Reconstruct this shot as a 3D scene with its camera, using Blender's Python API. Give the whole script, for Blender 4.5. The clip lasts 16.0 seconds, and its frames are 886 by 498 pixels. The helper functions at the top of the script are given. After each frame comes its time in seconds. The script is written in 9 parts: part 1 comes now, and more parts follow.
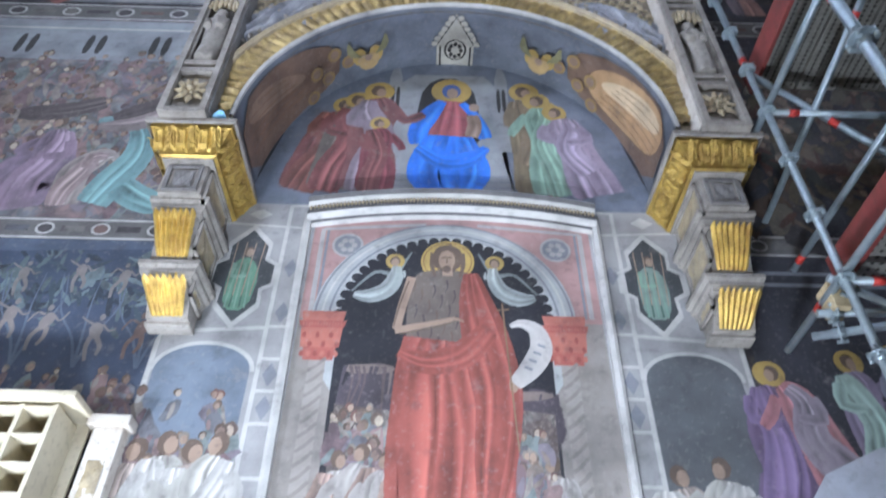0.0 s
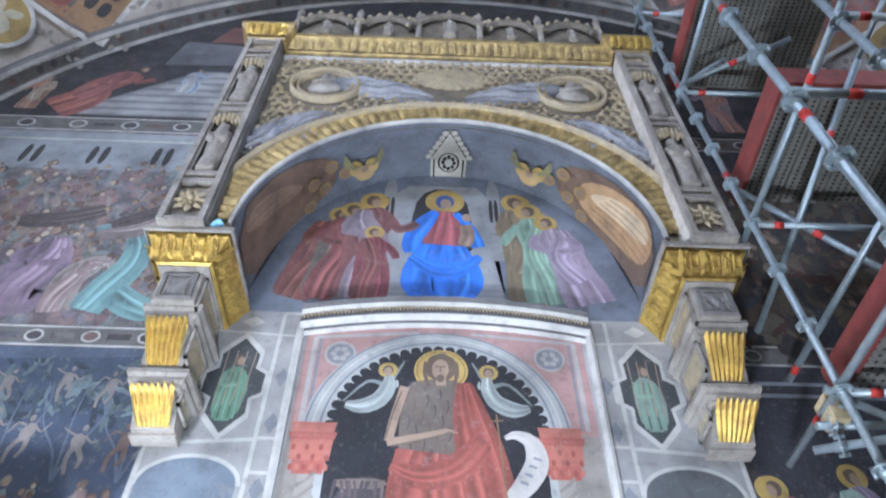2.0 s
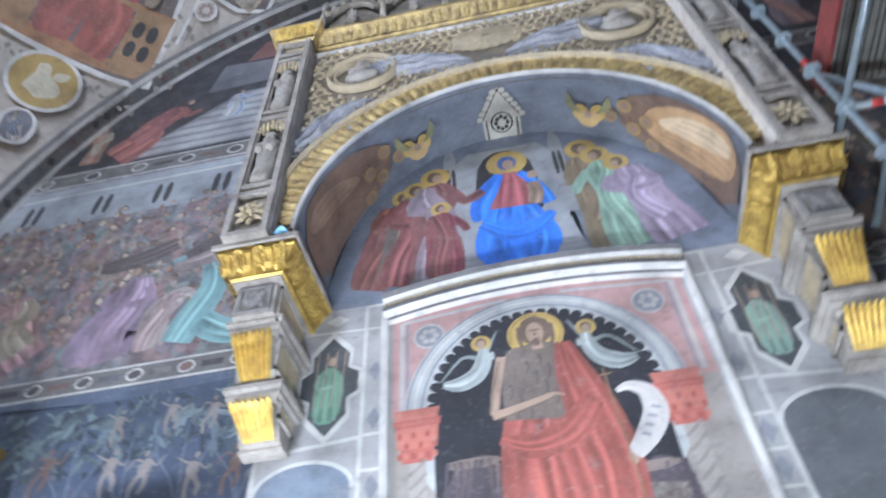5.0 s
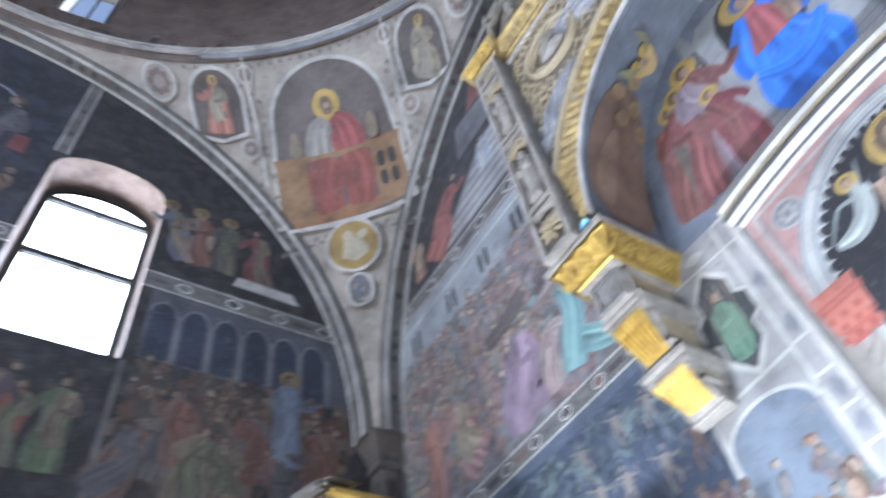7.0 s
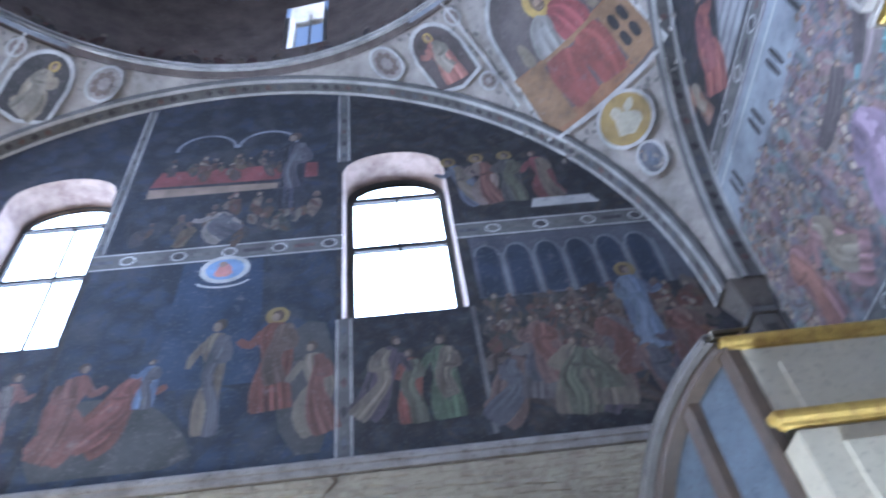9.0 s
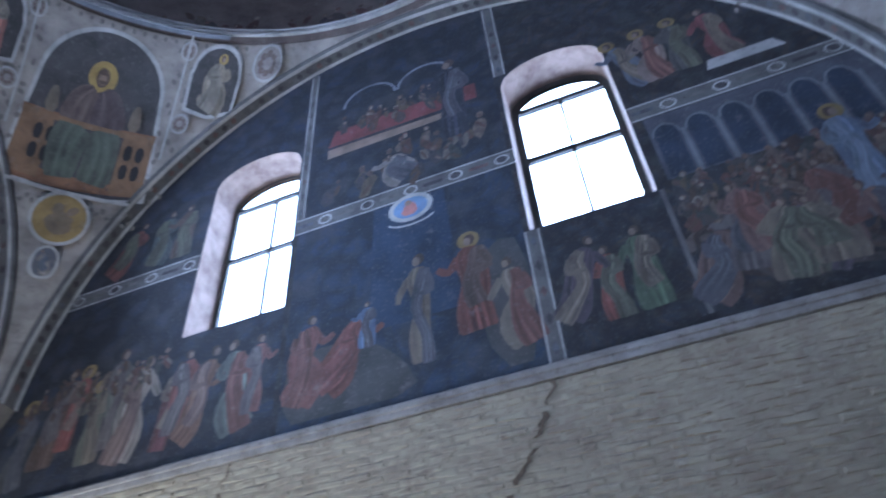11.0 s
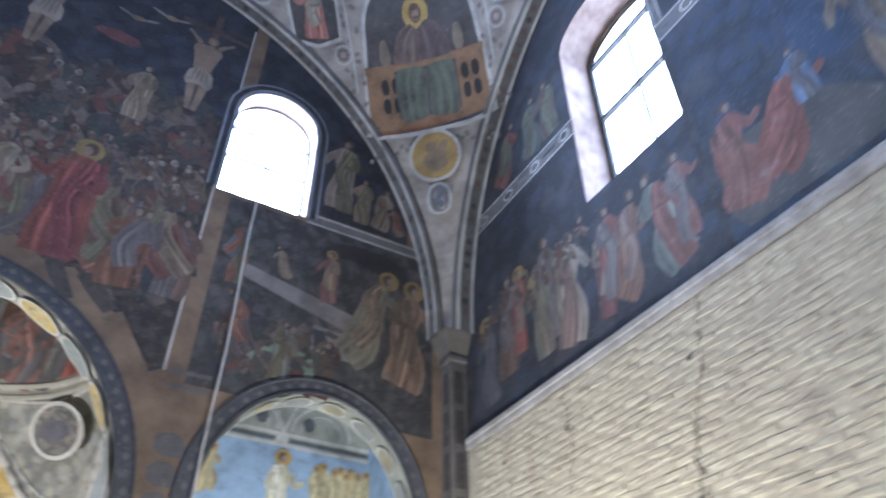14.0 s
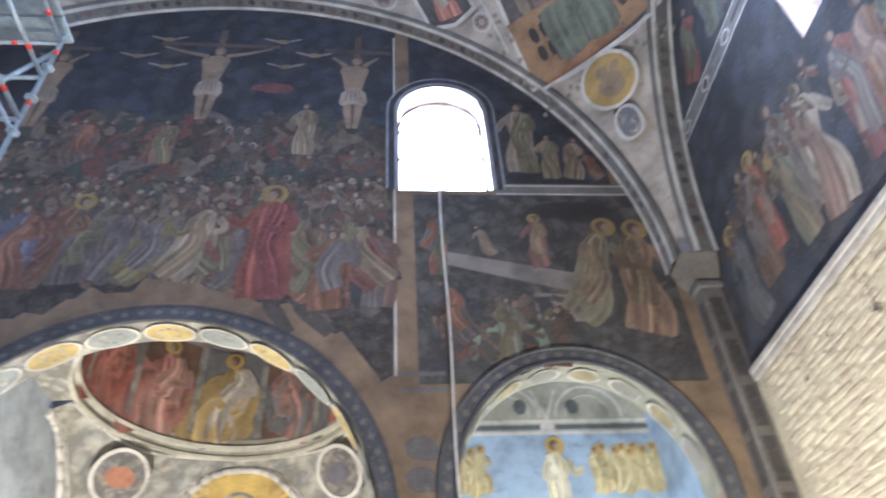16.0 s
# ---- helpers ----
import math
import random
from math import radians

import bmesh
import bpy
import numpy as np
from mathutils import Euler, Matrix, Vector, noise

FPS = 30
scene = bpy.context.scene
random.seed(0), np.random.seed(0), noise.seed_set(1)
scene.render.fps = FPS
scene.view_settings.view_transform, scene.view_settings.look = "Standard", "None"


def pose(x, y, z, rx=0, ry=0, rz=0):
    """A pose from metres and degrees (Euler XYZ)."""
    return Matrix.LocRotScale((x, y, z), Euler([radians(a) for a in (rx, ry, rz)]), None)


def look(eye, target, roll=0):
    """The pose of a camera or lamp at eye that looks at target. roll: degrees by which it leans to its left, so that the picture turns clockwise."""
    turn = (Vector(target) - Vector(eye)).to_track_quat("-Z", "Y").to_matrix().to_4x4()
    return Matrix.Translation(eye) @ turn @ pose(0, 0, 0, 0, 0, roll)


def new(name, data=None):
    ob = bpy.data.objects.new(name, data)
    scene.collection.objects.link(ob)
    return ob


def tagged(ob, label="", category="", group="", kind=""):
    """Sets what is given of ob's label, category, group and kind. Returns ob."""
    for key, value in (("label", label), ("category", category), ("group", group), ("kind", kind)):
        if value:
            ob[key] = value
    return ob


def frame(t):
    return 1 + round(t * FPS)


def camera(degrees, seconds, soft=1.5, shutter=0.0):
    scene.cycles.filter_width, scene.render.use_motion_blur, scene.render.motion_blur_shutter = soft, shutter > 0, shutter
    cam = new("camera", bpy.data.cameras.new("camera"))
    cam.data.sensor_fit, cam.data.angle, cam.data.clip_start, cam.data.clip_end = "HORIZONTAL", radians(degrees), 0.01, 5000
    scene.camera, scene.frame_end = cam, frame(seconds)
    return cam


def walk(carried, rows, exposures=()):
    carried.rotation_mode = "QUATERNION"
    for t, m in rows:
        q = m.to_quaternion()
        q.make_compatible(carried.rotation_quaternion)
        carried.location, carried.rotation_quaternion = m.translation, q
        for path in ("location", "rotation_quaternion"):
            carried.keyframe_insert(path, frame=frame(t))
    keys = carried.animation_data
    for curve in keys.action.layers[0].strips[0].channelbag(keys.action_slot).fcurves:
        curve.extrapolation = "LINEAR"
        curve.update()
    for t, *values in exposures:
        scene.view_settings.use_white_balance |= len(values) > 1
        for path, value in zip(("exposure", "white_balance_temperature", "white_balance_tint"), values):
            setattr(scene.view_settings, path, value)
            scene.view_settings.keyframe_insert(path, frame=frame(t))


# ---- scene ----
cam = camera(64.78, 16.0, 2.0, 0.9)
PATH = [
    (0.0, -0.172, 1.990, 1.542, 131.01, -0.70, -1.34),
    (0.5, -0.178, 1.981, 1.540, 133.48, -0.51, -2.10),
    (1.0, -0.180, 1.978, 1.541, 135.49, -0.21, -2.12),
    (1.5, -0.188, 1.974, 1.541, 137.54, -0.24, -2.01),
    (2.0, -0.192, 1.965, 1.542, 139.69, -0.35, -2.02),
    (2.5, -0.190, 1.957, 1.536, 141.47, -0.33, -2.02),
    (3.0, -0.186, 1.955, 1.536, 142.58, 0.14, -1.63),
    (5.5, -0.066, 2.293, 1.686, 138.11, 4.93, 21.20),
    (6.0, -0.012, 2.335, 1.711, 139.36, 8.06, 34.64),
    (6.5, -0.004, 2.331, 1.685, 141.56, 8.08, 47.72),
    (7.0, -0.004, 2.288, 1.671, 141.16, 7.43, 58.12),
    (7.5, -0.022, 2.251, 1.665, 139.00, 6.61, 67.73),
    (8.0, -0.133, 2.220, 1.655, 137.91, 6.71, 75.11),
    (8.5, -0.212, 2.213, 1.639, 138.47, 7.32, 84.98),
    (9.0, -0.320, 2.177, 1.630, 138.32, 6.02, 91.72),
    (11.5, -0.533, 2.270, 1.593, 132.88, 2.77, 116.50),
    (12.0, -0.809, 2.065, 1.612, 132.66, 1.48, 121.81),
    (12.5, -0.994, 1.791, 1.609, 130.92, 0.62, 127.35),
    (13.0, -1.141, 1.526, 1.599, 130.92, 1.97, 133.95),
    (13.5, -1.304, 1.370, 1.621, 130.97, 1.13, 141.66),
    (14.0, -1.693, 1.066, 1.632, 129.11, 0.55, 150.23),
    (14.5, -1.976, 0.729, 1.628, 129.56, 1.37, 157.44),
    (15.0, -2.217, 0.423, 1.610, 129.85, 2.26, 164.51),
    (15.5, -2.284, 0.292, 1.616, 131.20, 2.85, 170.89),
    (16.0, -2.329, 0.143, 1.646, 130.96, 2.85, 176.61),
]
EXPOSURES = [(0.0, -0.34, 5750, 9), (3.2, -0.04, 5750, 9), (5.5, 0.0, 5850, 9), (6.5, 0.06, 5900, 9), (8.0, 0.14, 5450, 10), (9.2, 0.02, 5000, 11), (11.3, -0.45, 4700, 11), (12.5, 0.0, 4700, 11), (13.5, 0.2, 4850, 11), (14.5, 0.35, 5150, 11), (16.0, 0.75, 5450, 11)]
walk(cam, [(t, pose(x, y, z, rx, ry, rz)) for t, x, y, z, rx, ry, rz in PATH], EXPOSURES)

# ---- world and light ----
world = bpy.data.worlds.new("sky")
scene.world = world
world.use_nodes = True
wn = world.node_tree.nodes
sky = wn.new("ShaderNodeTexSky")
sky.sky_type, sky.sun_disc, sky.sun_elevation, sky.sun_rotation = "NISHITA", False, radians(50), radians(200)
wn["Background"].inputs["Strength"].default_value = 0.15
world.node_tree.links.new(sky.outputs["Color"], wn["Background"].inputs["Color"])


def area_lamp(name, eye, target, sx, sy, watts, colour, spread=math.pi):
    data = bpy.data.lights.new(name, "AREA")
    data.shape, data.size, data.size_y, data.energy, data.color = "RECTANGLE", sx, sy, watts, colour
    ob = new(name, data)
    data.spread = spread
    ob.matrix_world = look(eye, target)
    return ob


DAY = (0.79, 0.86, 1.0)
for eye, target, sx, sy, watts in (
    ((-6.62, 2.155, 8.56), (0, 2.155, 8.56), 1.5, 3.4, 210),
    ((-6.62, -2.37, 8.56), (0, -2.37, 8.56), 1.56, 3.4, 210),
    # the two at x = 6.56 light added east windows, out of view
    ((6.56, 2.2, 8.56), (0, 2.2, 8.56), 1.5, 3.4, 105),
    ((6.56, -2.2, 8.56), (0, -2.2, 8.56), 1.5, 3.4, 105),
    ((-3.05, -6.42, 9.07), (-3.05, 0, 9.07), 1.3, 2.4, 450),
    ((-0.21, 6.1, 14.2), (0, 0, 14.2), 0.7, 1.8, 30),
    ((-6.04, 0.85, 14.2), (0, 0, 14.2), 0.7, 1.8, 30),
    ((-4.08, -4.53, 14.2), (0, 0, 14.2), 0.7, 1.8, 30),
    ((6.1, 0.21, 14.2), (0, 0, 14.2), 0.7, 1.8, 30),
):
    area_lamp("window_light", eye, target, sx, sy, watts, DAY, radians(122))
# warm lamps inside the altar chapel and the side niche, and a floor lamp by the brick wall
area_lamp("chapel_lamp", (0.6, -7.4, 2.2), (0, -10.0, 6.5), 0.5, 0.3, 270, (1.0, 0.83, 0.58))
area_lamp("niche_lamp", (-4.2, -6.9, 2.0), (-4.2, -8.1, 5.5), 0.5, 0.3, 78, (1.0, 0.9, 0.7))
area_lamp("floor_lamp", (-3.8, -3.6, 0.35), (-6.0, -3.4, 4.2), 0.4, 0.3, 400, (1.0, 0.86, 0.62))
# lamps at the foot of the north wall, shining upwards
area_lamp("floor_uplight", (-0.3, 3.5, 0.3), (0.1, 6.0, 4.2), 0.5, 0.3, 128, (0.9, 0.95, 1.0), radians(95))
area_lamp("floor_uplight", (-3.3, 3.7, 0.3), (-3.0, 6.0, 4.2), 0.4, 0.3, 112, (0.9, 0.95, 1.0), radians(95))

# ---- materials ----


def principled(name):
    m = bpy.data.materials.new(name)
    m.use_nodes = True
    nt = m.node_tree
    return m, nt, nt.nodes["Principled BSDF"]


def put(nt, kind, **values):
    node = nt.nodes.new(kind)
    for key, value in values.items():
        node.inputs[key].default_value = value
    return node


def ramp_of(nt, source, stops, interpolation="LINEAR"):
    r = nt.nodes.new("ShaderNodeValToRGB")
    r.color_ramp.interpolation = interpolation
    el = r.color_ramp.elements
    while len(el) < len(stops):
        el.new(0.5)
    for e, (p, c) in zip(el, stops):
        e.position, e.color = p, (*c, 1)
    nt.links.new(source, r.inputs["Fac"])
    return r.outputs["Color"]


def mixed(nt, fac, a, b, blend="MIX"):
    m = nt.nodes.new("ShaderNodeMix")
    m.data_type, m.blend_type = "RGBA", blend
    for socket, v in ((m.inputs[0], fac), (m.inputs[6], a), (m.inputs[7], b)):
        if hasattr(v, "links"):
            nt.links.new(v, socket)
        elif isinstance(v, (int, float)):
            socket.default_value = v
        else:
            socket.default_value = (*v, 1)
    return m.outputs[2]


def noise_at(nt, scale, detail=4.0, rough=0.55, stretch=None):
    tc = nt.nodes.new("ShaderNodeTexCoord")
    src = tc.outputs["Object"]
    if stretch:
        mp = nt.nodes.new("ShaderNodeMapping")
        mp.inputs["Scale"].default_value = stretch
        nt.links.new(src, mp.inputs["Vector"])
        src = mp.outputs["Vector"]
    n = put(nt, "ShaderNodeTexNoise", Scale=scale, Detail=detail, Roughness=rough)
    nt.links.new(src, n.inputs["Vector"])
    return n.outputs["Fac"]


def bump(nt, b, source, strength=0.3, distance=0.01):
    n = put(nt, "ShaderNodeBump", Strength=strength, Distance=distance)
    nt.links.new(source, n.inputs["Height"])
    nt.links.new(n.outputs["Normal"], b.inputs["Normal"])


def tone(c, k):
    return tuple(min(0.95, max(0.003, v * k)) for v in c)


def soft_rim(nt, b):
    """Lets brushed edges break up into flakes and dry strokes over what lies under them."""
    at = nt.nodes.new("ShaderNodeAttribute")
    at.attribute_name = "rim"
    n = noise_at(nt, 55, 6, 0.85)
    ad = nt.nodes.new("ShaderNodeMath")
    ad.operation = "ADD"
    nt.links.new(at.outputs["Fac"], ad.inputs[0])
    nt.links.new(n, ad.inputs[1])
    mr = nt.nodes.new("ShaderNodeMapRange")
    for key, v in (("From Min", 0.99), ("From Max", 1.01), ("To Min", 1.0), ("To Max", 0.0)):
        mr.inputs[key].default_value = v
    nt.links.new(ad.outputs[0], mr.inputs["Value"])
    nt.links.new(mr.outputs["Result"], b.inputs["Alpha"])


def fresco_paint(name, colour, folds=False, wear=0.3, brushed=False):
    """Painted plaster: mottled pigment, flaked pale spots, fine cracks; a brushed pigment runs lighter and darker with the drapery."""
    m, nt, b = principled(name)
    big = noise_at(nt, 2.2, 5, 0.6)
    c = ramp_of(nt, big, [(0.3, tone(colour, 0.6)), (0.5, colour), (0.72, tone(colour, 1.4))])
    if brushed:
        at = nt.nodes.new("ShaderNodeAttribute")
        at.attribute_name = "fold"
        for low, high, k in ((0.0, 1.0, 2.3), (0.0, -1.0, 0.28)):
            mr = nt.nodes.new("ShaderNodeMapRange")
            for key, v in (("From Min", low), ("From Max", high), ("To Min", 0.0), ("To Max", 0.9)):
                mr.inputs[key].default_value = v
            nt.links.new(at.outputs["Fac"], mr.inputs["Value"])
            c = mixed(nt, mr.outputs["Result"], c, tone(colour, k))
    if folds:
        st = noise_at(nt, 1.0, 4, 0.6, (9, 9, 3.0))
        c = mixed(nt, ramp_of(nt, st, [(0.45, (0, 0, 0)), (0.7, (0.5, 0.5, 0.5))]), c, tone(colour, 1.45))
    fine = noise_at(nt, 26, 6, 0.7)
    c = mixed(nt, ramp_of(nt, fine, [(0.56, (0, 0, 0)), (0.72, (wear, wear, wear))]), c, (0.42, 0.38, 0.36))
    lost = noise_at(nt, 5.2, 8, 0.75)
    c = mixed(nt, ramp_of(nt, lost, [(0.58, (0, 0, 0)), (0.68, (wear, wear, wear))]), c, (0.3, 0.28, 0.27))
    dirt = noise_at(nt, 9, 5, 0.65)
    c = mixed(nt, ramp_of(nt, dirt, [(0.2, (0.55, 0.55, 0.55)), (0.45, (0, 0, 0))]), c, (0.05, 0.045, 0.05))
    nt.links.new(c, b.inputs["Base Color"])
    b.inputs["Roughness"].default_value = 0.7
    bump(nt, b, fine, 0.25, 0.006)
    if brushed:
        soft_rim(nt, b)
    return m


def busy_paint(name, palette, scale=2.4, dim=1.0):
    """A painted ground with many soft muted forms running into one another."""
    m, nt, b = principled(name)
    tc = nt.nodes.new("ShaderNodeTexCoord")
    n1 = put(nt, "ShaderNodeTexNoise", Scale=scale, Detail=5.0, Roughness=0.62, Distortion=1.6)
    nt.links.new(tc.outputs["Object"], n1.inputs["Vector"])
    k = len(palette)
    c = ramp_of(nt, n1.outputs["Fac"], [(0.3 + 0.42 * i / (k - 1), tone(p, dim)) for i, p in enumerate(palette)])
    v = put(nt, "ShaderNodeTexVoronoi", Scale=scale * 2.6)
    wv = noise_at(nt, scale * 1.7, 3, 0.5)
    mx = nt.nodes.new("ShaderNodeMix")
    mx.data_type = "VECTOR"
    mx.inputs[0].default_value = 0.25
    nt.links.new(tc.outputs["Object"], mx.inputs[4])
    nt.links.new(n1.outputs["Color"], mx.inputs[5])
    nt.links.new(mx.outputs[1], v.inputs["Vector"])
    c = mixed(nt, ramp_of(nt, v.outputs["Distance"], [(0.25, (0, 0, 0)), (0.6, (0.65, 0.65, 0.65))]), c, tone(palette[0], dim * 0.5))
    c = mixed(nt, ramp_of(nt, wv, [(0.52, (0, 0, 0)), (0.68, (0.5, 0.5, 0.5))]), c, tone(palette[-1], dim * 1.3))
    fine = noise_at(nt, 30, 6, 0.7)
    c = mixed(nt, ramp_of(nt, fine, [(0.55, (0, 0, 0)), (0.74, (0.3, 0.3, 0.3))]), c, (0.3, 0.28, 0.27))
    nt.links.new(c, b.inputs["Base Color"])
    b.inputs["Roughness"].default_value = 0.75
    bump(nt, b, fine, 0.25, 0.006)
    return m


PAINTS = {}


def paint(colour, folds=True):
    colour = tuple(round(v * 80) / 80 + 0.004 for v in colour)
    key = (colour, folds)
    if key not in PAINTS:
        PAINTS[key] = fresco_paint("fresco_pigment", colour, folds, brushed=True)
    return PAINTS[key]


def island_paint(name, palette):
    """One pigment of a palette for each separate brush shape."""
    m, nt, b = principled(name)
    g = nt.nodes.new("ShaderNodeNewGeometry")
    n = len(palette)
    c = ramp_of(nt, g.outputs["Random Per Island"], [(i / n, p) for i, p in enumerate(palette)], "CONSTANT")
    big = noise_at(nt, 7, 5, 0.65)
    c = mixed(nt, ramp_of(nt, big, [(0.35, (0.6, 0.6, 0.6)), (0.55, (0, 0, 0))]), c, (0.03, 0.028, 0.03))
    fine = noise_at(nt, 40, 4, 0.7)
    c = mixed(nt, ramp_of(nt, fine, [(0.58, (0, 0, 0)), (0.75, (0.3, 0.3, 0.3))]), c, (0.45, 0.42, 0.4))
    nt.links.new(c, b.inputs["Base Color"])
    b.inputs["Roughness"].default_value = 0.8
    soft_rim(nt, b)
    return m


def worn(name, colour, second, rough=0.6, metal=0.0, scale=6.0, bump_at=0.3, dirt=(0.06, 0.05, 0.04)):
    m, nt, b = principled(name)
    a = noise_at(nt, scale, 6, 0.62)
    c = ramp_of(nt, a, [(0.33, second), (0.6, colour)])
    d = noise_at(nt, scale * 7, 5, 0.7)
    c = mixed(nt, ramp_of(nt, d, [(0.25, (0.8, 0.8, 0.8)), (0.46, (0, 0, 0))]), c, dirt)
    nt.links.new(c, b.inputs["Base Color"])
    b.inputs["Roughness"].default_value, b.inputs["Metallic"].default_value = rough, metal
    bump(nt, b, d, bump_at, 0.008)
    return m


DARKBLUE = busy_paint("fresco_night_blue", [(0.026, 0.028, 0.038), (0.035, 0.042, 0.065), (0.04, 0.04, 0.05), (0.03, 0.04, 0.07), (0.05, 0.048, 0.052)], 1.6)
DUSK = busy_paint("fresco_dusk", [(0.024, 0.023, 0.028), (0.045, 0.037, 0.037), (0.034, 0.038, 0.052), (0.06, 0.046, 0.04), (0.04, 0.042, 0.042)])
OLIVE = busy_paint("fresco_earth", [(0.03, 0.026, 0.026), (0.07, 0.048, 0.04), (0.045, 0.043, 0.046), (0.085, 0.066, 0.052), (0.055, 0.05, 0.042)], 3.2)
GREYB = fresco_paint("fresco_grey", (0.2, 0.21, 0.24))
TAN = fresco_paint("bare_brown_plaster", (0.17, 0.12, 0.08), wear=0.1)
BAND = fresco_paint("painted_grey_band", (0.125, 0.12, 0.12))
PIERPAINT = fresco_paint("pier_grey_brown", (0.12, 0.108, 0.1))
PIERDARK = fresco_paint("pier_dark_panel", (0.05, 0.045, 0.045))
PALE = fresco_paint("painted_white_line", (0.46, 0.45, 0.44))
PENWHITE = fresco_paint("pendentive_white", (0.34, 0.305, 0.275), wear=0.15)
DRUMP = fresco_paint("drum_fresco", (0.14, 0.11, 0.098))
GOLDPAINT = fresco_paint("gold_halo_paint", (0.4, 0.28, 0.09), wear=0.1)
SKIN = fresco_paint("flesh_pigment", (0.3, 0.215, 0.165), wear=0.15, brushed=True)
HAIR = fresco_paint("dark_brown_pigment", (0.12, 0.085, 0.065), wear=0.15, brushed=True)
# darker copies for the less lit walls, their dimness put into the colour
SKINDIM = fresco_paint("flesh_on_dim_wall", (0.2, 0.15, 0.12), wear=0.15, brushed=True)
GOLDDIM = fresco_paint("halo_on_dim_wall", (0.2, 0.145, 0.06), wear=0.1)
HAIRDIM = fresco_paint("brown_on_dim_wall", (0.07, 0.05, 0.04), wear=0.15, brushed=True)
LINE = fresco_paint("dark_outline", (0.03, 0.028, 0.03), wear=0.1)
MARBLE = worn("carved_grey_marble", (0.36, 0.33, 0.3), (0.2, 0.18, 0.165), 0.6, 0, 5)
CRESTSTONE = worn("dark_crest_stone", (0.24, 0.21, 0.17), (0.12, 0.105, 0.09), 0.7, 0, 6)
NICHEDARK = worn("dark_niche_back", (0.07, 0.06, 0.05), (0.04, 0.035, 0.03), 0.8, 0, 7)
MARBLEDARK = worn("dark_marble", (0.2, 0.19, 0.19), (0.13, 0.12, 0.12), 0.55, 0, 5)
GILT = worn("gilding", (0.68, 0.48, 0.13), (0.42, 0.27, 0.08), 0.38, 0.7, 9, 0.5, (0.12, 0.07, 0.02))
GILTARCH = worn("dull_gilding", (0.56, 0.42, 0.18), (0.26, 0.19, 0.1), 0.45, 0.5, 9, 0.4, (0.1, 0.06, 0.02))
OLDGILT = worn("rubbed_gilding", (0.46, 0.38, 0.25), (0.33, 0.28, 0.21), 0.55, 0.15, 9, 0.4, (0.1, 0.07, 0.04))
PLASTER = worn("white_plaster", (0.66, 0.62, 0.57), (0.5, 0.44, 0.38), 0.85, 0, 3, 0.3, (0.22, 0.16, 0.12))
REVEAL = worn("pinkish_plaster_reveal", (0.25, 0.185, 0.15), (0.13, 0.085, 0.065), 0.85, 0, 4, 0.35, (0.18, 0.12, 0.09))
IRON = worn("dark_window_frame", (0.05, 0.045, 0.04), (0.03, 0.028, 0.025), 0.6)
CREAM = worn("cream_painted_wood", (0.66, 0.6, 0.46), (0.56, 0.5, 0.38), 0.45, 0, 3, 0.1, (0.3, 0.26, 0.18))
FRAMEDARK = worn("grey_brown_frame", (0.15, 0.135, 0.12), (0.09, 0.08, 0.07), 0.45, 0, 4)
WALNUT = worn("brown_wood", (0.11, 0.075, 0.05), (0.07, 0.05, 0.035), 0.5)
STEEL = worn("galvanised_steel", (0.42, 0.5, 0.55), (0.3, 0.36, 0.4), 0.42, 0.6, 14, 0.15, (0.2, 0.2, 0.2))
REDTAPE = worn("red_tape", (0.62, 0.05, 0.04), (0.5, 0.04, 0.03), 0.5)
REDBOARD = worn("red_painted_board", (0.25, 0.05, 0.045), (0.15, 0.035, 0.03), 0.6)
DECK = worn("steel_deck", (0.34, 0.33, 0.3), (0.24, 0.23, 0.21), 0.55, 0.4, 12)
TIMBER = worn("raw_timber", (0.55, 0.45, 0.28), (0.42, 0.33, 0.2), 0.7)
FLOOR = worn("stone_floor", (0.3, 0.26, 0.23), (0.22, 0.19, 0.17), 0.5)
MORTAR = worn("whitewashed_mortar", (0.4, 0.355, 0.27), (0.31, 0.27, 0.205), 0.9, 0, 4)
GLASS, _nt, _b = principled("window_glass")
_b.inputs["Base Color"].default_value = (0.95, 0.97, 1, 1)
_b.inputs["Roughness"].default_value = 0.02
_b.inputs["Transmission Weight"].default_value = 1.0
_b.inputs["IOR"].default_value = 1.1
BRICK, _nt, _b = principled("whitewashed_brick")
_oi = _nt.nodes.new("ShaderNodeObjectInfo")
_ge = _nt.nodes.new("ShaderNodeNewGeometry")
_sum = _nt.nodes.new("ShaderNodeMath")
_sum.operation = "FRACT"
_add = _nt.nodes.new("ShaderNodeMath")
_add.operation = "ADD"
_nt.links.new(_oi.outputs["Random"], _add.inputs[0])
_nt.links.new(_ge.outputs["Random Per Island"], _add.inputs[1])
_nt.links.new(_add.outputs[0], _sum.inputs[0])
_c = ramp_of(_nt, _sum.outputs[0], [(0.0, (0.41, 0.365, 0.275)), (0.5, (0.44, 0.395, 0.3)), (1.0, (0.385, 0.34, 0.255))])
_gp = put(_nt, "ShaderNodeTexNoise", Scale=1.3, Detail=8.0, Roughness=0.7)
_nt.links.new(_ge.outputs["Position"], _gp.inputs["Vector"])
_c = mixed(_nt, ramp_of(_nt, _gp.outputs["Fac"], [(0.4, (0.55, 0.55, 0.55)), (0.56, (0, 0, 0))]), _c, (0.3, 0.25, 0.2))
_n = noise_at(_nt, 2.6, 9, 0.8)
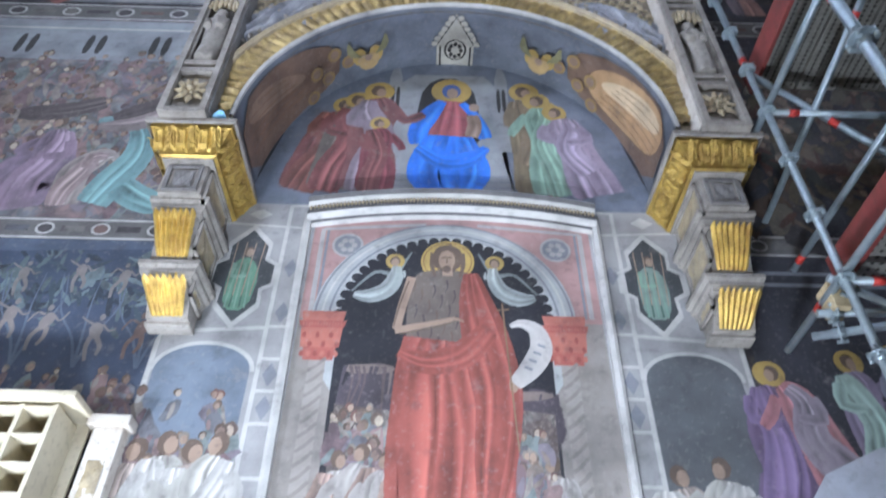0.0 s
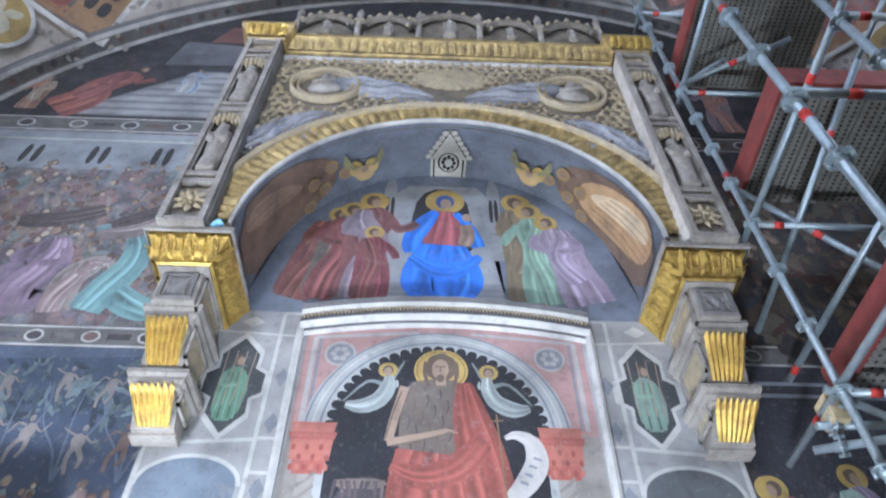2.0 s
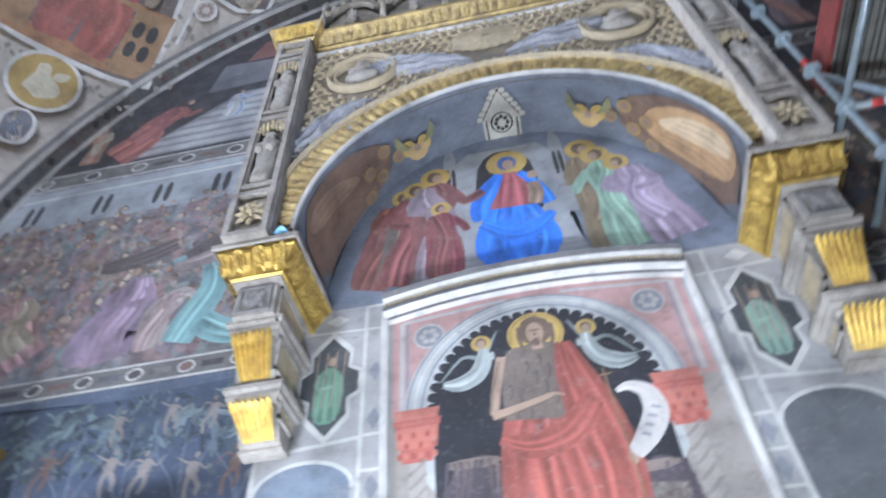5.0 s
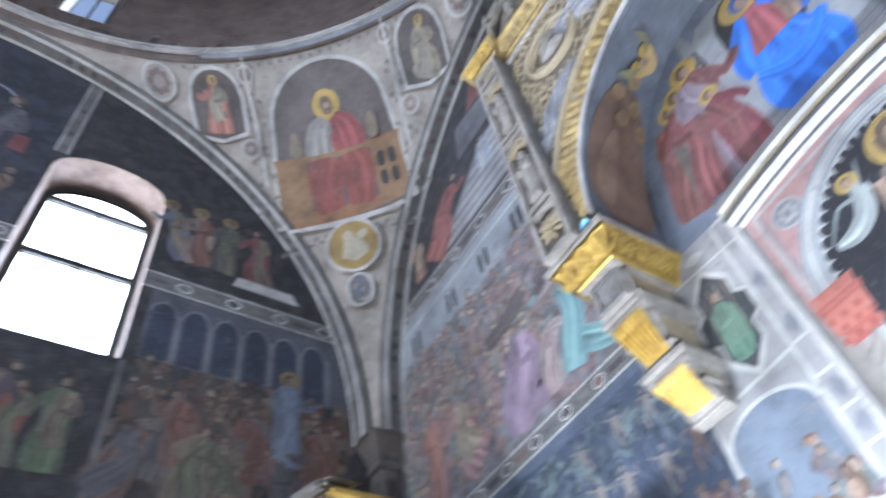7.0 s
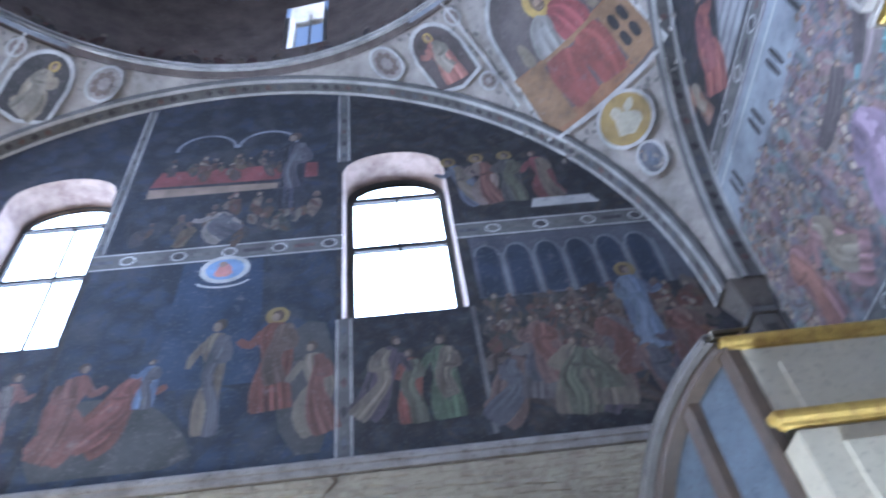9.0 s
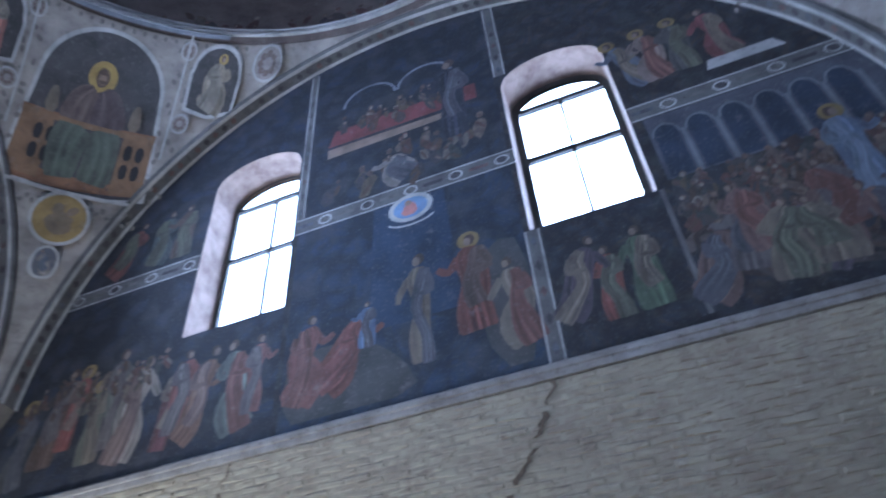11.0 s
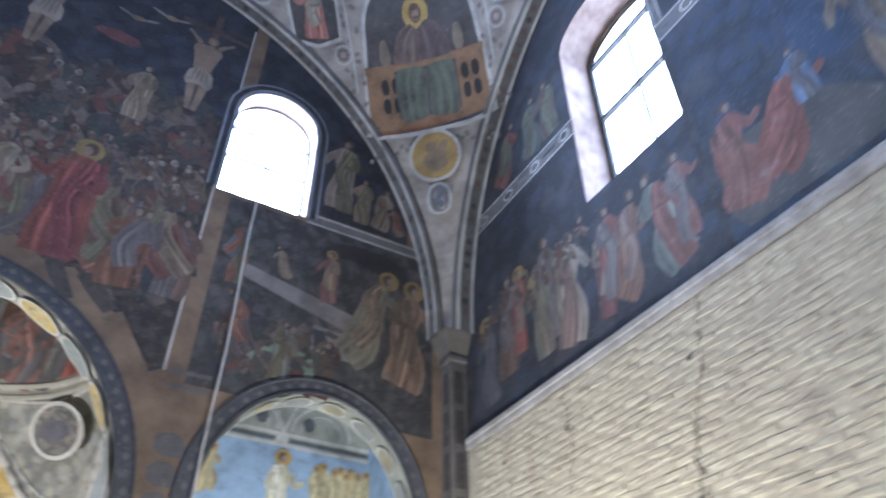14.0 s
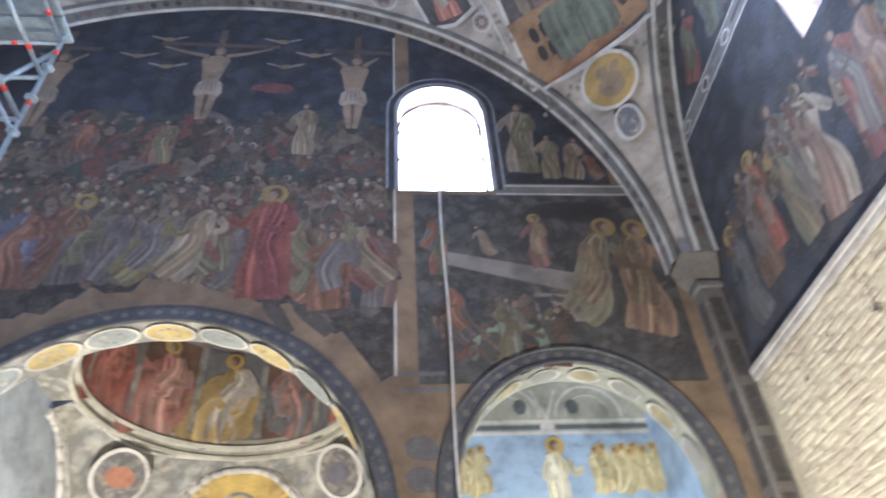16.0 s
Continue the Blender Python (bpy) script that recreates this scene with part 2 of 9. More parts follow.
_c = mixed(_nt, ramp_of(_nt, _n, [(0.34, (0.8, 0.8, 0.8)), (0.5, (0, 0, 0))]), _c, (0.24, 0.195, 0.16))
_tc = _nt.nodes.new("ShaderNodeNewGeometry")
_mp = _nt.nodes.new("ShaderNodeMapping")
_mp.inputs["Scale"].default_value = (3, 4, 17)
_nt.links.new(_tc.outputs["Position"], _mp.inputs["Vector"])
_st = put(_nt, "ShaderNodeTexNoise", Scale=1.0, Detail=6.0, Roughness=0.65)
_nt.links.new(_mp.outputs["Vector"], _st.inputs["Vector"])
_c = mixed(_nt, ramp_of(_nt, _st.outputs["Fac"], [(0.32, (0.75, 0.75, 0.75)), (0.44, (0, 0, 0))]), _c, (0.17, 0.135, 0.105))
_nt.links.new(_c, _b.inputs["Base Color"])
_b.inputs["Roughness"].default_value = 0.9
bump(_nt, _b, _st.outputs["Fac"], 0.5, 0.015)
FLESHES = island_paint("crowd_heads", [(0.36, 0.26, 0.2), (0.28, 0.19, 0.15), (0.4, 0.32, 0.26), (0.2, 0.14, 0.12), (0.45, 0.38, 0.3), (0.16, 0.1, 0.08)])
ROBES = island_paint("crowd_robes", [(0.1, 0.056, 0.048), (0.075, 0.064, 0.06), (0.15, 0.116, 0.09), (0.064, 0.066, 0.062), (0.14, 0.122, 0.1), (0.06, 0.054, 0.06), (0.088, 0.06, 0.045), (0.11, 0.09, 0.06)])
# the same heads, shaded in colour for the dimmer walls
FLESHDIM = island_paint("crowd_heads_on_dim_wall", [(0.18, 0.13, 0.1), (0.13, 0.09, 0.07), (0.22, 0.18, 0.15), (0.1, 0.07, 0.06), (0.26, 0.22, 0.18), (0.08, 0.05, 0.045)])
PALEROBES = island_paint("crowd_pale_robes", [(0.257, 0.178, 0.178), (0.199, 0.171, 0.204), (0.278, 0.250, 0.227), (0.190, 0.223, 0.223), (0.233, 0.188, 0.165), (0.183, 0.127, 0.139), (0.151, 0.151, 0.173)])
HAIRS = island_paint("crowd_hair", [(0.1, 0.075, 0.06), (0.14, 0.1, 0.075), (0.18, 0.13, 0.1), (0.24, 0.21, 0.18), (0.12, 0.09, 0.08), (0.16, 0.09, 0.075)])
LEAFDARK = island_paint("painted_leaves", [(0.05, 0.07, 0.09), (0.09, 0.12, 0.13), (0.03, 0.04, 0.06), (0.14, 0.18, 0.2)])
MOTIF = island_paint("painted_motifs", [(0.075, 0.07, 0.075), (0.15, 0.1, 0.09), (0.12, 0.125, 0.145), (0.16, 0.15, 0.145), (0.06, 0.055, 0.06)])

# ---- helpers of the place ----


def part(name, bm, mat, parent=None, label=""):
    me = bpy.data.meshes.new(name)
    bm.normal_update()
    bm.to_mesh(me)
    bm.free()
    for q in (mat if isinstance(mat, (list, tuple)) else [mat]):
        me.materials.append(q)
    ob = new(name, me)
    if parent:
        ob.parent = parent
    if label:
        ob["label"] = label
    return ob


def thing(name, label, category, group="", kind=""):
    return tagged(new(name), label, category, group, kind)


def smooth(ob):
    for p in ob.data.polygons:
        p.use_smooth = True
    return ob


def box(bm, x0, x1, y0, y1, z0, z1, slot=0):
    vs = [bm.verts.new((x, y, z)) for z in (z0, z1) for x, y in ((x0, y0), (x1, y0), (x1, y1), (x0, y1))]
    for f in ((0, 3, 2, 1), (4, 5, 6, 7), (0, 1, 5, 4), (1, 2, 6, 5), (2, 3, 7, 6), (3, 0, 4, 7)):
        bm.faces.new([vs[i] for i in f]).material_index = slot


def bevelled(bm, w=0.01):
    bmesh.ops.bevel(bm, geom=list(bm.edges), offset=w, segments=2, affect="EDGES", profile=0.6)
    return bm


def on_n(u, v, w=0.0):
    return (u, 6 + w, v)


def on_s(u, v, w=0.0):
    return (u, -6 - w, v)


def on_w(u, v, w=0.0):
    return (-6 - w, u, v)


def on_e(u, v, w=0.0):
    return (6 + w, u, v)


def tube(bm, a, b, r=0.024, n=8, slot=0):
    a, b = Vector(a), Vector(b)
    q = (b - a).to_track_quat("Z", "Y")
    ra = [[bm.verts.new(p + q @ Vector((r * math.cos(2 * math.pi * i / n), r * math.sin(2 * math.pi * i / n), 0))) for i in range(n)] for p in (a, b)]
    for i in range(n):
        f = bm.faces.new((ra[0][i], ra[0][(i + 1) % n], ra[1][(i + 1) % n], ra[1][i]))
        f.material_index, f.smooth = slot, True
    bm.faces.new(ra[0][::-1]).material_index = slot
    bm.faces.new(ra[1]).material_index = slot


def ellipsoid(bm, c, r, n=8, m=6, slot=0):
    rows = []
    for j in range(m + 1):
        t = math.pi * j / m
        rows.append([bm.verts.new((c[0] + r[0] * math.sin(t) * math.cos(2 * math.pi * i / n), c[1] + r[1] * math.sin(t) * math.sin(2 * math.pi * i / n), c[2] + r[2] * math.cos(t))) for i in range(n)])
    for a, b in zip(rows, rows[1:]):
        for i in range(n):
            f = bm.faces.new((a[i], b[i], b[(i + 1) % n], a[(i + 1) % n]))
            f.material_index, f.smooth = slot, True


def sheet(bm, point, ns, nt, slot=0, close=False):
    """A grid of faces through point(s, t), s and t from 0 to 1."""
    rows = [[bm.verts.new(point(i / ns, j / nt)) for i in range(ns + 1)] for j in range(nt + 1)]
    for j in range(nt):
        for i in range(ns):
            f = bm.faces.new((rows[j][i], rows[j][i + 1], rows[j + 1][i + 1], rows[j + 1][i]))
            f.material_index, f.smooth = slot, True


def sweep(bm, path, profile, slot=0, closed=False, smooth_faces=False):
    """Carries a profile of (out, up) along points with their outward and upward directions."""
    rings = [[bm.verts.new(Vector(p) + Vector(o) * a + Vector(u) * b) for a, b in profile] for p, o, u in path]
    n = len(rings)
    for i in range(n if closed else n - 1):
        for j in range(len(profile) - 1):
            f = bm.faces.new((rings[i][j], rings[i][j + 1], rings[(i + 1) % n][j + 1], rings[(i + 1) % n][j]))
            f.material_index, f.smooth = slot, smooth_faces


def arch_outline(u0, u1, v0, vs, rise, n=16):
    """An opening with upright jambs and an arched head, counterclockwise."""
    uc, h = (u0 + u1) / 2, (u1 - u0) / 2
    pts = [(u0, v0), (u1, v0)]
    for i in range(n + 1):
        a = math.pi * i / n
        pts.append((uc + h * math.cos(a), vs + rise * math.sin(a)))
    return pts


def columns(bm, place, u0, u1, lo, hi, holes=(), w=0.0, slot=0, step=0.2):
    """Fills the space between lo(u) and hi(u), leaving out arched openings (u0, u1, v0, spring, rise)."""
    cuts = {u0, u1}
    for h in holes:
        cuts |= {c for c in (h[0], h[1]) if u0 < c < u1}
    cuts = sorted(cuts)
    us = []
    for a, b in zip(cuts, cuts[1:]):
        inside = any(h[0] <= (a + b) / 2 <= h[1] for h in holes)
        n = max(1, math.ceil((b - a) / (0.06 if inside else step)))
        us += [(a + (b - a) * i / n, a + (b - a) * (i + 1) / n) for i in range(n)]
    for a, b in us:
        e = 1e-6
        spans = [((lo(a), lo(b)), (hi(a), hi(b)))]
        for h in holes:
            if h[0] - e <= a and b <= h[1] + e:
                def top(u):
                    k = (u - (h[0] + h[1]) / 2) / ((h[1] - h[0]) / 2)
                    return h[3] + h[4] * math.sqrt(max(0.0, 1 - k * k))
                out = []
                for l, t in spans:
                    if t[0] <= h[2] or l[0] >= top(a) and l[1] >= top(b):
                        out.append((l, t))
                        continue
                    if l[0] < h[2]:
                        out.append((l, (h[2], h[2])))
                    if t[0] > top(a) or t[1] > top(b):
                        out.append(((max(l[0], top(a)), max(l[1], top(b))), (max(t[0], top(a)), max(t[1], top(b)))))
                spans = out
        for l, t in spans:
            if max(t[0] - l[0], t[1] - l[1]) < 1e-4:
                continue
            q = [(a, l[0]), (b, l[1]), (b, t[1]), (a, t[0])]
            q = [p for k, p in enumerate(q) if p != q[k - 1]]
            if len(q) > 2:
                bm.faces.new([bm.verts.new(place(u, v, w)) for u, v in q]).material_index = slot


SPRING, RADIUS, SPHERE = 6.58, 5.54, 8.05


def arch_top(u, r=RADIUS - 0.02):
    return SPRING + math.sqrt(max(0.0, r * r - u * u))


class Canvas:
    """A wall surface that shapes are painted on, each a little above the last."""

    def __init__(self, place, base=0.0056, step=0.00001, dim=0.85, grey=0.15, gap=0, warm=(1.0, 1.0, 1.0)):
        self.warm = warm
        self.gap = gap
        self.place, self.base, self.step, self.k, self.dim, self.grey = place, base, step, 0, dim, grey

    # scales pigments wall by wall, so a wall's dimness sits in its colours
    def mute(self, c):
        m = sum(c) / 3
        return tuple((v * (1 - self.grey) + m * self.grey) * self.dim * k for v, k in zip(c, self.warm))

    def up(self):
        self.k += 1
        return -(self.base + self.step * self.k)

    def shape(self, bm, pts, slot=0, rings=1, w=None, soft=0.0):
        """A patch round its middle; soft is the share of it that thins out towards the rim."""
        lay = bm.verts.layers.float.get("rim") or bm.verts.layers.float.new("rim")
        if rings > 1:
            self.k += self.gap
        w = self.up() if w is None else w
        if rings > 1:
            fine = []
            for a, b in zip(pts, pts[1:] + pts[:1]):
                n = max(1, math.ceil(math.hypot(a[0] - b[0], a[1] - b[1]) / 0.13))
                fine += [(a[0] + (b[0] - a[0]) * i / n, a[1] + (b[1] - a[1]) * i / n) for i in range(n)]
            pts = fine
        cu = sum(p[0] for p in pts) / len(pts)
        cv = sum(p[1] for p in pts) / len(pts)
        ks = [k / rings for k in range(1, rings + 1)]
        if soft:
            ks = [k for k in ks[:-1] if k < 1 - soft - 0.02] + [1 - soft, 1.0]
        loops = [[bm.verts.new(self.place(cu + (u - cu) * k, cv + (v - cv) * k, w)) for u, v in pts] for k in ks]
        mid = bm.verts.new(self.place(cu, cv, w))
        if soft:
            for v in loops[-1]:
                v[lay] = 1.0
        n = len(pts)
        for i in range(n):
            bm.faces.new((mid, loops[0][i], loops[0][(i + 1) % n])).material_index = slot
        for a, b in zip(loops, loops[1:]):
            for i in range(n):
                bm.faces.new((a[i], b[i], b[(i + 1) % n], a[(i + 1) % n])).material_index = slot

    def fill(self, bm, pts, slot=0):
        """An outline that is not round about its middle."""
        w = self.up()
        f = bm.faces.new([bm.verts.new(self.place(u, v, w)) for u, v in pts])
        f.material_index = slot
        bmesh.ops.triangulate(bm, faces=[f])

    def limb(self, bm, pts, w0, w1, slot=0):
        """A bent limb of soft edge, from width w0 to w1."""
        lay = bm.verts.layers.float.get("rim") or bm.verts.layers.float.new("rim")
        w = self.up()
        path = []
        for a, b in zip(pts, pts[1:]):
            path += [(a[0] + (b[0] - a[0]) * k / 3, a[1] + (b[1] - a[1]) * k / 3) for k in range(3)]
        path.append(pts[-1])
        path = [path[0]] + [((a[0] + 2 * b[0] + c[0]) / 4, (a[1] + 2 * b[1] + c[1]) / 4) for a, b, c in zip(path, path[1:], path[2:])] + [path[-1]]
        rows = []
        for i, p in enumerate(path):
            q, r = path[max(0, i - 1)], path[min(len(path) - 1, i + 1)]
            d = Vector((r[0] - q[0], r[1] - q[1]))
            d = d.normalized() if d.length else Vector((1, 0))
            t = (w0 + (w1 - w0) * i / (len(path) - 1)) / 2
            row = [bm.verts.new(self.place(p[0] - d.y * t * s, p[1] + d.x * t * s, w)) for s in (-1, -0.6, 0.6, 1)]
            row[0][lay] = row[3][lay] = 1.0
            rows.append(row)
        for a, b in zip(rows, rows[1:]):
            for j in range(3):
                bm.faces.new((a[j], a[j + 1], b[j + 1], b[j])).material_index = slot

    def ring(self, bm, u, v, ru, rv, width, slot=0, a0=0.0, a1=360.0, n=28):
        w = self.up()
        rows = []
        for i in range(n + 1):
            a = radians(a0 + (a1 - a0) * i / n)
            rows.append([bm.verts.new(self.place(u + (ru + d) * math.cos(a), v + (rv + d) * math.sin(a), w)) for d in (0, width)])
        for a, b in zip(rows, rows[1:]):
            bm.faces.new((a[0], a[1], b[1], b[0])).material_index = slot

    def line(self, bm, u0, v0, u1, v1, width, slot=0, n=1):
        w = self.up()
        d = Vector((u1 - u0, v1 - v0)).normalized() * width / 2
        rows = [[bm.verts.new(self.place(u0 + (u1 - u0) * k / n + s * -d.y, v0 + (v1 - v0) * k / n + s * d.x, w)) for s in (-1, 1)] for k in range(n + 1)]
        for a, b in zip(rows, rows[1:]):
            bm.faces.new((a[0], a[1], b[1], b[0])).material_index = slot


def oval(u, v, ru, rv, n=14, wob=0.0, tilt=0.0):
    out = []
    for i in range(n):
        a = 2 * math.pi * i / n
        k = 1 + random.uniform(-wob, wob)
        x, y = ru * k * math.cos(a), rv * k * math.sin(a)
        out.append((u + x * math.cos(tilt) - y * math.sin(tilt), v + x * math.sin(tilt) + y * math.cos(tilt)))
    return out


def rounded(pts, times=2):
    for _ in range(times):
        out = []
        for a, b in zip(pts, pts[1:] + pts[:1]):
            out += [(a[0] * 0.75 + b[0] * 0.25, a[1] * 0.75 + b[1] * 0.25), (a[0] * 0.25 + b[0] * 0.75, a[1] * 0.25 + b[1] * 0.75)]
        pts = out
    return pts


def along(seq, t):
    """A point of a smooth curve through seq, t from 0 to 1."""
    k = t * (len(seq) - 1)
    i = min(len(seq) - 2, int(k))
    f = k - i
    p = [np.array(seq[min(len(seq) - 1, max(0, i + d))], float) for d in (-1, 0, 1, 2)]
    return 0.5 * (2 * p[1] + (p[2] - p[0]) * f + (2 * p[0] - 5 * p[1] + 4 * p[2] - p[3]) * f * f + (3 * p[1] - p[0] - 3 * p[2] + p[3]) * f ** 3)


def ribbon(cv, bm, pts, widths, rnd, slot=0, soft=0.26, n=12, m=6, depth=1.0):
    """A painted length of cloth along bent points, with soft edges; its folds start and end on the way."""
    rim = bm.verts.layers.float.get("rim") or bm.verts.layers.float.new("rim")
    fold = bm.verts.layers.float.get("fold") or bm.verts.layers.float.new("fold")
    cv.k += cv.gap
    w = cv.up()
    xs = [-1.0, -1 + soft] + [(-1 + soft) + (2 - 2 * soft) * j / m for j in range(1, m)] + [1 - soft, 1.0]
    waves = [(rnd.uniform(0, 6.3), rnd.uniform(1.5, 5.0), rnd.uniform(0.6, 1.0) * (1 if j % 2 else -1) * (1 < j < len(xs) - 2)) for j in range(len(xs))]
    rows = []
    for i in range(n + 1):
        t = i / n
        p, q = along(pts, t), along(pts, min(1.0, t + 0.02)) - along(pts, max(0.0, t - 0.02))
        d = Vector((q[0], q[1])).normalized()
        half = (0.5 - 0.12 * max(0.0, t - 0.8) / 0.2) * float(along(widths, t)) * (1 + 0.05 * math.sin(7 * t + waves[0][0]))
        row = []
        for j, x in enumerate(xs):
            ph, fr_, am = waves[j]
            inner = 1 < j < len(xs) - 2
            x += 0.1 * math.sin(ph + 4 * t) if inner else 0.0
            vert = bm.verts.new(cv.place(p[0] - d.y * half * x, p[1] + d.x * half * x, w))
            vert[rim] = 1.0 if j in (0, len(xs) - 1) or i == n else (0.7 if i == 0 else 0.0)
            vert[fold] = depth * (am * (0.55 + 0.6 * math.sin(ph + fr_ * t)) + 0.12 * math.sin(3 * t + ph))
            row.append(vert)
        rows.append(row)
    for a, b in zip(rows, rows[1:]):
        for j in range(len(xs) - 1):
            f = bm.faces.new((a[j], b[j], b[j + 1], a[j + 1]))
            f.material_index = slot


STANCES = {
    "stand": ([(0.0, 0.86), (0.01, 0.74), (-0.015, 0.5), (0.015, 0.25), (0.0, -0.01)], [0.1, 0.27, 0.25, 0.3, 0.38], (0.01, 0.92)),
    "stride": ([(0.04, 0.85), (0.03, 0.73), (-0.03, 0.5), (0.03, 0.25), (-0.05, 0.0)], [0.1, 0.26, 0.26, 0.36, 0.46], (0.06, 0.915)),
    "bend": ([(0.24, 0.72), (0.12, 0.7), (-0.04, 0.5), (-0.03, 0.25), (-0.02, 0.0)], [0.1, 0.24, 0.28, 0.3, 0.36], (0.3, 0.77)),
    "sit": ([(0.0, 0.86), (-0.02, 0.7), (-0.05, 0.45), (0.08, 0.32), (0.08, 0.12), (0.06, 0.0)], [0.1, 0.28, 0.33, 0.42, 0.45, 0.48], (0.01, 0.93)),
    "kneel": ([(0.12, 0.8), (0.06, 0.68), (-0.02, 0.42), (-0.08, 0.18), (-0.2, 0.03)], [0.1, 0.25, 0.28, 0.36, 0.42], (0.15, 0.87)),
}


def robed(cv, parent, u, v, h, robe, halo=False, cloak=None, lean=0.0, wide=0.3, label="", skin=None, head=1.0, stance="", turn=0):
    """A plain robe shape of a fresco: flowing cloth, a mantle, sleeves and a round top, with a gold disc behind where the painting has one."""
    rnd = random.Random(int(1000 * (u + 20)) * 7 + int(1000 * v))
    robe, cloak = cv.mute(robe), cloak and cv.mute(cloak)
    second = cloak or cv.mute(rnd.choice(((0.3, 0.14, 0.1), (0.16, 0.18, 0.24), (0.32, 0.26, 0.2), (0.2, 0.2, 0.15))))
    ws, e = wide / 0.34, turn or rnd.choice((-1, 1))
    path, widths, top = STANCES[stance or rnd.choice(("stand", "stand", "stride", "kneel"))]
    bright = cv.dim > 0.6

    def at(x, y):
        return (u + (e * x * (0.5 + 0.5 * ws) + lean * max(0.0, y)) * h, v + y * h)

    def cloth(bm, pts, ws_, slot=0, **more):
        ribbon(cv, bm, [at(x + rnd.uniform(-0.015, 0.015), y) for x, y in pts], [a * h * (ws if k > 1 else 0.5 + 0.5 * ws) for k, a in enumerate(ws_)], rnd, slot, **more)

    hx, hy = at(*top)
    disc = bmesh.new()
    if halo:
        cv.k += cv.gap
        cv.shape(disc, oval(hx, hy + 0.005 * h, 0.096 * h, 0.096 * h, 20), 0, 2 if cv.gap else 1, soft=0.12)
    bm = bmesh.new()
    sx, sy = path[1]
    far = [(sx + 0.09, sy + 0.04), (sx + 0.17, sy - 0.1), rnd.choice(((sx + 0.28, sy - 0.02), (sx + 0.05, sy - 0.17), (sx + 0.22, sy - 0.2)))]
    near = [(sx - 0.09, sy + 0.04), (sx - 0.13, sy - 0.13), (sx + 0.04, sy - 0.2 + 0.1 * rnd.random())]
    cloth(bm, far, [0.08, 0.09, 0.06], n=6, m=2)
    cloth(bm, path, widths, n=14, m=8)
    body = part("painted_robe", bm, [paint(robe)], parent, label)
    bm = bmesh.new()
    cloth(bm, [(x - 0.05 + 0.1 * (k == 2), y - 0.02) for k, (x, y) in enumerate(path)][: len(path) - rnd.choice((0, 0, 1))], [0.1] + [a * rnd.uniform(0.5, 0.72) for a in widths[1:]], n=12, m=6)
    cloth(bm, near, [0.09, 0.09, 0.06], n=6, m=2)
    part("painted_mantle", bm, [paint(second)], body)
    if halo:
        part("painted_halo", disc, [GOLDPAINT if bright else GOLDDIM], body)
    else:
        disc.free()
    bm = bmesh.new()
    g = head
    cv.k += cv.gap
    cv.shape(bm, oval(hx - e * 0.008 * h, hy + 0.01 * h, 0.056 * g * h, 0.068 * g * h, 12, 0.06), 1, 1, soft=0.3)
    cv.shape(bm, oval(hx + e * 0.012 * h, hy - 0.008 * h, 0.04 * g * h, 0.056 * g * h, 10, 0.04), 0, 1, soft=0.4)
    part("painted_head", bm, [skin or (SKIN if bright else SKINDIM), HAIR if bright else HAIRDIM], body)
    return body


def masses(cv, parent, u0, u1, v0, v1, n, size, palette):
    """Dim broad brush patches that run into one another, as of horses and cloaks."""
    bm = bmesh.new()
    rnd = random.Random(n * 31 + int(100 * (v0 + 50)))
    for _ in range(n):
        u, v = rnd.uniform(u0, u1), rnd.uniform(v0, v1)
        k = size * rnd.uniform(0.6, 1.3)
        pts = [(u, v), (u + rnd.uniform(-0.8, 0.8) * k, v - rnd.uniform(0.1, 0.7) * k), (u + rnd.uniform(-1, 1) * k, v - rnd.uniform(0.5, 1.3) * k)]
        cv.limb(bm, pts, k * rnd.uniform(0.25, 0.8), k * rnd.uniform(0.1, 0.45), 0)
    return tagged(part("painted_mass", bm, palette, parent, "dim brown and red brush patches"), kind="stuff")


DIMS = island_paint("dim_brush_patches", [(0.06, 0.04, 0.035), (0.09, 0.07, 0.055), (0.045, 0.045, 0.055), (0.11, 0.05, 0.042), (0.075, 0.065, 0.06), (0.12, 0.1, 0.085), (0.05, 0.055, 0.05)])


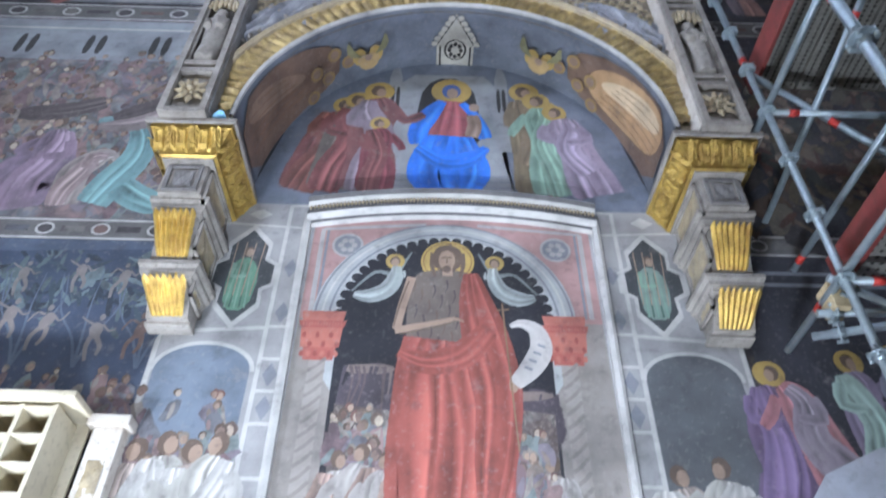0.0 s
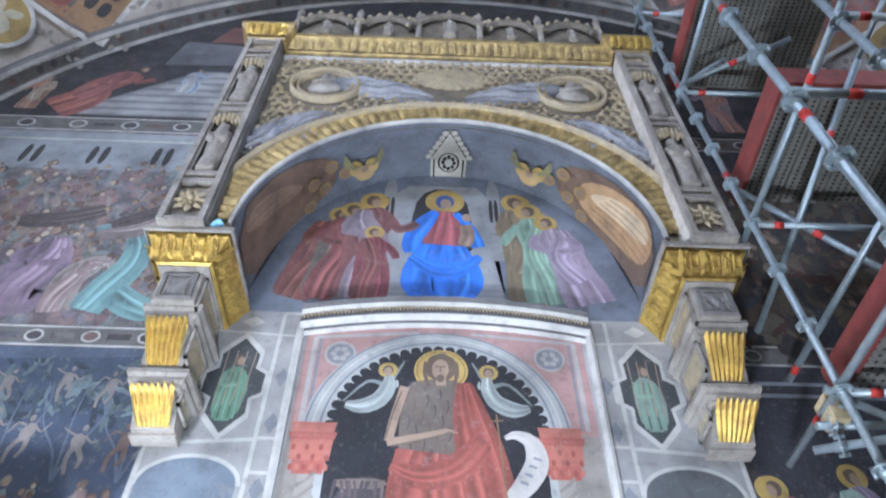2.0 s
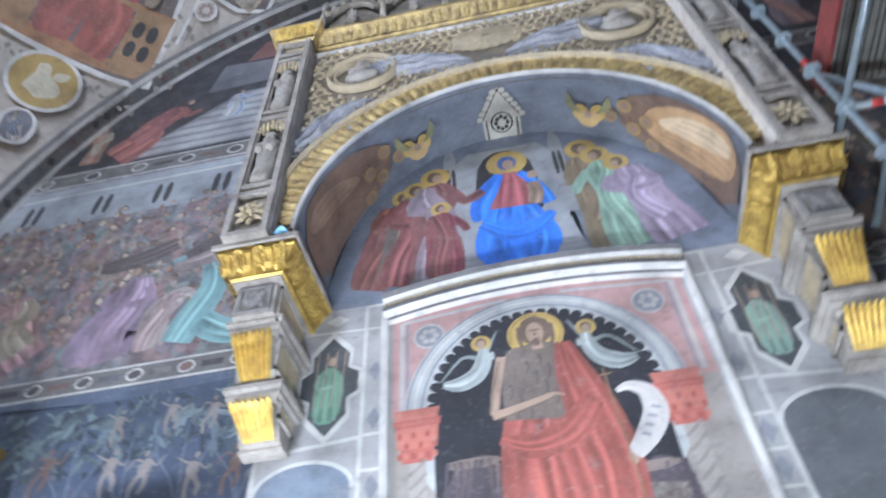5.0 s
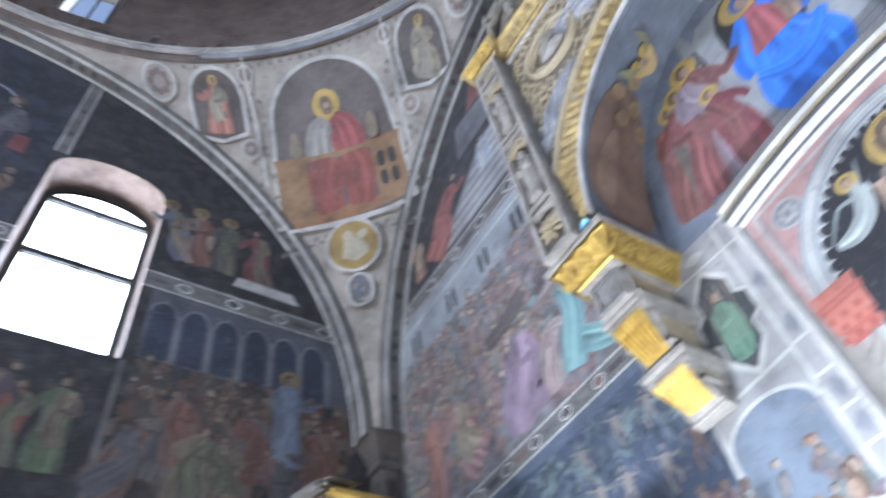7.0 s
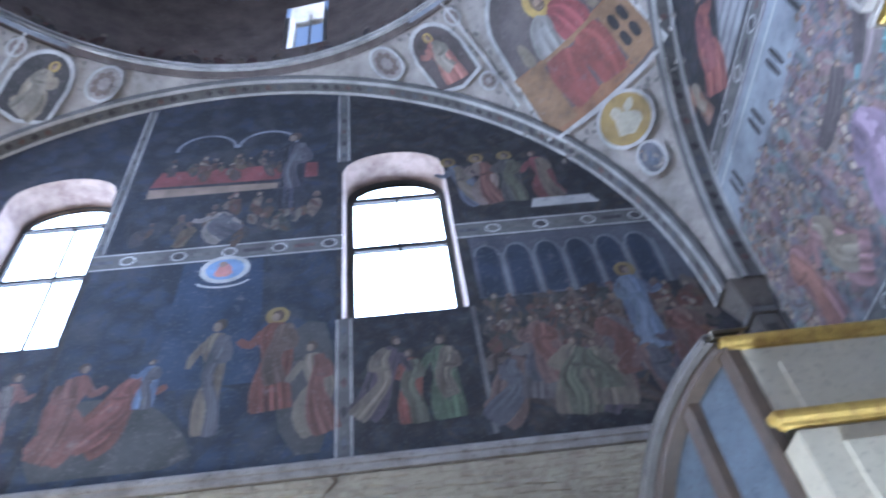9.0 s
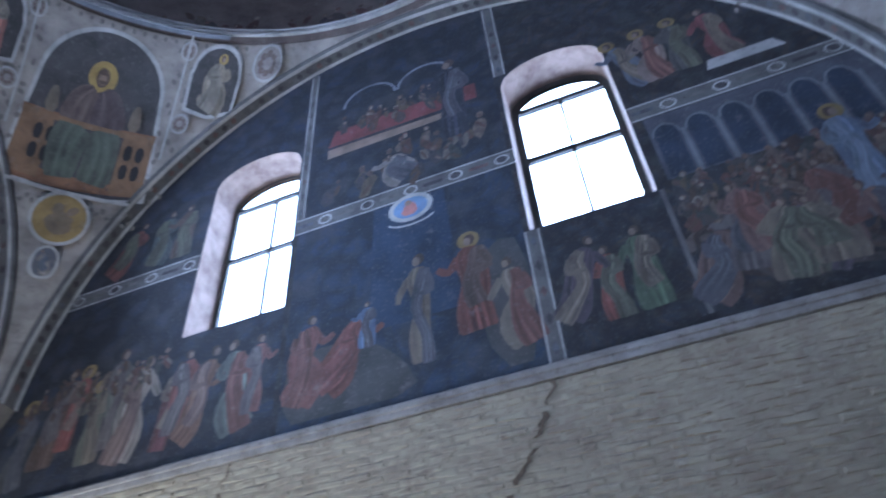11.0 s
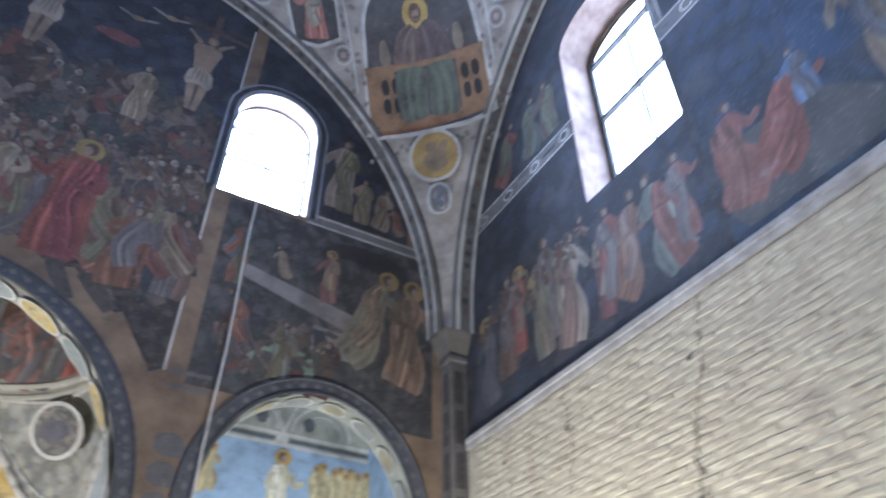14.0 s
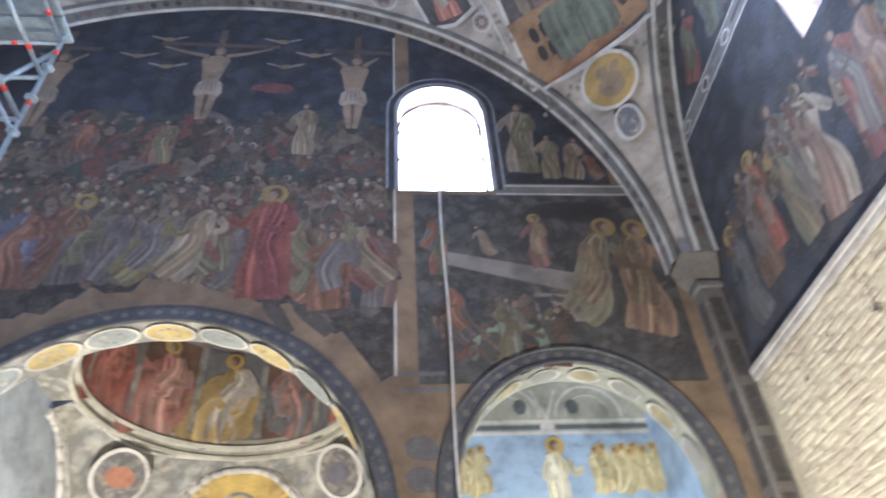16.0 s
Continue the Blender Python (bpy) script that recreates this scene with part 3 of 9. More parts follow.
def crowd(cv, parent, u0, u1, v0, v1, n, size, robes=None, hi=None, name="painted_crowd", label="many small plain painted robe and head shapes"):
    """Close-set small robes, mantles and heads, the lower ones before the upper."""
    bm = bmesh.new()
    rnd = random.Random(int(1000 * (u0 + 30)) + int(1000 * v0) * 3 + n)
    spots = sorted(((rnd.uniform(u0, u1), rnd.uniform(v0, v1)) for _ in range(n)), key=lambda p: -p[1] + rnd.uniform(-0.1, 0.1))
    level = cv.up()
    for i, (u, v) in enumerate(spots):
        if hi and v > hi(u):
            continue
        w = level - 0.000012 * i
        k = size * rnd.uniform(0.7, 1.3)
        t = rnd.uniform(-0.6, 0.6)
        cv.shape(bm, oval(u, v - k * 0.9, k * rnd.uniform(0.34, 0.5), k * rnd.uniform(0.6, 1.0), 9, 0.22, t), 0, 1, w, 0.22)
        cv.shape(bm, oval(u + rnd.uniform(-0.3, 0.3) * k, v - k * rnd.uniform(0.6, 1.2), k * 0.15, k * rnd.uniform(0.4, 0.7), 7, 0.25, t + rnd.uniform(-0.8, 0.8)), 0, 1, w - 0.000003, 0.25)
        x, y = u - 0.3 * k * math.sin(t), v + k * 0.1
        if rnd.random() < 0.8:
            cv.shape(bm, oval(x + rnd.uniform(-0.05, 0.05) * k, y + 0.07 * k, k * 0.24, k * 0.28, 8, 0.12), 2, 1, w - 0.000006, 0.2)
            cv.shape(bm, oval(x + rnd.uniform(-0.07, 0.07) * k, y, k * 0.18, k * 0.25, 8, 0.1), 1, 1, w - 0.000009, 0.35)
    cv.k += int(0.000012 * n / cv.step) + 2 if cv.step else 30
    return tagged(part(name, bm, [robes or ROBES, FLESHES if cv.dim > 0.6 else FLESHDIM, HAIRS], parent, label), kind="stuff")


# ---- shell ----
WINS_W = [(1.45, 2.86, 6.96, 9.72, 0.42), (-3.1, -1.64, 6.96, 9.72, 0.42)]
WINS_S = [(-3.65, -2.45, 7.98, 9.55, 0.6)]
ARCHES_S = [(-2.25, 2.25, 0.0, 3.75, 2.25), (-5.4, -2.95, 0.0, 4.05, 1.38)]


def wall(name, place, holes, mat, thick=0.75):
    bm = bmesh.new()
    columns(bm, place, -6, 6, lambda u: 0.0, lambda u: 12.6, holes)
    columns(bm, place, -6.7, 6.7, lambda u: 0.0, lambda u: 12.6, holes, thick)
    for u0, u1, v0, vs, rise in holes:
        pts = arch_outline(u0, u1, v0, vs, rise, 24)
        for a, b in zip(pts, pts[1:] + pts[:1]):
            bm.faces.new([bm.verts.new(place(p[0], p[1], w)) for p, w in ((a, 0), (b, 0), (b, thick), (a, thick))]).material_index = 1
    bmesh.ops.remove_doubles(bm, verts=bm.verts, dist=1e-4)
    bmesh.ops.recalc_face_normals(bm, faces=bm.faces)
    return tagged(part(name, bm, [mat, REVEAL]), kind="structure")


wall("wall_north", on_n, [], DUSK)
wall("wall_west", on_w, WINS_W, DUSK)
wall("wall_south", on_s, WINS_S + ARCHES_S, TAN, 0.35)
# east openings are added, unseen, to bring in more daylight
wall("wall_east", on_e, [(1.5, 2.9, 6.96, 9.72, 0.42), (-2.9, -1.5, 6.96, 9.72, 0.42)], DUSK)

bm = bmesh.new()
box(bm, -8, 8, -13, 8, -0.2, 0)
tagged(part("floor", bm, FLOOR), kind="structure")


def pendentive(sx, sy):
    bm = bmesh.new()
    n, m, lim, r0 = 24, 24, 5.75, 5.72
    zt = math.sqrt(SPHERE ** 2 - r0 ** 2)
    rows = []
    for j in range(m + 1):
        z = zt * j / m
        rho = math.sqrt(SPHERE ** 2 - z * z)
        a0 = math.acos(min(1.0, lim / rho))
        rows.append([bm.verts.new((sx * rho * math.cos(a), sy * rho * math.sin(a), SPRING + z)) for a in [a0 + (math.pi / 2 - 2 * a0) * i / n for i in range(n + 1)]])
    for a, b in zip(rows, rows[1:]):
        for i in range(n):
            bm.faces.new((a[i], a[i + 1], b[i + 1], b[i])).smooth = True
    bmesh.ops.remove_doubles(bm, verts=bm.verts, dist=1e-4)
    return bm


for sx, sy in ((-1, 1), (-1, -1), (1, 1), (1, -1)):
    tagged(part("pendentive", pendentive(sx, sy), PENWHITE), "white painted curved pendentive under the drum", "pendentive", kind="structure")


def arch_band(place):
    ob = thing("arch_band", "grey painted arch band with small dark motifs", "arch band", kind="structure")
    bm = bmesh.new()
    prof = [(RADIUS, -0.0), (RADIUS, -0.05), (RADIUS + 0.012, -0.06), (RADIUS + 0.012, -0.2), (RADIUS, -0.21), (RADIUS, -0.27), (RADIUS + 0.03, -0.3), (RADIUS + 0.07, -0.3), (RADIUS + 0.1, -0.27), (RADIUS + 0.2, -0.26)]
    n = 80
    rings = [[bm.verts.new(place(r * math.cos(a), SPRING + r * math.sin(a), w)) for r, w in prof] for a in [math.pi * i / n for i in range(n + 1)]]
    for a, b in zip(rings, rings[1:]):
        for j in range(len(prof) - 1):
            bm.faces.new((a[j], a[j + 1], b[j + 1], b[j])).material_index = 1 if j in (0, 4) else 0
    bmesh.ops.recalc_face_normals(bm, faces=bm.faces)
    part("moulding", bm, [BAND, PALE], ob)
    bm = bmesh.new()
    cv = Canvas(lambda s, d, w: place((RADIUS + 0.006) * math.cos(s), SPRING + (RADIUS + 0.006) * math.sin(s), -d), 0.0, 0.0)
    k = 0
    s = 0.03
    while s < math.pi - 0.03:
        if k % 3 == 2:
            cv.shape(bm, oval(s, 0.13, 0.009, 0.05, 8))
        else:
            cv.shape(bm, [(s - 0.011, 0.13), (s, 0.075), (s + 0.011, 0.13), (s, 0.185)])
        s += 0.034
        k += 1
    tagged(part("painted_motif", bm, MOTIF, ob), kind="stuff")
    return ob


for place in (on_n, on_s, on_w, on_e):
    arch_band(place)


def lathe(profile, n=96, skip=lambda a, z: False):
    bm = bmesh.new()
    rows = [[bm.verts.new((r * math.cos(2 * math.pi * i / n), r * math.sin(2 * math.pi * i / n), z)) for i in range(n)] for r, z in profile]
    for (a, pa), (b, pb) in zip(zip(rows, profile), zip(rows[1:], profile[1:])):
        for i in range(n):
            if not skip(360 * (i + 0.5) / n, (pa[1] + pb[1]) / 2):
                bm.faces.new((a[i], a[(i + 1) % n], b[(i + 1) % n], b[i])).smooth = True
    return bm


DRUM_WINDOWS = (92, 172, 228, 312, 2)
NSEG = 180


def in_drum_window(a, z):
    return 13.3 < z < 15.05 and any(abs((a - d + 180) % 360 - 180) < 3.2 for d in DRUM_WINDOWS)


prof = [(5.72, 12.2), (5.72, 12.28), (5.64, 12.33), (5.64, 12.42), (5.7, 12.46), (5.8, 12.5), (5.8, 13.3), (5.8, 15.05), (5.8, 15.6)]
tagged(part("drum", lathe(prof, NSEG, in_drum_window), DRUMP), kind="structure")
tagged(part("drum_outer", lathe([(6.2, 12.6), (6.2, 13.3), (6.2, 15.05), (6.2, 15.6)], NSEG, in_drum_window), PLASTER), kind="structure")
tagged(part("dome", lathe([(5.8 * math.cos(a), 15.6 + 5.8 * math.sin(a)) for a in [math.pi / 2 * k / 16 * 0.999 for k in range(17)]]), DRUMP), kind="structure")
bm = bmesh.new()
for k in range(2):
    sweep(bm, [((math.cos(a) * 5.64, math.sin(a) * 5.64, 12.3 + 0.12 * k), (-math.cos(a), -math.sin(a), 0), (0, 0, 1)) for a in [2 * math.pi * i / 120 for i in range(120)]], [(0, 0), (0.05, 0.0), (0.06, 0.03), (0.0, 0.05)], closed=True)
tagged(part("ring_moulding", bm, PALE), kind="structure")
for d in DRUM_WINDOWS:
    a0, a1 = radians(d - 3.2), radians(d + 3.2)
    bm = bmesh.new()
    for a, b in (((a0, 13.3), (a1, 13.3)), ((a1, 13.3), (a1, 15.05)), ((a1, 15.05), (a0, 15.05)), ((a0, 15.05), (a0, 13.3))):
        bm.faces.new([bm.verts.new((r * math.cos(q[0]), r * math.sin(q[0]), q[1])) for q, r in ((a, 5.8), (b, 5.8), (b, 6.2), (a, 6.2))])
    win = thing("drum_window", "small bright window in the drum", "window", "drum windows", "structure")
    part("reveal", bm, PLASTER, win)
    bm = bmesh.new()
    am = radians(d)
    tube(bm, (6.0 * math.cos(am), 6.0 * math.sin(am), 13.3), (6.0 * math.cos(am), 6.0 * math.sin(am), 15.05), 0.02)
    part("glazing_bar", bm, IRON, win)


def window(place, hole, label, surround=None, depth=0.5, thin=0.014):
    u0, u1, v0, vs, rise = hole
    win = thing("window", label, "window", kind="structure")
    uc, hw = (u0 + u1) / 2, (u1 - u0) / 2

    def bar(bm, a0, a1, b0, b1, w0=None, w1=None):
        w0, w1 = w0 or depth, w1 or depth + 0.07
        vsx = [bm.verts.new(place(u, v, w)) for w in (w0, w1) for u, v in ((a0, b0), (a1, b0), (a1, b1), (a0, b1))]
        for f in ((0, 3, 2, 1), (4, 5, 6, 7), (0, 1, 5, 4), (1, 2, 6, 5), (2, 3, 7, 6), (3, 0, 4, 7)):
            bm.faces.new([vsx[i] for i in f])
    t = 4.5 * thin
    for nm, a in (("frame_stile", (u0, u0 + t, v0, vs)), ("frame_stile", (u1 - t, u1, v0, vs)), ("mullion", (uc - thin, uc + thin, v0, vs - 0.05)), ("transom", (u0 + t, u1 - t, vs - 0.05, vs - 0.05 + 4 * thin)), ("transom", (u0 + t, u1 - t, v0 + (vs - v0) * 0.6, v0 + (vs - v0) * 0.6 + 4 * thin)), ("frame_rail", (u0 + t, u1 - t, v0, v0 + 0.05))):
        bm = bmesh.new()
        bar(bm, *a)
        part(nm, bm, IRON, win)
    bm = bmesh.new()
    n = 20
    for w in (depth, depth + 0.07):
        rows = [[bm.verts.new(place(uc + (hw - k) * math.cos(a), vs + (rise - k) * math.sin(a), w)) for k in (0, t)] for a in [math.pi * i / n for i in range(n + 1)]]
        for a, b in zip(rows, rows[1:]):
            bm.faces.new((a[0], a[1], b[1], b[0]))
    part("frame_head", bm, IRON, win)
    bm = bmesh.new()
    bm.faces.new([bm.verts.new(place(u, v, depth + 0.04)) for u, v in arch_outline(u0, u1, v0, vs, rise, 16)])
    pane = part("pane", bm, GLASS, win)
    pane.visible_shadow = False
    if surround:
        bm = bmesh.new()
        pts = arch_outline(u0, u1, v0, vs, rise, 20)[1:] + [(u0, v0)]
        for k, (o0, o1, w, sl) in enumerate(((0.0, 0.05, -0.03, 0), (0.05, 0.13, -0.015, 1), (0.13, 0.16, -0.03, 0))):
            rows = []
            for u, v in pts:
                d = Vector(((u - uc), max(0.0, v - vs) * hw / rise if rise else 0))
                d = d.normalized() if d.length else Vector((0, 1))
                rows.append([bm.verts.new(place(u + d.x * o, v + d.y * o, w)) for o in (o0, o1)])
            for a, b in zip(rows, rows[1:]):
                bm.faces.new((a[0], a[1], b[1], b[0])).material_index = sl
        part("painted_surround", bm, surround, win)
    return win


# bars made over-thin, so that they wash out as under glare
for h, thin in zip(WINS_W, (0.021, 0.012)):
    window(on_w, h, "tall arched window with dark glazing bars and bright panes", thin=thin)
# unseen east pair, added as extra sources of daylight
for h in [(1.5, 2.9, 6.96, 9.72, 0.42), (-2.9, -1.5, 6.96, 9.72, 0.42)]:
    window(on_e, h, "tall arched window with dark glazing bars and bright panes")
# hair-thin bars here stand in for glare that hides them
window(on_s, WINS_S[0], "arched bright window with painted surround", [fresco_paint("surround_grey", (0.22, 0.23, 0.26)), DARKBLUE], 0.3, 0.005)

bm = bmesh.new()
sweep(bm, [((-6, -6, 5.04), (1, 0, 0), (0, 0, 1)), ((-6, 6, 5.04), (1, 0, 0), (0, 0, 1))], [(0, 0), (0.045, 0.005), (0.05, 0.03), (0.05, 0.07), (0.065, 0.08), (0.065, 0.13), (0.045, 0.15), (0.03, 0.17), (0, 0.18)])
tagged(part("cornice", bm, worn("chalky_grey_cornice", (0.34, 0.32, 0.31), (0.2, 0.18, 0.17), 0.85, 0, 3)), kind="structure")
bm = bmesh.new()
box(bm, -6.0, -5.9765, -6, 6, 0, 5.03)
tagged(part("mortar_bed", bm, MORTAR), kind="structure")


def corner_pier(sx, sy):
    ob = thing("corner_pilaster", "grey painted corner pilaster with small capital", "pilaster", "corner pilasters", "structure")
    bm = bmesh.new()
    x, y = sx * 5.75, sy * 5.75
    box(bm, min(x, sx * 6), max(x, sx * 6), min(y, sy * 6), max(y, sy * 6), 0, 6.22)
    part("shaft", bevelled(bm, 0.02), PIERPAINT, ob)
    bm = bmesh.new()
    box(bm, min(x, sx * 6), max(x, sx * 6), min(y, sy * 6), max(y, sy * 6), 6.3, 6.6)
    for v in bm.verts:
        if v.co.z > 6.5:
            v.co.x = sx * 5.58 if abs(v.co.x) < 5.9 else v.co.x
            v.co.y = sy * 5.58 if abs(v.co.y) < 5.9 else v.co.y
    part("corbel", bm, PIERPAINT, ob)
    bm = bmesh.new()
    x, y = sx * 5.71, sy * 5.71
    box(bm, min(x, sx * 6), max(x, sx * 6), min(y, sy * 6), max(y, sy * 6), 6.22, 6.3)
    part("capital", bevelled(bm, 0.015), BAND, ob)
    x, y = sx * 5.744, sy * 5.744
    for k in range(7):
        z0 = 2.4 + k * 0.54
        for axis in (0, 1):
            bm = bmesh.new()
            pts = [(sx * p, y) if axis == 0 else (x, sy * p) for p in (5.93, 5.8)]
            bm.faces.new([bm.verts.new((*p, z)) for p, z in ((pts[0], z0), (pts[1], z0), (pts[1], z0 + 0.44), (pts[0], z0 + 0.44))])
            part("painted_panel", bm, PIERDARK, ob)


for sx, sy in ((-1, 1), (-1, -1), (1, 1), (1, -1)):
    corner_pier(sx, sy)

# ---- canopied wall monument on the north wall ----
XM = -0.055
FRONT, CAPZ = 5.2, 5.5
monument = thing("wall_monument", "carved marble and gilded canopy monument on frescoed wall", "monument")


def relief(bm, origin, right, up, out, w, h, ns, nt, height, slot=0):
    """A carved strip: a grid raised by height(s, t) in the direction out."""
    o, r, u, d = Vector(origin), Vector(right), Vector(up), Vector(out)
    sheet(bm, lambda s, t: o + r * (w * s) + u * (h * t) + d * height(s, t), ns, nt, slot)


def leafy(n, amp):
    """Upright curling leaves side by side, with veins."""
    def f(s, t):
        k = s * n
        c = abs((k % 1) - 0.5) * 2
        body = max(0.0, 1 - c ** 2) * (0.45 + 0.55 * math.sin(math.pi * min(1, t * 0.95 + 0.1)))
        vein = 0.25 * math.cos(c * 14 + 5 * t)
        curl = 0.7 * max(0.0, t - 0.7) / 0.3
        side = 0.35 * math.cos(9 * math.pi * t + 4 * c) * c
        rough = noise.noise((s * n * 3.1, t * 7, amp * 50)) + 0.6 * noise.noise((s * n * 7.3, t * 13, 2.2))
        return amp * (body + vein * body + side + curl + 0.55 * rough)
    return f


def fretted(n, amp):
    """Raised square frames between curling leaves."""
    leaf = leafy(2 * n, amp)

    def f(s, t):
        x = s * n % 1
        if 0.5 < x < 0.98:
            k = max(abs(x - 0.74) / 0.2, abs(t - 0.5) / 0.36)
            return amp * (1.25 if 0.66 < k < 1.0 else 0.25 + 0.3 * noise.noise((s * 40, t * 9, 1.3)))
        return leaf(s, t) * 1.15
    return f


def scroll(n, amp):
    def f(s, t):
        k = s * n
        a = math.sin(2 * math.pi * k + 5 * t) * math.sin(math.pi * t)
        b = math.sin(6 * math.pi * k - 9 * t) * 0.5 * math.sin(math.pi * t)
        return amp * (0.6 + a * 0.6 + b * 0.5 + 0.5 * noise.noise((k * 2.6, t * 5, 3.7)))
    return f


def statue(bm, u, y, z0, h, slim=1.0):
    prof = [(0.16, 0), (0.17, 0.05), (0.15, 0.25), (0.16, 0.45), (0.15, 0.6), (0.17, 0.72), (0.13, 0.79), (0.05, 0.83)]
    n = 14
    rows = [[bm.verts.new((u + h * r * slim * (1 + 0.24 * math.sin(5 * a + 5 * z)) * math.cos(a) + 0.03 * h * math.sin(4 * z), y + 0.6 * h * r * (1 + 0.2 * math.sin(6 * a + 8 * z)) * math.sin(a), z0 + h * z)) for a in [2 * math.pi * i / n for i in range(n)]] for r, z in prof]
    for a, b in zip(rows, rows[1:]):
        for i in range(n):
            bm.faces.new((a[i], a[(i + 1) % n], b[(i + 1) % n], b[i])).smooth = True
    bm.faces.new(rows[0][::-1])
    ellipsoid(bm, (u, y, z0 + 0.9 * h), (0.075 * h, 0.07 * h, 0.1 * h))
    for s in (-1, 1):
        tube(bm, (u + s * slim * 0.15 * h, y - 0.03 * h, z0 + 0.72 * h), (u + s * 0.06 * h, y - 0.1 * h, z0 + 0.52 * h), 0.04 * h)


def pier(s):
    """One carved upright of the canopy: framed shaft with rosette, two niches with figures, small panel, gilt cap."""
    c = XM + s * 1.95
    pr = part("pier", bmesh.new(), MARBLE, monument, "carved marble pier with niches")
    bm = bmesh.new()
    box(bm, c - 0.17, c + 0.17, FRONT - 0.02, 6.0, CAPZ, 8.62)
    part("shaft", bevelled(bm, 0.012), MARBLE, pr)
    bm = bmesh.new()
    for a, b in ((c - 0.17, c - 0.125), (c + 0.125, c + 0.17)):
        box(bm, a, b, FRONT - 0.09, FRONT - 0.02, CAPZ, 8.62)
    for z in (CAPZ, 5.98, 6.08, 7.1, 7.2, 8.2, 8.32, 8.56):
        box(bm, c - 0.125, c + 0.125, FRONT - 0.08, FRONT - 0.02, z, z + 0.05)
    part("raised_frame", bm, MARBLE, pr)
    # rosette
    bm = bmesh.new()
    for ring, (n, r0, tilt) in enumerate(((8, 0.11, 0.02), (8, 0.075, 0.045))):
        for k in range(n):
            a = 2 * math.pi * (k + 0.5 * ring) / n
            d = Vector((math.cos(a), 0, math.sin(a)))
            e = Vector((-math.sin(a), 0, math.cos(a)))
            p0 = Vector((c, FRONT - 0.03, 5.78))
            vs = [bm.verts.new(p0 + d * x * r0 * 1.45 + e * y * r0 + Vector((0, -1, 0)) * hgt) for x, y, hgt in ((0.1, 0, 0.02), (0.55, -0.3, tilt), (1, 0, tilt * 1.3), (0.55, 0.3, tilt), (0.55, 0, tilt + 0.02))]
            for f in ((0, 1, 4), (1, 2, 4), (2, 3, 4), (3, 0, 4)):
                bm.faces.new([vs[i] for i in f])
    ellipsoid(bm, (c, FRONT - 0.07, 5.78), (0.03, 0.03, 0.03))
    part("rosette", bm, OLDGILT, pr)
    for z0 in (6.13, 7.25):
        bm = bmesh.new()
        columns(bm, lambda u, v, w: (u, FRONT - 0.055 + w, v), c - 0.125, c + 0.125, lambda u: z0, lambda u: z0 + 0.96, [(c - 0.105, c + 0.105, z0, z0 + 0.78, 0.11)])
        columns(bm, lambda u, v, w: (u, FRONT - 0.022 + w, v), c - 0.125, c + 0.125, lambda u: z0, lambda u: z0 + 0.96)
        # niche backs get a darker material than the front plate
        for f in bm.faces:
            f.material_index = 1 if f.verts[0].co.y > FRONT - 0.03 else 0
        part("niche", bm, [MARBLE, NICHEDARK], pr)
        bm = bmesh.new()
        statue(bm, c, FRONT - 0.045, z0 + 0.02, 0.74, 0.72)
        part("niche_statue", bm, MARBLE, pr, "small carved draped stone statue")
        bm = bmesh.new()
        for k in range(9):
            a = math.pi * k / 8
            ellipsoid(bm, (c + 0.115 * math.cos(a), FRONT - 0.07, z0 + 0.78 + 0.125 * math.sin(a)), (0.02, 0.02, 0.024), 6, 4)
        for k in range(5):
            ellipsoid(bm, (c - 0.08 + 0.04 * k, FRONT - 0.05, z0 + 0.82 + 0.03 * (2 - abs(k - 2))), (0.024, 0.035, 0.07), 7, 5)
        part("niche_leaf", bm, OLDGILT, pr)
    bm = bmesh.new()
    relief(bm, (c - 0.11, FRONT - 0.024, 8.36), (1, 0, 0), (0, 0, 1), (0, -1, 0), 0.22, 0.19, 18, 14, scroll(2, 0.02))
    part("top_panel", bm, OLDGILT, pr)
    # inner face: pale plaster on the right pier, dark marble on the left
    bm = bmesh.new()
    x = c - s * 0.174
    box(bm, min(x, x - s * 0.012), max(x, x - s * 0.012), FRONT - 0.05, 5.5, CAPZ + 0.05, 8.5)
    part("inner_strip", bm, PLASTER if s > 0 else MARBLEDARK, pr)
    # gilt cap on top
    bm = bmesh.new()
    path = [((c - 0.23, 5.9, 8.62), (-1, 0, 0), (0, 0, 1)), ((c - 0.23, FRONT - 0.1, 8.62), (-0.7, -0.7, 0), (0, 0, 1)), ((c + 0.23, FRONT - 0.1, 8.62), (0.7, -0.7, 0), (0, 0, 1)), ((c + 0.23, 5.9, 8.62), (1, 0, 0), (0, 0, 1))]
    sweep(bm, path, [(-0.06, 0), (-0.03, 0.03), (-0.03, 0.08), (0.05, 0.15), (0.08, 0.2), (0.08, 0.27), (-0.3, 0.28)])
    part("gilt_top", bm, GILTARCH, pr)
    bm = bmesh.new()
    relief(bm, (c - 0.22, FRONT - 0.1, 8.67), (1, 0, 0), (0, -0.35, 1), (0, -1, 0.2), 0.44, 0.13, 44, 10, leafy(5, 0.022))
    part("leaf_frieze", bm, GILT, pr)
    return pr


pier(-1)
pier(1)


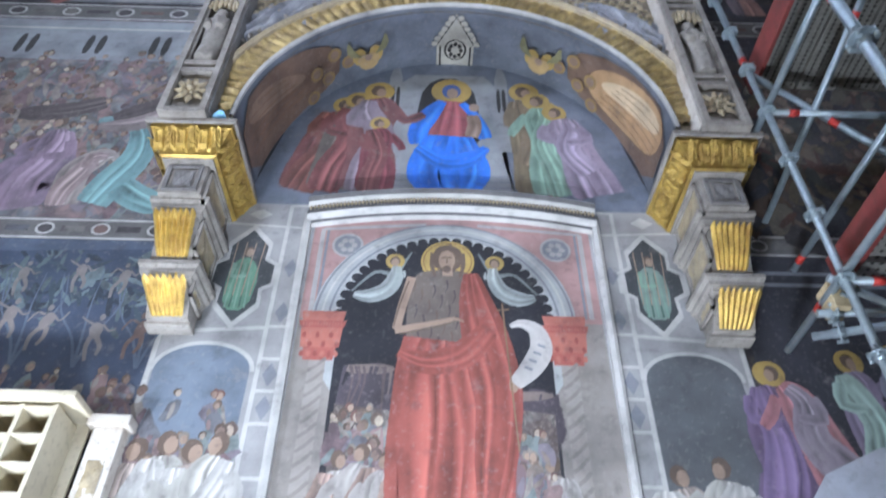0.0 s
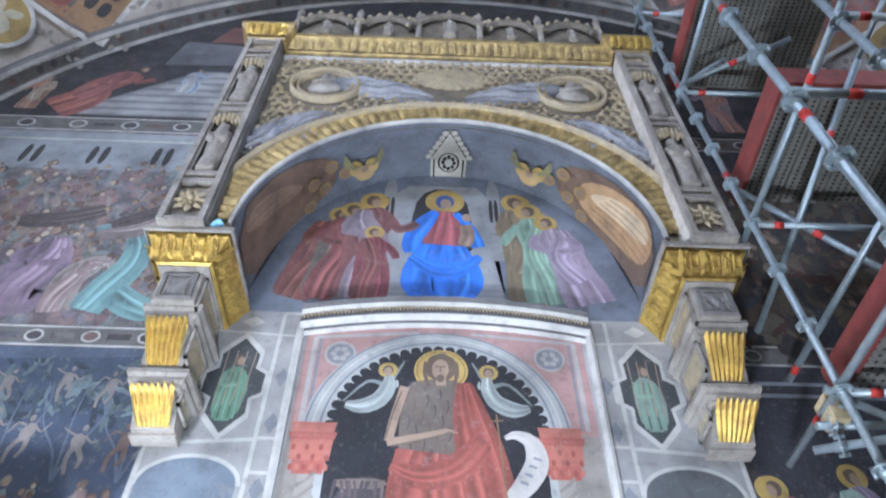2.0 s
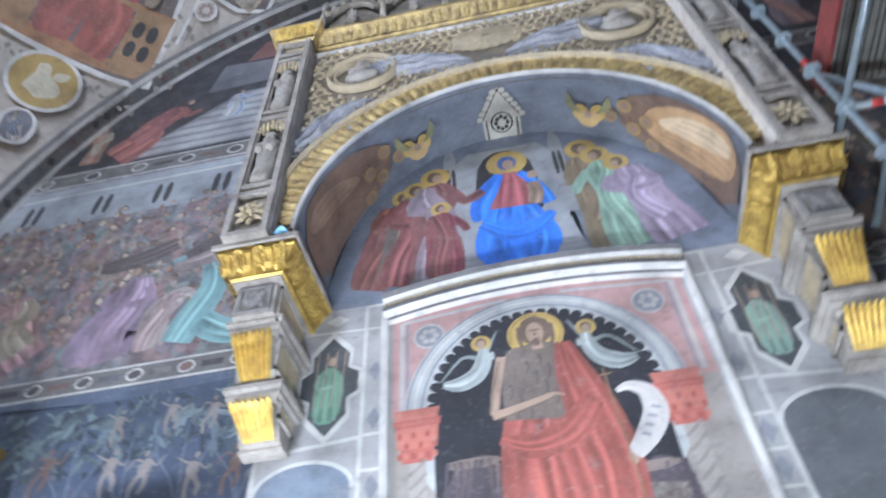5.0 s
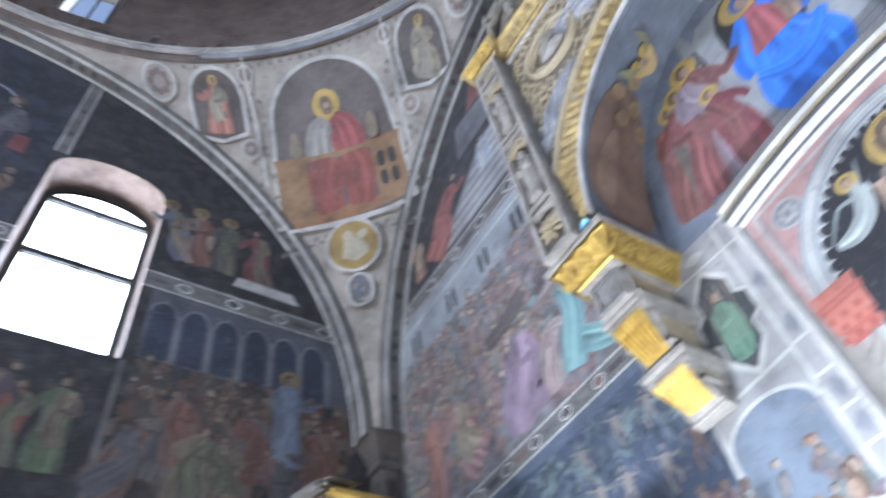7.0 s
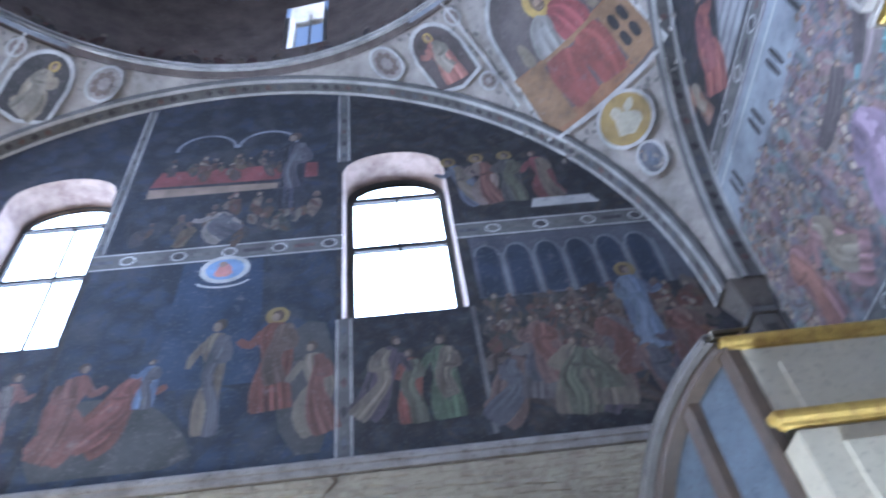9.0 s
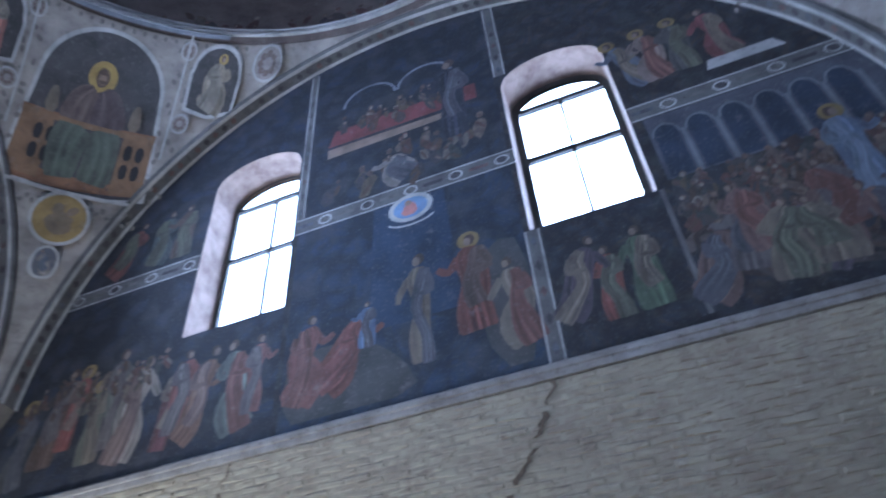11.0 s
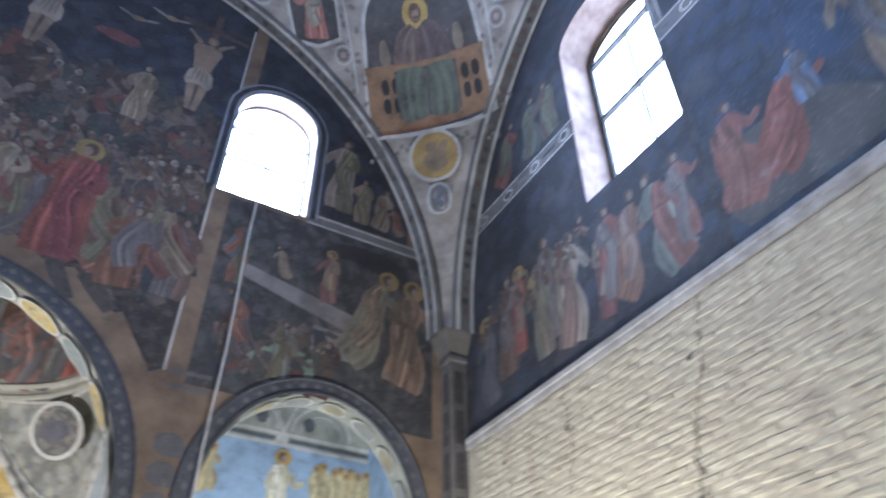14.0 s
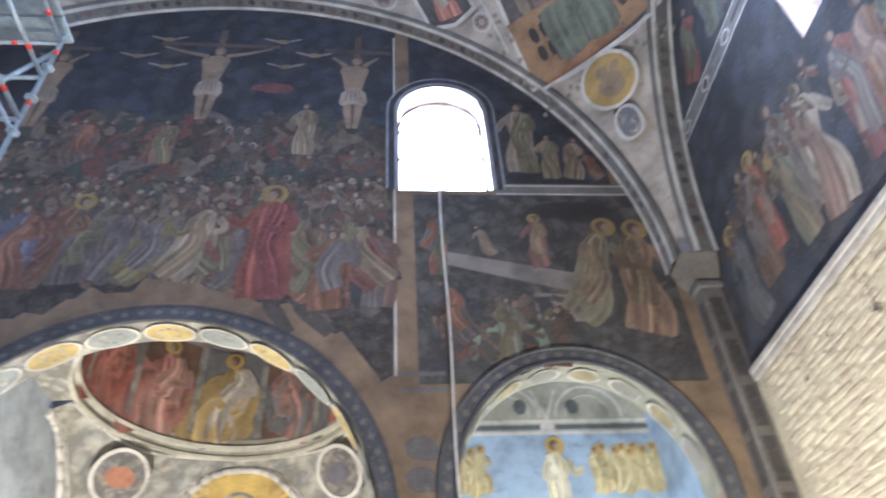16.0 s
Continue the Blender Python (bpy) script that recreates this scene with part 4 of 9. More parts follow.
def bracket(s):
    """The gilt capital under a pier with its carved block and two acanthus consoles."""
    br = part("bracket", bmesh.new(), MARBLE, monument, "gilded leaf capital on stepped corbel with acanthus consoles")
    c = XM + s * 1.9

    def X(d):
        return c + s * d
    # capital: a flaring moulding round three sides, bottom to top
    bm = bmesh.new()
    corners = [((X(0.17), 6.0), (s, 0)), ((X(0.17), 5.34), (s * 0.75, -0.75)), ((X(-0.19), 5.34), (-s * 0.75, -0.75)), ((X(-0.19), 6.0), (-s, 0))]
    prof = [(0.0, 0.0), (0.03, 0.01), (0.03, 0.03), (0.1, 0.15), (0.13, 0.18), (0.13, 0.19), (0.15, 0.2), (0.15, 0.24), (-0.2, 0.24)]
    sweep(bm, [((p[0], p[1], 5.25), (d[0], d[1], 0), (0, 0, 1)) for p, d in corners], prof)
    part("capital_body", bm, GILT, br)
    bm = bmesh.new()
    box(bm, min(X(-0.19), X(0.17)), max(X(-0.19), X(0.17)), 5.34, 6.0, 5.235, 5.252)
    part("capital_bed", bm, MARBLE, br)
    bm = bmesh.new()
    relief(bm, (X(-0.235), 5.3, 5.275), (s, 0, 0), (0, -0.5, 1), (0, -1, 0.3), 0.47, 0.14, 96, 18, fretted(3, 0.028))
    for w in (0.0,):
        relief(bm, (X(-0.225), 5.3, 5.275), (0, 1, 0), (-s * 0.5, 0, 1), (-s, 0, 0.3), 0.68, 0.14, 110, 18, fretted(4, 0.028))
        relief(bm, (X(0.205), 5.3, 5.275), (0, 1, 0), (s * 0.5, 0, 1), (s, 0, 0.3), 0.68, 0.14, 110, 18, fretted(4, 0.028))
    part("leaf_band", bm, GILT, br)
    bm = bmesh.new()
    corners2 = [((X(0.3), 6.0), (s, 0)), ((X(0.3), 5.2), (s * 0.75, -0.75)), ((X(-0.32), 5.2), (-s * 0.75, -0.75)), ((X(-0.32), 6.0), (-s, 0))]
    sweep(bm, [((p[0], p[1], 5.46), (d[0], d[1], 0), (0, 0, 1)) for p, d in corners2], [(0, 0), (0.02, 0.01), (0.02, 0.05), (-0.1, 0.055)])
    part("abacus", bm, MARBLE, br)
    # block with framed panels
    bm = bmesh.new()
    box(bm, min(X(-0.15), X(0.15)), max(X(-0.15), X(0.15)), 5.4, 6.0, 4.96, 5.26)
    part("block", bevelled(bm, 0.012), MARBLE, br)
    bm = bmesh.new()
    for a, b, z0, z1 in ((-0.12, 0.12, 4.98, 5.0), (-0.12, 0.12, 5.2, 5.225), (-0.12, -0.095, 5.0, 5.2), (0.095, 0.12, 5.0, 5.2)):
        box(bm, min(X(a), X(b)), max(X(a), X(b)), 5.38, 5.4, z0, z1)
    relief(bm, (X(-0.07), 5.395, 5.02), (s, 0, 0), (0, 0, 1), (0, -1, 0), 0.14, 0.16, 14, 14, scroll(1.5, 0.012))
    part("block_panel", bm, MARBLEDARK, br)
    # side panels with rubbed gilding
    for k, (y0, y1, z0, z1) in enumerate(((5.44, 5.94, 4.92, 5.24), (5.54, 5.95, 4.58, 4.86), (5.7, 5.97, 4.31, 4.47))):
        bm = bmesh.new()
        x = X(-0.155)
        relief(bm, (x, y0 + 0.03, z0 + 0.03), (0, 1, 0), (0, 0, 1), (-s, 0, 0), y1 - y0 - 0.06, z1 - z0 - 0.06, 24, 14, scroll(2.5, 0.012))
        part("side_carving", bm, OLDGILT, br)
        bm = bmesh.new()
        for a, b, c0, c1 in ((y0, y1, z0, z0 + 0.025), (y0, y1, z1 - 0.025, z1), (y0, y0 + 0.025, z0, z1), (y1 - 0.025, y1, z0, z1)):
            box(bm, min(x, x - s * 0.02), max(x, x - s * 0.02), a, b, c0, c1)
        part("side_frame", bm, MARBLE, br)
    # two consoles with mouldings
    for y0, z1, z0, dep, back in ((5.46, 4.98, 4.56, 0.05, 0.12), (5.62, 4.54, 4.22, 0.045, 0.17)):
        bm = bmesh.new()
        box(bm, min(X(-0.14), X(0.14)), max(X(-0.14), X(0.14)), y0 + 0.05, 6.0, z0, z1)
        for v in bm.verts:
            if v.co.y < 5.9 and v.co.z < z0 + 0.01:
                v.co.y += back
        part("console_core", bm, MARBLE, br)
        bm = bmesh.new()
        sweep(bm, [((p[0], p[1], z1 - 0.09), (d[0], d[1], 0), (0, 0, 1)) for p, d in (((X(0.14), 6.0), (s, 0)), ((X(0.14), y0 + 0.05), (s * 0.75, -0.75)), ((X(-0.14), y0 + 0.05), (-s * 0.75, -0.75)), ((X(-0.14), 6.0), (-s, 0)))], [(0, -0.05), (0.03, -0.045), (0.035, -0.02), (0.06, 0.0), (0.06, 0.03), (0.085, 0.05), (0.085, 0.085), (0, 0.09)])
        part("console_moulding", bm, MARBLE, br)
        bm = bmesh.new()

        def leaf_point(q, t, y0=y0, z0=z0, z1=z1, dep=dep, back=back):
            n = 7
            k = q * n
            cc = abs((k % 1) - 0.5) * 2
            fan = (q - 0.5) * (0.2 + 0.09 * t ** 0.7)
            lobe = 0.5 + 0.5 * math.cos(t * 26 + 2.5 * cc)
            rough = noise.noise((q * 17, t * 8, z0 * 9))
            rib = (1 - cc ** 1.1) * 0.032 + 0.008 * lobe * cc + 0.012 * rough
            out = dep * (math.sin(t * 2.2) * 0.8 + max(0, t - 0.8) * 2.4) + rib * (0.5 + 0.8 * t)
            tip = -0.018 * cc ** 2 * max(0.0, t - 0.6) / 0.4 + 0.01 * rough * t
            return (X(fan), y0 + 0.05 + back * (1 - t) - out, z0 + 0.01 + (z1 - z0 - 0.155) * t + tip)
        sheet(bm, leaf_point, 90, 20)
        part("acanthus", bm, GILT, br, "gilded acanthus leaves")
    bm = bmesh.new()
    box(bm, min(X(-0.16), X(0.16)), max(X(-0.15), X(0.15)), 5.88, 6.0, 4.19, 4.225)
    part("foot", bevelled(bm, 0.012), MARBLE, br)


bracket(-1)
bracket(1)

# spandrel wall with the arched opening, and its soffit
RIN, AZ = 1.62, 5.6


def arch_line(r):
    return lambda u: AZ + math.sqrt(max(0.0, r * r - (u - XM) ** 2))


bm = bmesh.new()
columns(bm, lambda u, v, w: (u, 5.3 + w, v), XM - 1.8, XM + 1.8, lambda u: arch_line(RIN)(u) if abs(u - XM) < RIN else CAPZ, lambda u: 8.62, step=0.05)
part("spandrel", bm, worn("beige_carved_ground", (0.24, 0.2, 0.14), (0.15, 0.13, 0.11), 0.65), monument, "gilded spandrel slab covered in carved relief")
bm = bmesh.new()
sheet(bm, lambda s, t: (XM - RIN * math.cos(math.pi * s), 5.25 + 0.76 * t, AZ + (RIN + 0.24 * t) * math.sin(math.pi * s)), 48, 4)
part("soffit", bm, fresco_paint("soffit_slate", (0.14, 0.155, 0.19)), monument, "slate and brown painted soffit")


def arc_sweep(name, r, profile, mat, n=72, label=""):
    bm = bmesh.new()
    path = []
    for i in range(n + 1):
        a = math.pi * i / n
        if abs(r * math.cos(a)) < 1.79:
            path.append(((XM + r * math.cos(a), 5.3, AZ + r * math.sin(a)), (0, -1, 0), (math.cos(a), 0, math.sin(a))))
    sweep(bm, path, profile, smooth_faces=False)
    return part(name, bm, mat, monument, label)


arc_sweep("arch_edge", RIN, [(0.045, 0.002), (0.075, 0), (0.085, 0.02), (0.07, 0.035), (0.02, 0.04)], PALE, label="thin white arch moulding")
arc_sweep("arch_outer_moulding", RIN + 0.27, [(0.0, -0.01), (0.08, 0), (0.1, 0.03), (0.08, 0.06), (0, 0.07)], OLDGILT)
BLUECARVING = worn("blue_grey_carving", (0.34, 0.345, 0.38), (0.2, 0.205, 0.24), 0.6)
bm = bmesh.new()


def gilt_arch(s, t):
    a = math.pi * (0.02 + 0.96 * s)
    r = RIN + 0.045 + 0.225 * t
    hgt = 0.03 + leafy(58, 0.026)(s, t)
    return (XM + r * math.cos(a), 5.3 - hgt, AZ + r * math.sin(a))


sheet(bm, gilt_arch, 580, 11)
part("gilt_leaf_arch", bm, GILTARCH, monument, "gilded leaf arch band")
bm = bmesh.new()
for i in range(64):
    a = math.pi * (i + 0.5) / 64
    r = RIN + 0.4
    if abs(r * math.cos(a)) < 1.76:
        ellipsoid(bm, (XM + r * math.cos(a), 5.27, AZ + r * math.sin(a)), (0.03, 0.045, 0.03), 6, 4)
tagged(part("bead", bm, MARBLE, monument), kind="stuff")

# spandrel carving: roundels, cloud-like drapery wings, many small rounded bosses
for s in (-1, 1):
    bm = bmesh.new()
    c = (XM + s * 1.23, 5.29, 7.9)
    for r, w, hgt in ((0.31, 0.045, 0.07), (0.25, 0.03, 0.05)):
        path = [((c[0] + r * 1.08 * math.cos(a), c[1], c[2] + r * math.sin(a)), (0, -1, 0), (math.cos(a), 0, math.sin(a))) for a in [2 * math.pi * i / 36 for i in range(36)]]
        sweep(bm, path, [(0, -w / 2), (hgt, -w / 3), (hgt, w / 3), (0, w / 2)], closed=True, smooth_faces=True)
    part("roundel_frame", bm, OLDGILT, monument)
    bm = bmesh.new()
    ellipsoid(bm, (c[0], 5.27, c[2] - 0.08), (0.17, 0.07, 0.11), 14, 8)
    ellipsoid(bm, (c[0], 5.24, c[2] + 0.08), (0.06, 0.06, 0.08), 12, 8)
    tube(bm, (c[0] - 0.12, 5.22, c[2] - 0.04), (c[0] + 0.1, 5.2, c[2] + 0.02), 0.035)
    part("roundel_relief", bm, MARBLE, monument, "plain rounded relief in the roundel")
    for cx, cz, rx, rz, tl in ((1.47, 7.02, 0.5, 0.27, 0.75), (0.66, 7.88, 0.52, 0.19, -0.32)):
        bm = bmesh.new()

        def wing(q, t, cx=cx, cz=cz, rx=rx, rz=rz, tl=tl, s=s):
            x, z = (q - 0.5) * 2, (t - 0.5) * 2
            k = math.sqrt(max(0.0, 1 - x * x * 0.92))
            px, pz = x * rx, z * rz * k
            hgt = 0.06 * k * (1 - z * z) + 0.035 * math.sin(z * 13 + x * 4 + 2 * math.sin(3 * x)) * k * (1 - z * z) + 0.03 * noise.noise((x * 4, z * 4, cx)) * k
            return (XM + s * (cx + px * math.cos(tl) + pz * math.sin(tl)), 5.295 - hgt, cz - px * math.sin(tl) + pz * math.cos(tl))
        sheet(bm, wing, 40, 36)
        part("drapery_relief", bm, BLUECARVING, monument, "blue grey painted drapery relief")
bm = bmesh.new()
rng = random.Random(5)
for row in range(17):
    for col in range(34):
        x, z = -1.74 + 0.104 * (col + 0.5 * (row % 2)) + rng.uniform(-0.02, 0.02), 6.62 + 0.118 * row + rng.uniform(-0.02, 0.02)
        if abs(x) > 1.74 or math.hypot(x, z - AZ) < RIN + 0.47 or any(math.hypot(x - s * 1.23, z - 7.9) < 0.38 for s in (-1, 1)) or abs(x) < 0.3 and z < 8.3:
            continue
        r = rng.uniform(0.026, 0.034)
        ellipsoid(bm, (XM + x, 5.29, z), (r, 0.03, r * 1.15), 8, 5)
        for e in (-1, 1):
            ellipsoid(bm, (XM + x + e * 0.04, 5.295, z - 0.035), (0.032, 0.02, 0.02), 6, 4)
tagged(part("relief_boss", bm, OLDGILT, monument, "many small rounded gilt bosses"), kind="stuff")
bm = bmesh.new()
sheet(bm, lambda s, t: (XM + 0.36 * (0.1 + 0.9 * t) * math.cos(2 * math.pi * s), 5.285 - 0.03 * (1 - t) - 0.006 * math.sin(40 * math.pi * s) * t, 8.16 + 0.24 * (0.05 + 0.95 * t) * math.sin(2 * math.pi * s)), 80, 4)
part("gilt_sun", bm, OLDGILT, monument, "flat dull gilded rayed disc")
# entablature and crest
bm = bmesh.new()
sweep(bm, [((XM - 1.75, 5.3, 8.5), (0, -1, 0), (0, 0, 1)), ((XM + 1.75, 5.3, 8.5), (0, -1, 0), (0, 0, 1))], [(0, 0), (0.04, 0.01), (0.04, 0.04), (0.0, 0.05)])
part("white_fillet", bm, PALE, monument)
bm = bmesh.new()
sweep(bm, [((XM - 1.75, 5.3, 8.62), (0, -1, 0), (0, 0, 1)), ((XM + 1.75, 5.3, 8.62), (0, -1, 0), (0, 0, 1))], [(0, 0), (0.05, 0.01), (0.05, 0.05), (0.1, 0.13), (0.15, 0.18), (0.15, 0.235), (-0.6, 0.245)])
relief(bm, (XM - 1.74, 5.24, 8.64), (1, 0, 0), (0, -0.4, 1), (0, -1, 0.2), 3.48, 0.14, 420, 10, leafy(36, 0.02))
part("gilt_entablature", bm, GILTARCH, monument, "gilded leaf cornice")
for k in range(5):
    c = XM + (k - 2) * 0.68
    r = 0.4 if k == 2 else 0.28
    z0 = 8.87
    bm = bmesh.new()
    sweep(bm, [((c + r * math.cos(a), 5.2, z0 + 0.2 + r * 0.95 * math.sin(a)), (0, -1, 0), (math.cos(a), 0, math.sin(a))) for a in [math.pi * i / 18 for i in range(19)]], [(0.05, -0.06), (0.09, -0.04), (0.09, 0.02), (0.04, 0.05), (-0.05, 0.05)])
    columns(bm, lambda u, v, w: (u, 5.2 + w, v), c - r, c + r, lambda u: z0, lambda u: z0 + 0.2 + math.sqrt(max(0.0, r * r - (u - c) ** 2)))
    part("crest_arch", bm, CRESTSTONE, monument)
    bm = bmesh.new()
    statue(bm, c, 5.12, z0, r * 1.05)
    part("crest_statue", bm, MARBLE, monument, "small plain stone statue")
    bm = bmesh.new()
    for i in range(9):
        a = math.pi * (i + 0.5) / 9
        ellipsoid(bm, (c + (r + 0.07) * math.cos(a), 5.14, z0 + 0.2 + (r + 0.07) * math.sin(a)), (0.035, 0.03, 0.04), 6, 4)
    ellipsoid(bm, (c, 5.14, z0 + 0.2 + r + 0.07), (0.03, 0.03, 0.08), 6, 5)
    part("crocket_row", bm, OLDGILT, monument)
for k in range(6):
    c = XM + (k - 2.5) * 0.68
    bm = bmesh.new()
    tube(bm, (c, 5.15, 8.87), (c, 5.15, 9.38), 0.035, 6)
    ellipsoid(bm, (c, 5.15, 9.42), (0.05, 0.05, 0.06), 6, 5)
    ellipsoid(bm, (c, 5.15, 9.52), (0.025, 0.025, 0.06), 6, 5)
    part("pinnacle", bm, MARBLE, monument)
bm = bmesh.new()
box(bm, XM - 2.1, XM + 2.1, 5.55, 6.0, 8.62, 8.87)
part("canopy_top", bm, MARBLE, monument)
# a scrap of light blue cloth lies on the left capital
bm = bmesh.new()
sheet(bm, lambda s, t: (XM - 1.75 + 0.1 * s, FRONT - 0.02 + 0.06 * t, CAPZ + 0.03 + 0.07 * math.sin(math.pi * s) * (0.6 + 0.4 * math.sin(4 * t + 2))), 8, 6)
tagged(part("cloth_scrap", bm, worn("light_blue_cloth", (0.32, 0.62, 0.85), (0.25, 0.5, 0.75), 0.8)), "crumpled light blue cloth on the gilded capital", "cloth")

# ---- frescoes of the north wall ----
CN = Canvas(on_n)


def ground(place, name, u0, u1, lo, hi, mat, w=-0.004, holes=(), parent=None, label=""):
    bm = bmesh.new()
    columns(bm, place, u0, u1, lo if callable(lo) else (lambda u: lo), hi if callable(hi) else (lambda u: hi), holes, w)
    return part(name, bm, mat, parent, label)


def panel_band(place, cv, parent, u0, u1, v0, v1, count, mats=None):
    """A painted frieze: grey ground, two white lines, small discs and bars."""
    ground(place, "band_ground", u0, u1, v0, v1, BAND, -0.0052, parent=parent)
    bm = bmesh.new()
    for v in (v0 + 0.012, v1 - 0.012):
        cv.line(bm, u0, v, u1, v, 0.022, 0)
    for k in range(count):
        u = u0 + (u1 - u0) * (k + 0.5) / count
        vm = (v0 + v1) / 2
        if k % 2:
            cv.shape(bm, oval(u, vm, (v1 - v0) * 0.36, (v1 - v0) * 0.3, 10), 0)
            cv.shape(bm, oval(u, vm, (v1 - v0) * 0.27, (v1 - v0) * 0.22, 8), 1)
        else:
            h = (u1 - u0) / count * 0.42
            cv.shape(bm, [(u - h, vm - 0.03), (u + h, vm - 0.03), (u + h, vm + 0.03), (u - h, vm + 0.03)], 1)
    return part("band_motif", bm, [PALE, MOTIF], parent)


ARC = lambda u: arch_top(u)
fr = thing("fresco_panel", "faded fresco of a crowd before a grey building", "fresco", "wall frescoes")
CN.k = 0
ground(on_n, "sky_ground", -5.62, -2.05, 5.25, 8.08, busy_paint("fresco_crowd_ground", [(0.12, 0.11, 0.13), (0.26, 0.18, 0.18), (0.17, 0.18, 0.21), (0.28, 0.24, 0.22), (0.2, 0.23, 0.24)], 3.0), parent=fr)
bm = bmesh.new()
CN.fill(bm, [(-5.6, 7.35), (-2.1, 7.35), (-2.1, 8.05), (-5.6, 8.05)], 0)
for u in (-5.1, -4.3, -3.62, -2.97, -2.4):
    for d in (-0.07, 0.05):
        CN.shape(bm, rounded([(u + d - 0.035, 7.46), (u + d + 0.035, 7.46), (u + d + 0.035, 7.78), (u + d - 0.035, 7.78)], 1), 1)
CN.line(bm, -5.6, 7.9, -2.1, 7.9, 0.03, 2)
part("painted_building", bm, [fresco_paint("painted_grey_stone", (0.26, 0.28, 0.31)), LINE, PALE], fr)
crowd(CN, fr, -5.6, -2.1, 5.55, 7.45, 420, 0.17, PALEROBES)
robed(CN, fr, -3.5, 5.32, 1.15, (0.26, 0.19, 0.27), cloak=(0.3, 0.22, 0.29), wide=0.46, label="lilac seated robe shape", stance="sit", turn=-1)
robed(CN, fr, -3.12, 5.36, 0.86, (0.36, 0.3, 0.29), cloak=(0.33, 0.24, 0.25), wide=0.42, stance="bend", turn=1)
bm = bmesh.new()
rnd = random.Random(12)
ribbon(CN, bm, [(-3.2, 6.42), (-3.0, 6.46), (-2.78, 6.3), (-2.72, 5.98), (-2.84, 5.64), (-2.92, 5.38)], [0.08, 0.12, 0.22, 0.28, 0.34, 0.4], rnd, 0, 0.16, 18, 8)
ribbon(CN, bm, [(-2.75, 5.62), (-2.6, 5.5), (-2.35, 5.38)], [0.26, 0.3, 0.22], rnd, 0, 0.18, 10, 6)
CN.shape(bm, oval(-2.8, 6.52, 0.08, 0.1, 12, 0.06), 1, soft=0.25)
part("painted_robe", bm, [paint((0.15, 0.26, 0.27)), SKIN], fr, "pale turquoise bending robe shape")
bm = bmesh.new()
ribbon(CN, bm, [(-2.15, 7.15), (-2.45, 6.85), (-2.8, 6.62), (-3.1, 6.45)], [0.2, 0.26, 0.26, 0.16], rnd, 0, 0.18, 12, 6)
ribbon(CN, bm, [(-2.2, 6.75), (-2.5, 6.62), (-2.85, 6.4), (-3.2, 6.35)], [0.22, 0.24, 0.22, 0.1], rnd, 1, 0.18, 12, 6)
ribbon(CN, bm, [(-3.2, 6.7), (-3.55, 6.55), (-3.95, 6.5)], [0.2, 0.26, 0.18], rnd, 0, 0.18, 10, 6)
part("painted_cloak", bm, [paint((0.075, 0.06, 0.065)), paint((0.2, 0.165, 0.165))], fr, "dark slanting cloak shapes")
robed(CN, fr, -4.5, 5.4, 1.1, (0.36, 0.2, 0.2), wide=0.45)
robed(CN, fr, -5.05, 5.4, 1.15, (0.26, 0.14, 0.14), wide=0.4)
panel_band(on_n, CN, fr, -5.62, -2.0, 5.03, 5.24, 17)

fr = thing("fresco_panel", "dark blue fresco with pale trees and small shapes", "fresco", "wall frescoes")
CN.k = 0
ground(on_n, "night_ground", -5.62, -1.95, 3.3, 5.03, fresco_paint("fresco_deep_blue", (0.045, 0.06, 0.1)), parent=fr)
bm = bmesh.new()
rng = random.Random(11)
for k in range(420):
    u, v = rng.uniform(-5.5, -2.0), rng.uniform(4.45, 5.0) - abs(rng.gauss(0, 0.12))
    CN.shape(bm, oval(u, v, rng.uniform(0.015, 0.03), rng.uniform(0.05, 0.11), 6, 0.2, rng.uniform(-1.3, 1.3)), 0)
tagged(part("painted_leaf", bm, LEAFDARK, fr), kind="stuff")
bm = bmesh.new()
for k in range(9):
    u = -5.4 + k * 0.41
    for j, a in enumerate((-0.3, -0.06, 0.22)):
        CN.limb(bm, [(u, 3.92), (u + a * 0.25, 4.15), (u + a * 0.8, 4.35 + 0.05 * j), (u + a * (1.1 - 0.3 * j), 4.7)], 0.03, 0.008, 0)
CN.fill(bm, [(-5.6, 4.94), (-4.4, 4.98), (-3.3, 4.9), (-2.0, 4.96), (-2.0, 5.02), (-5.6, 5.02)], 1)
part("painted_tree", bm, [paint((0.085, 0.115, 0.16), False), fresco_paint("night_sky_edge", (0.07, 0.09, 0.135))], fr)
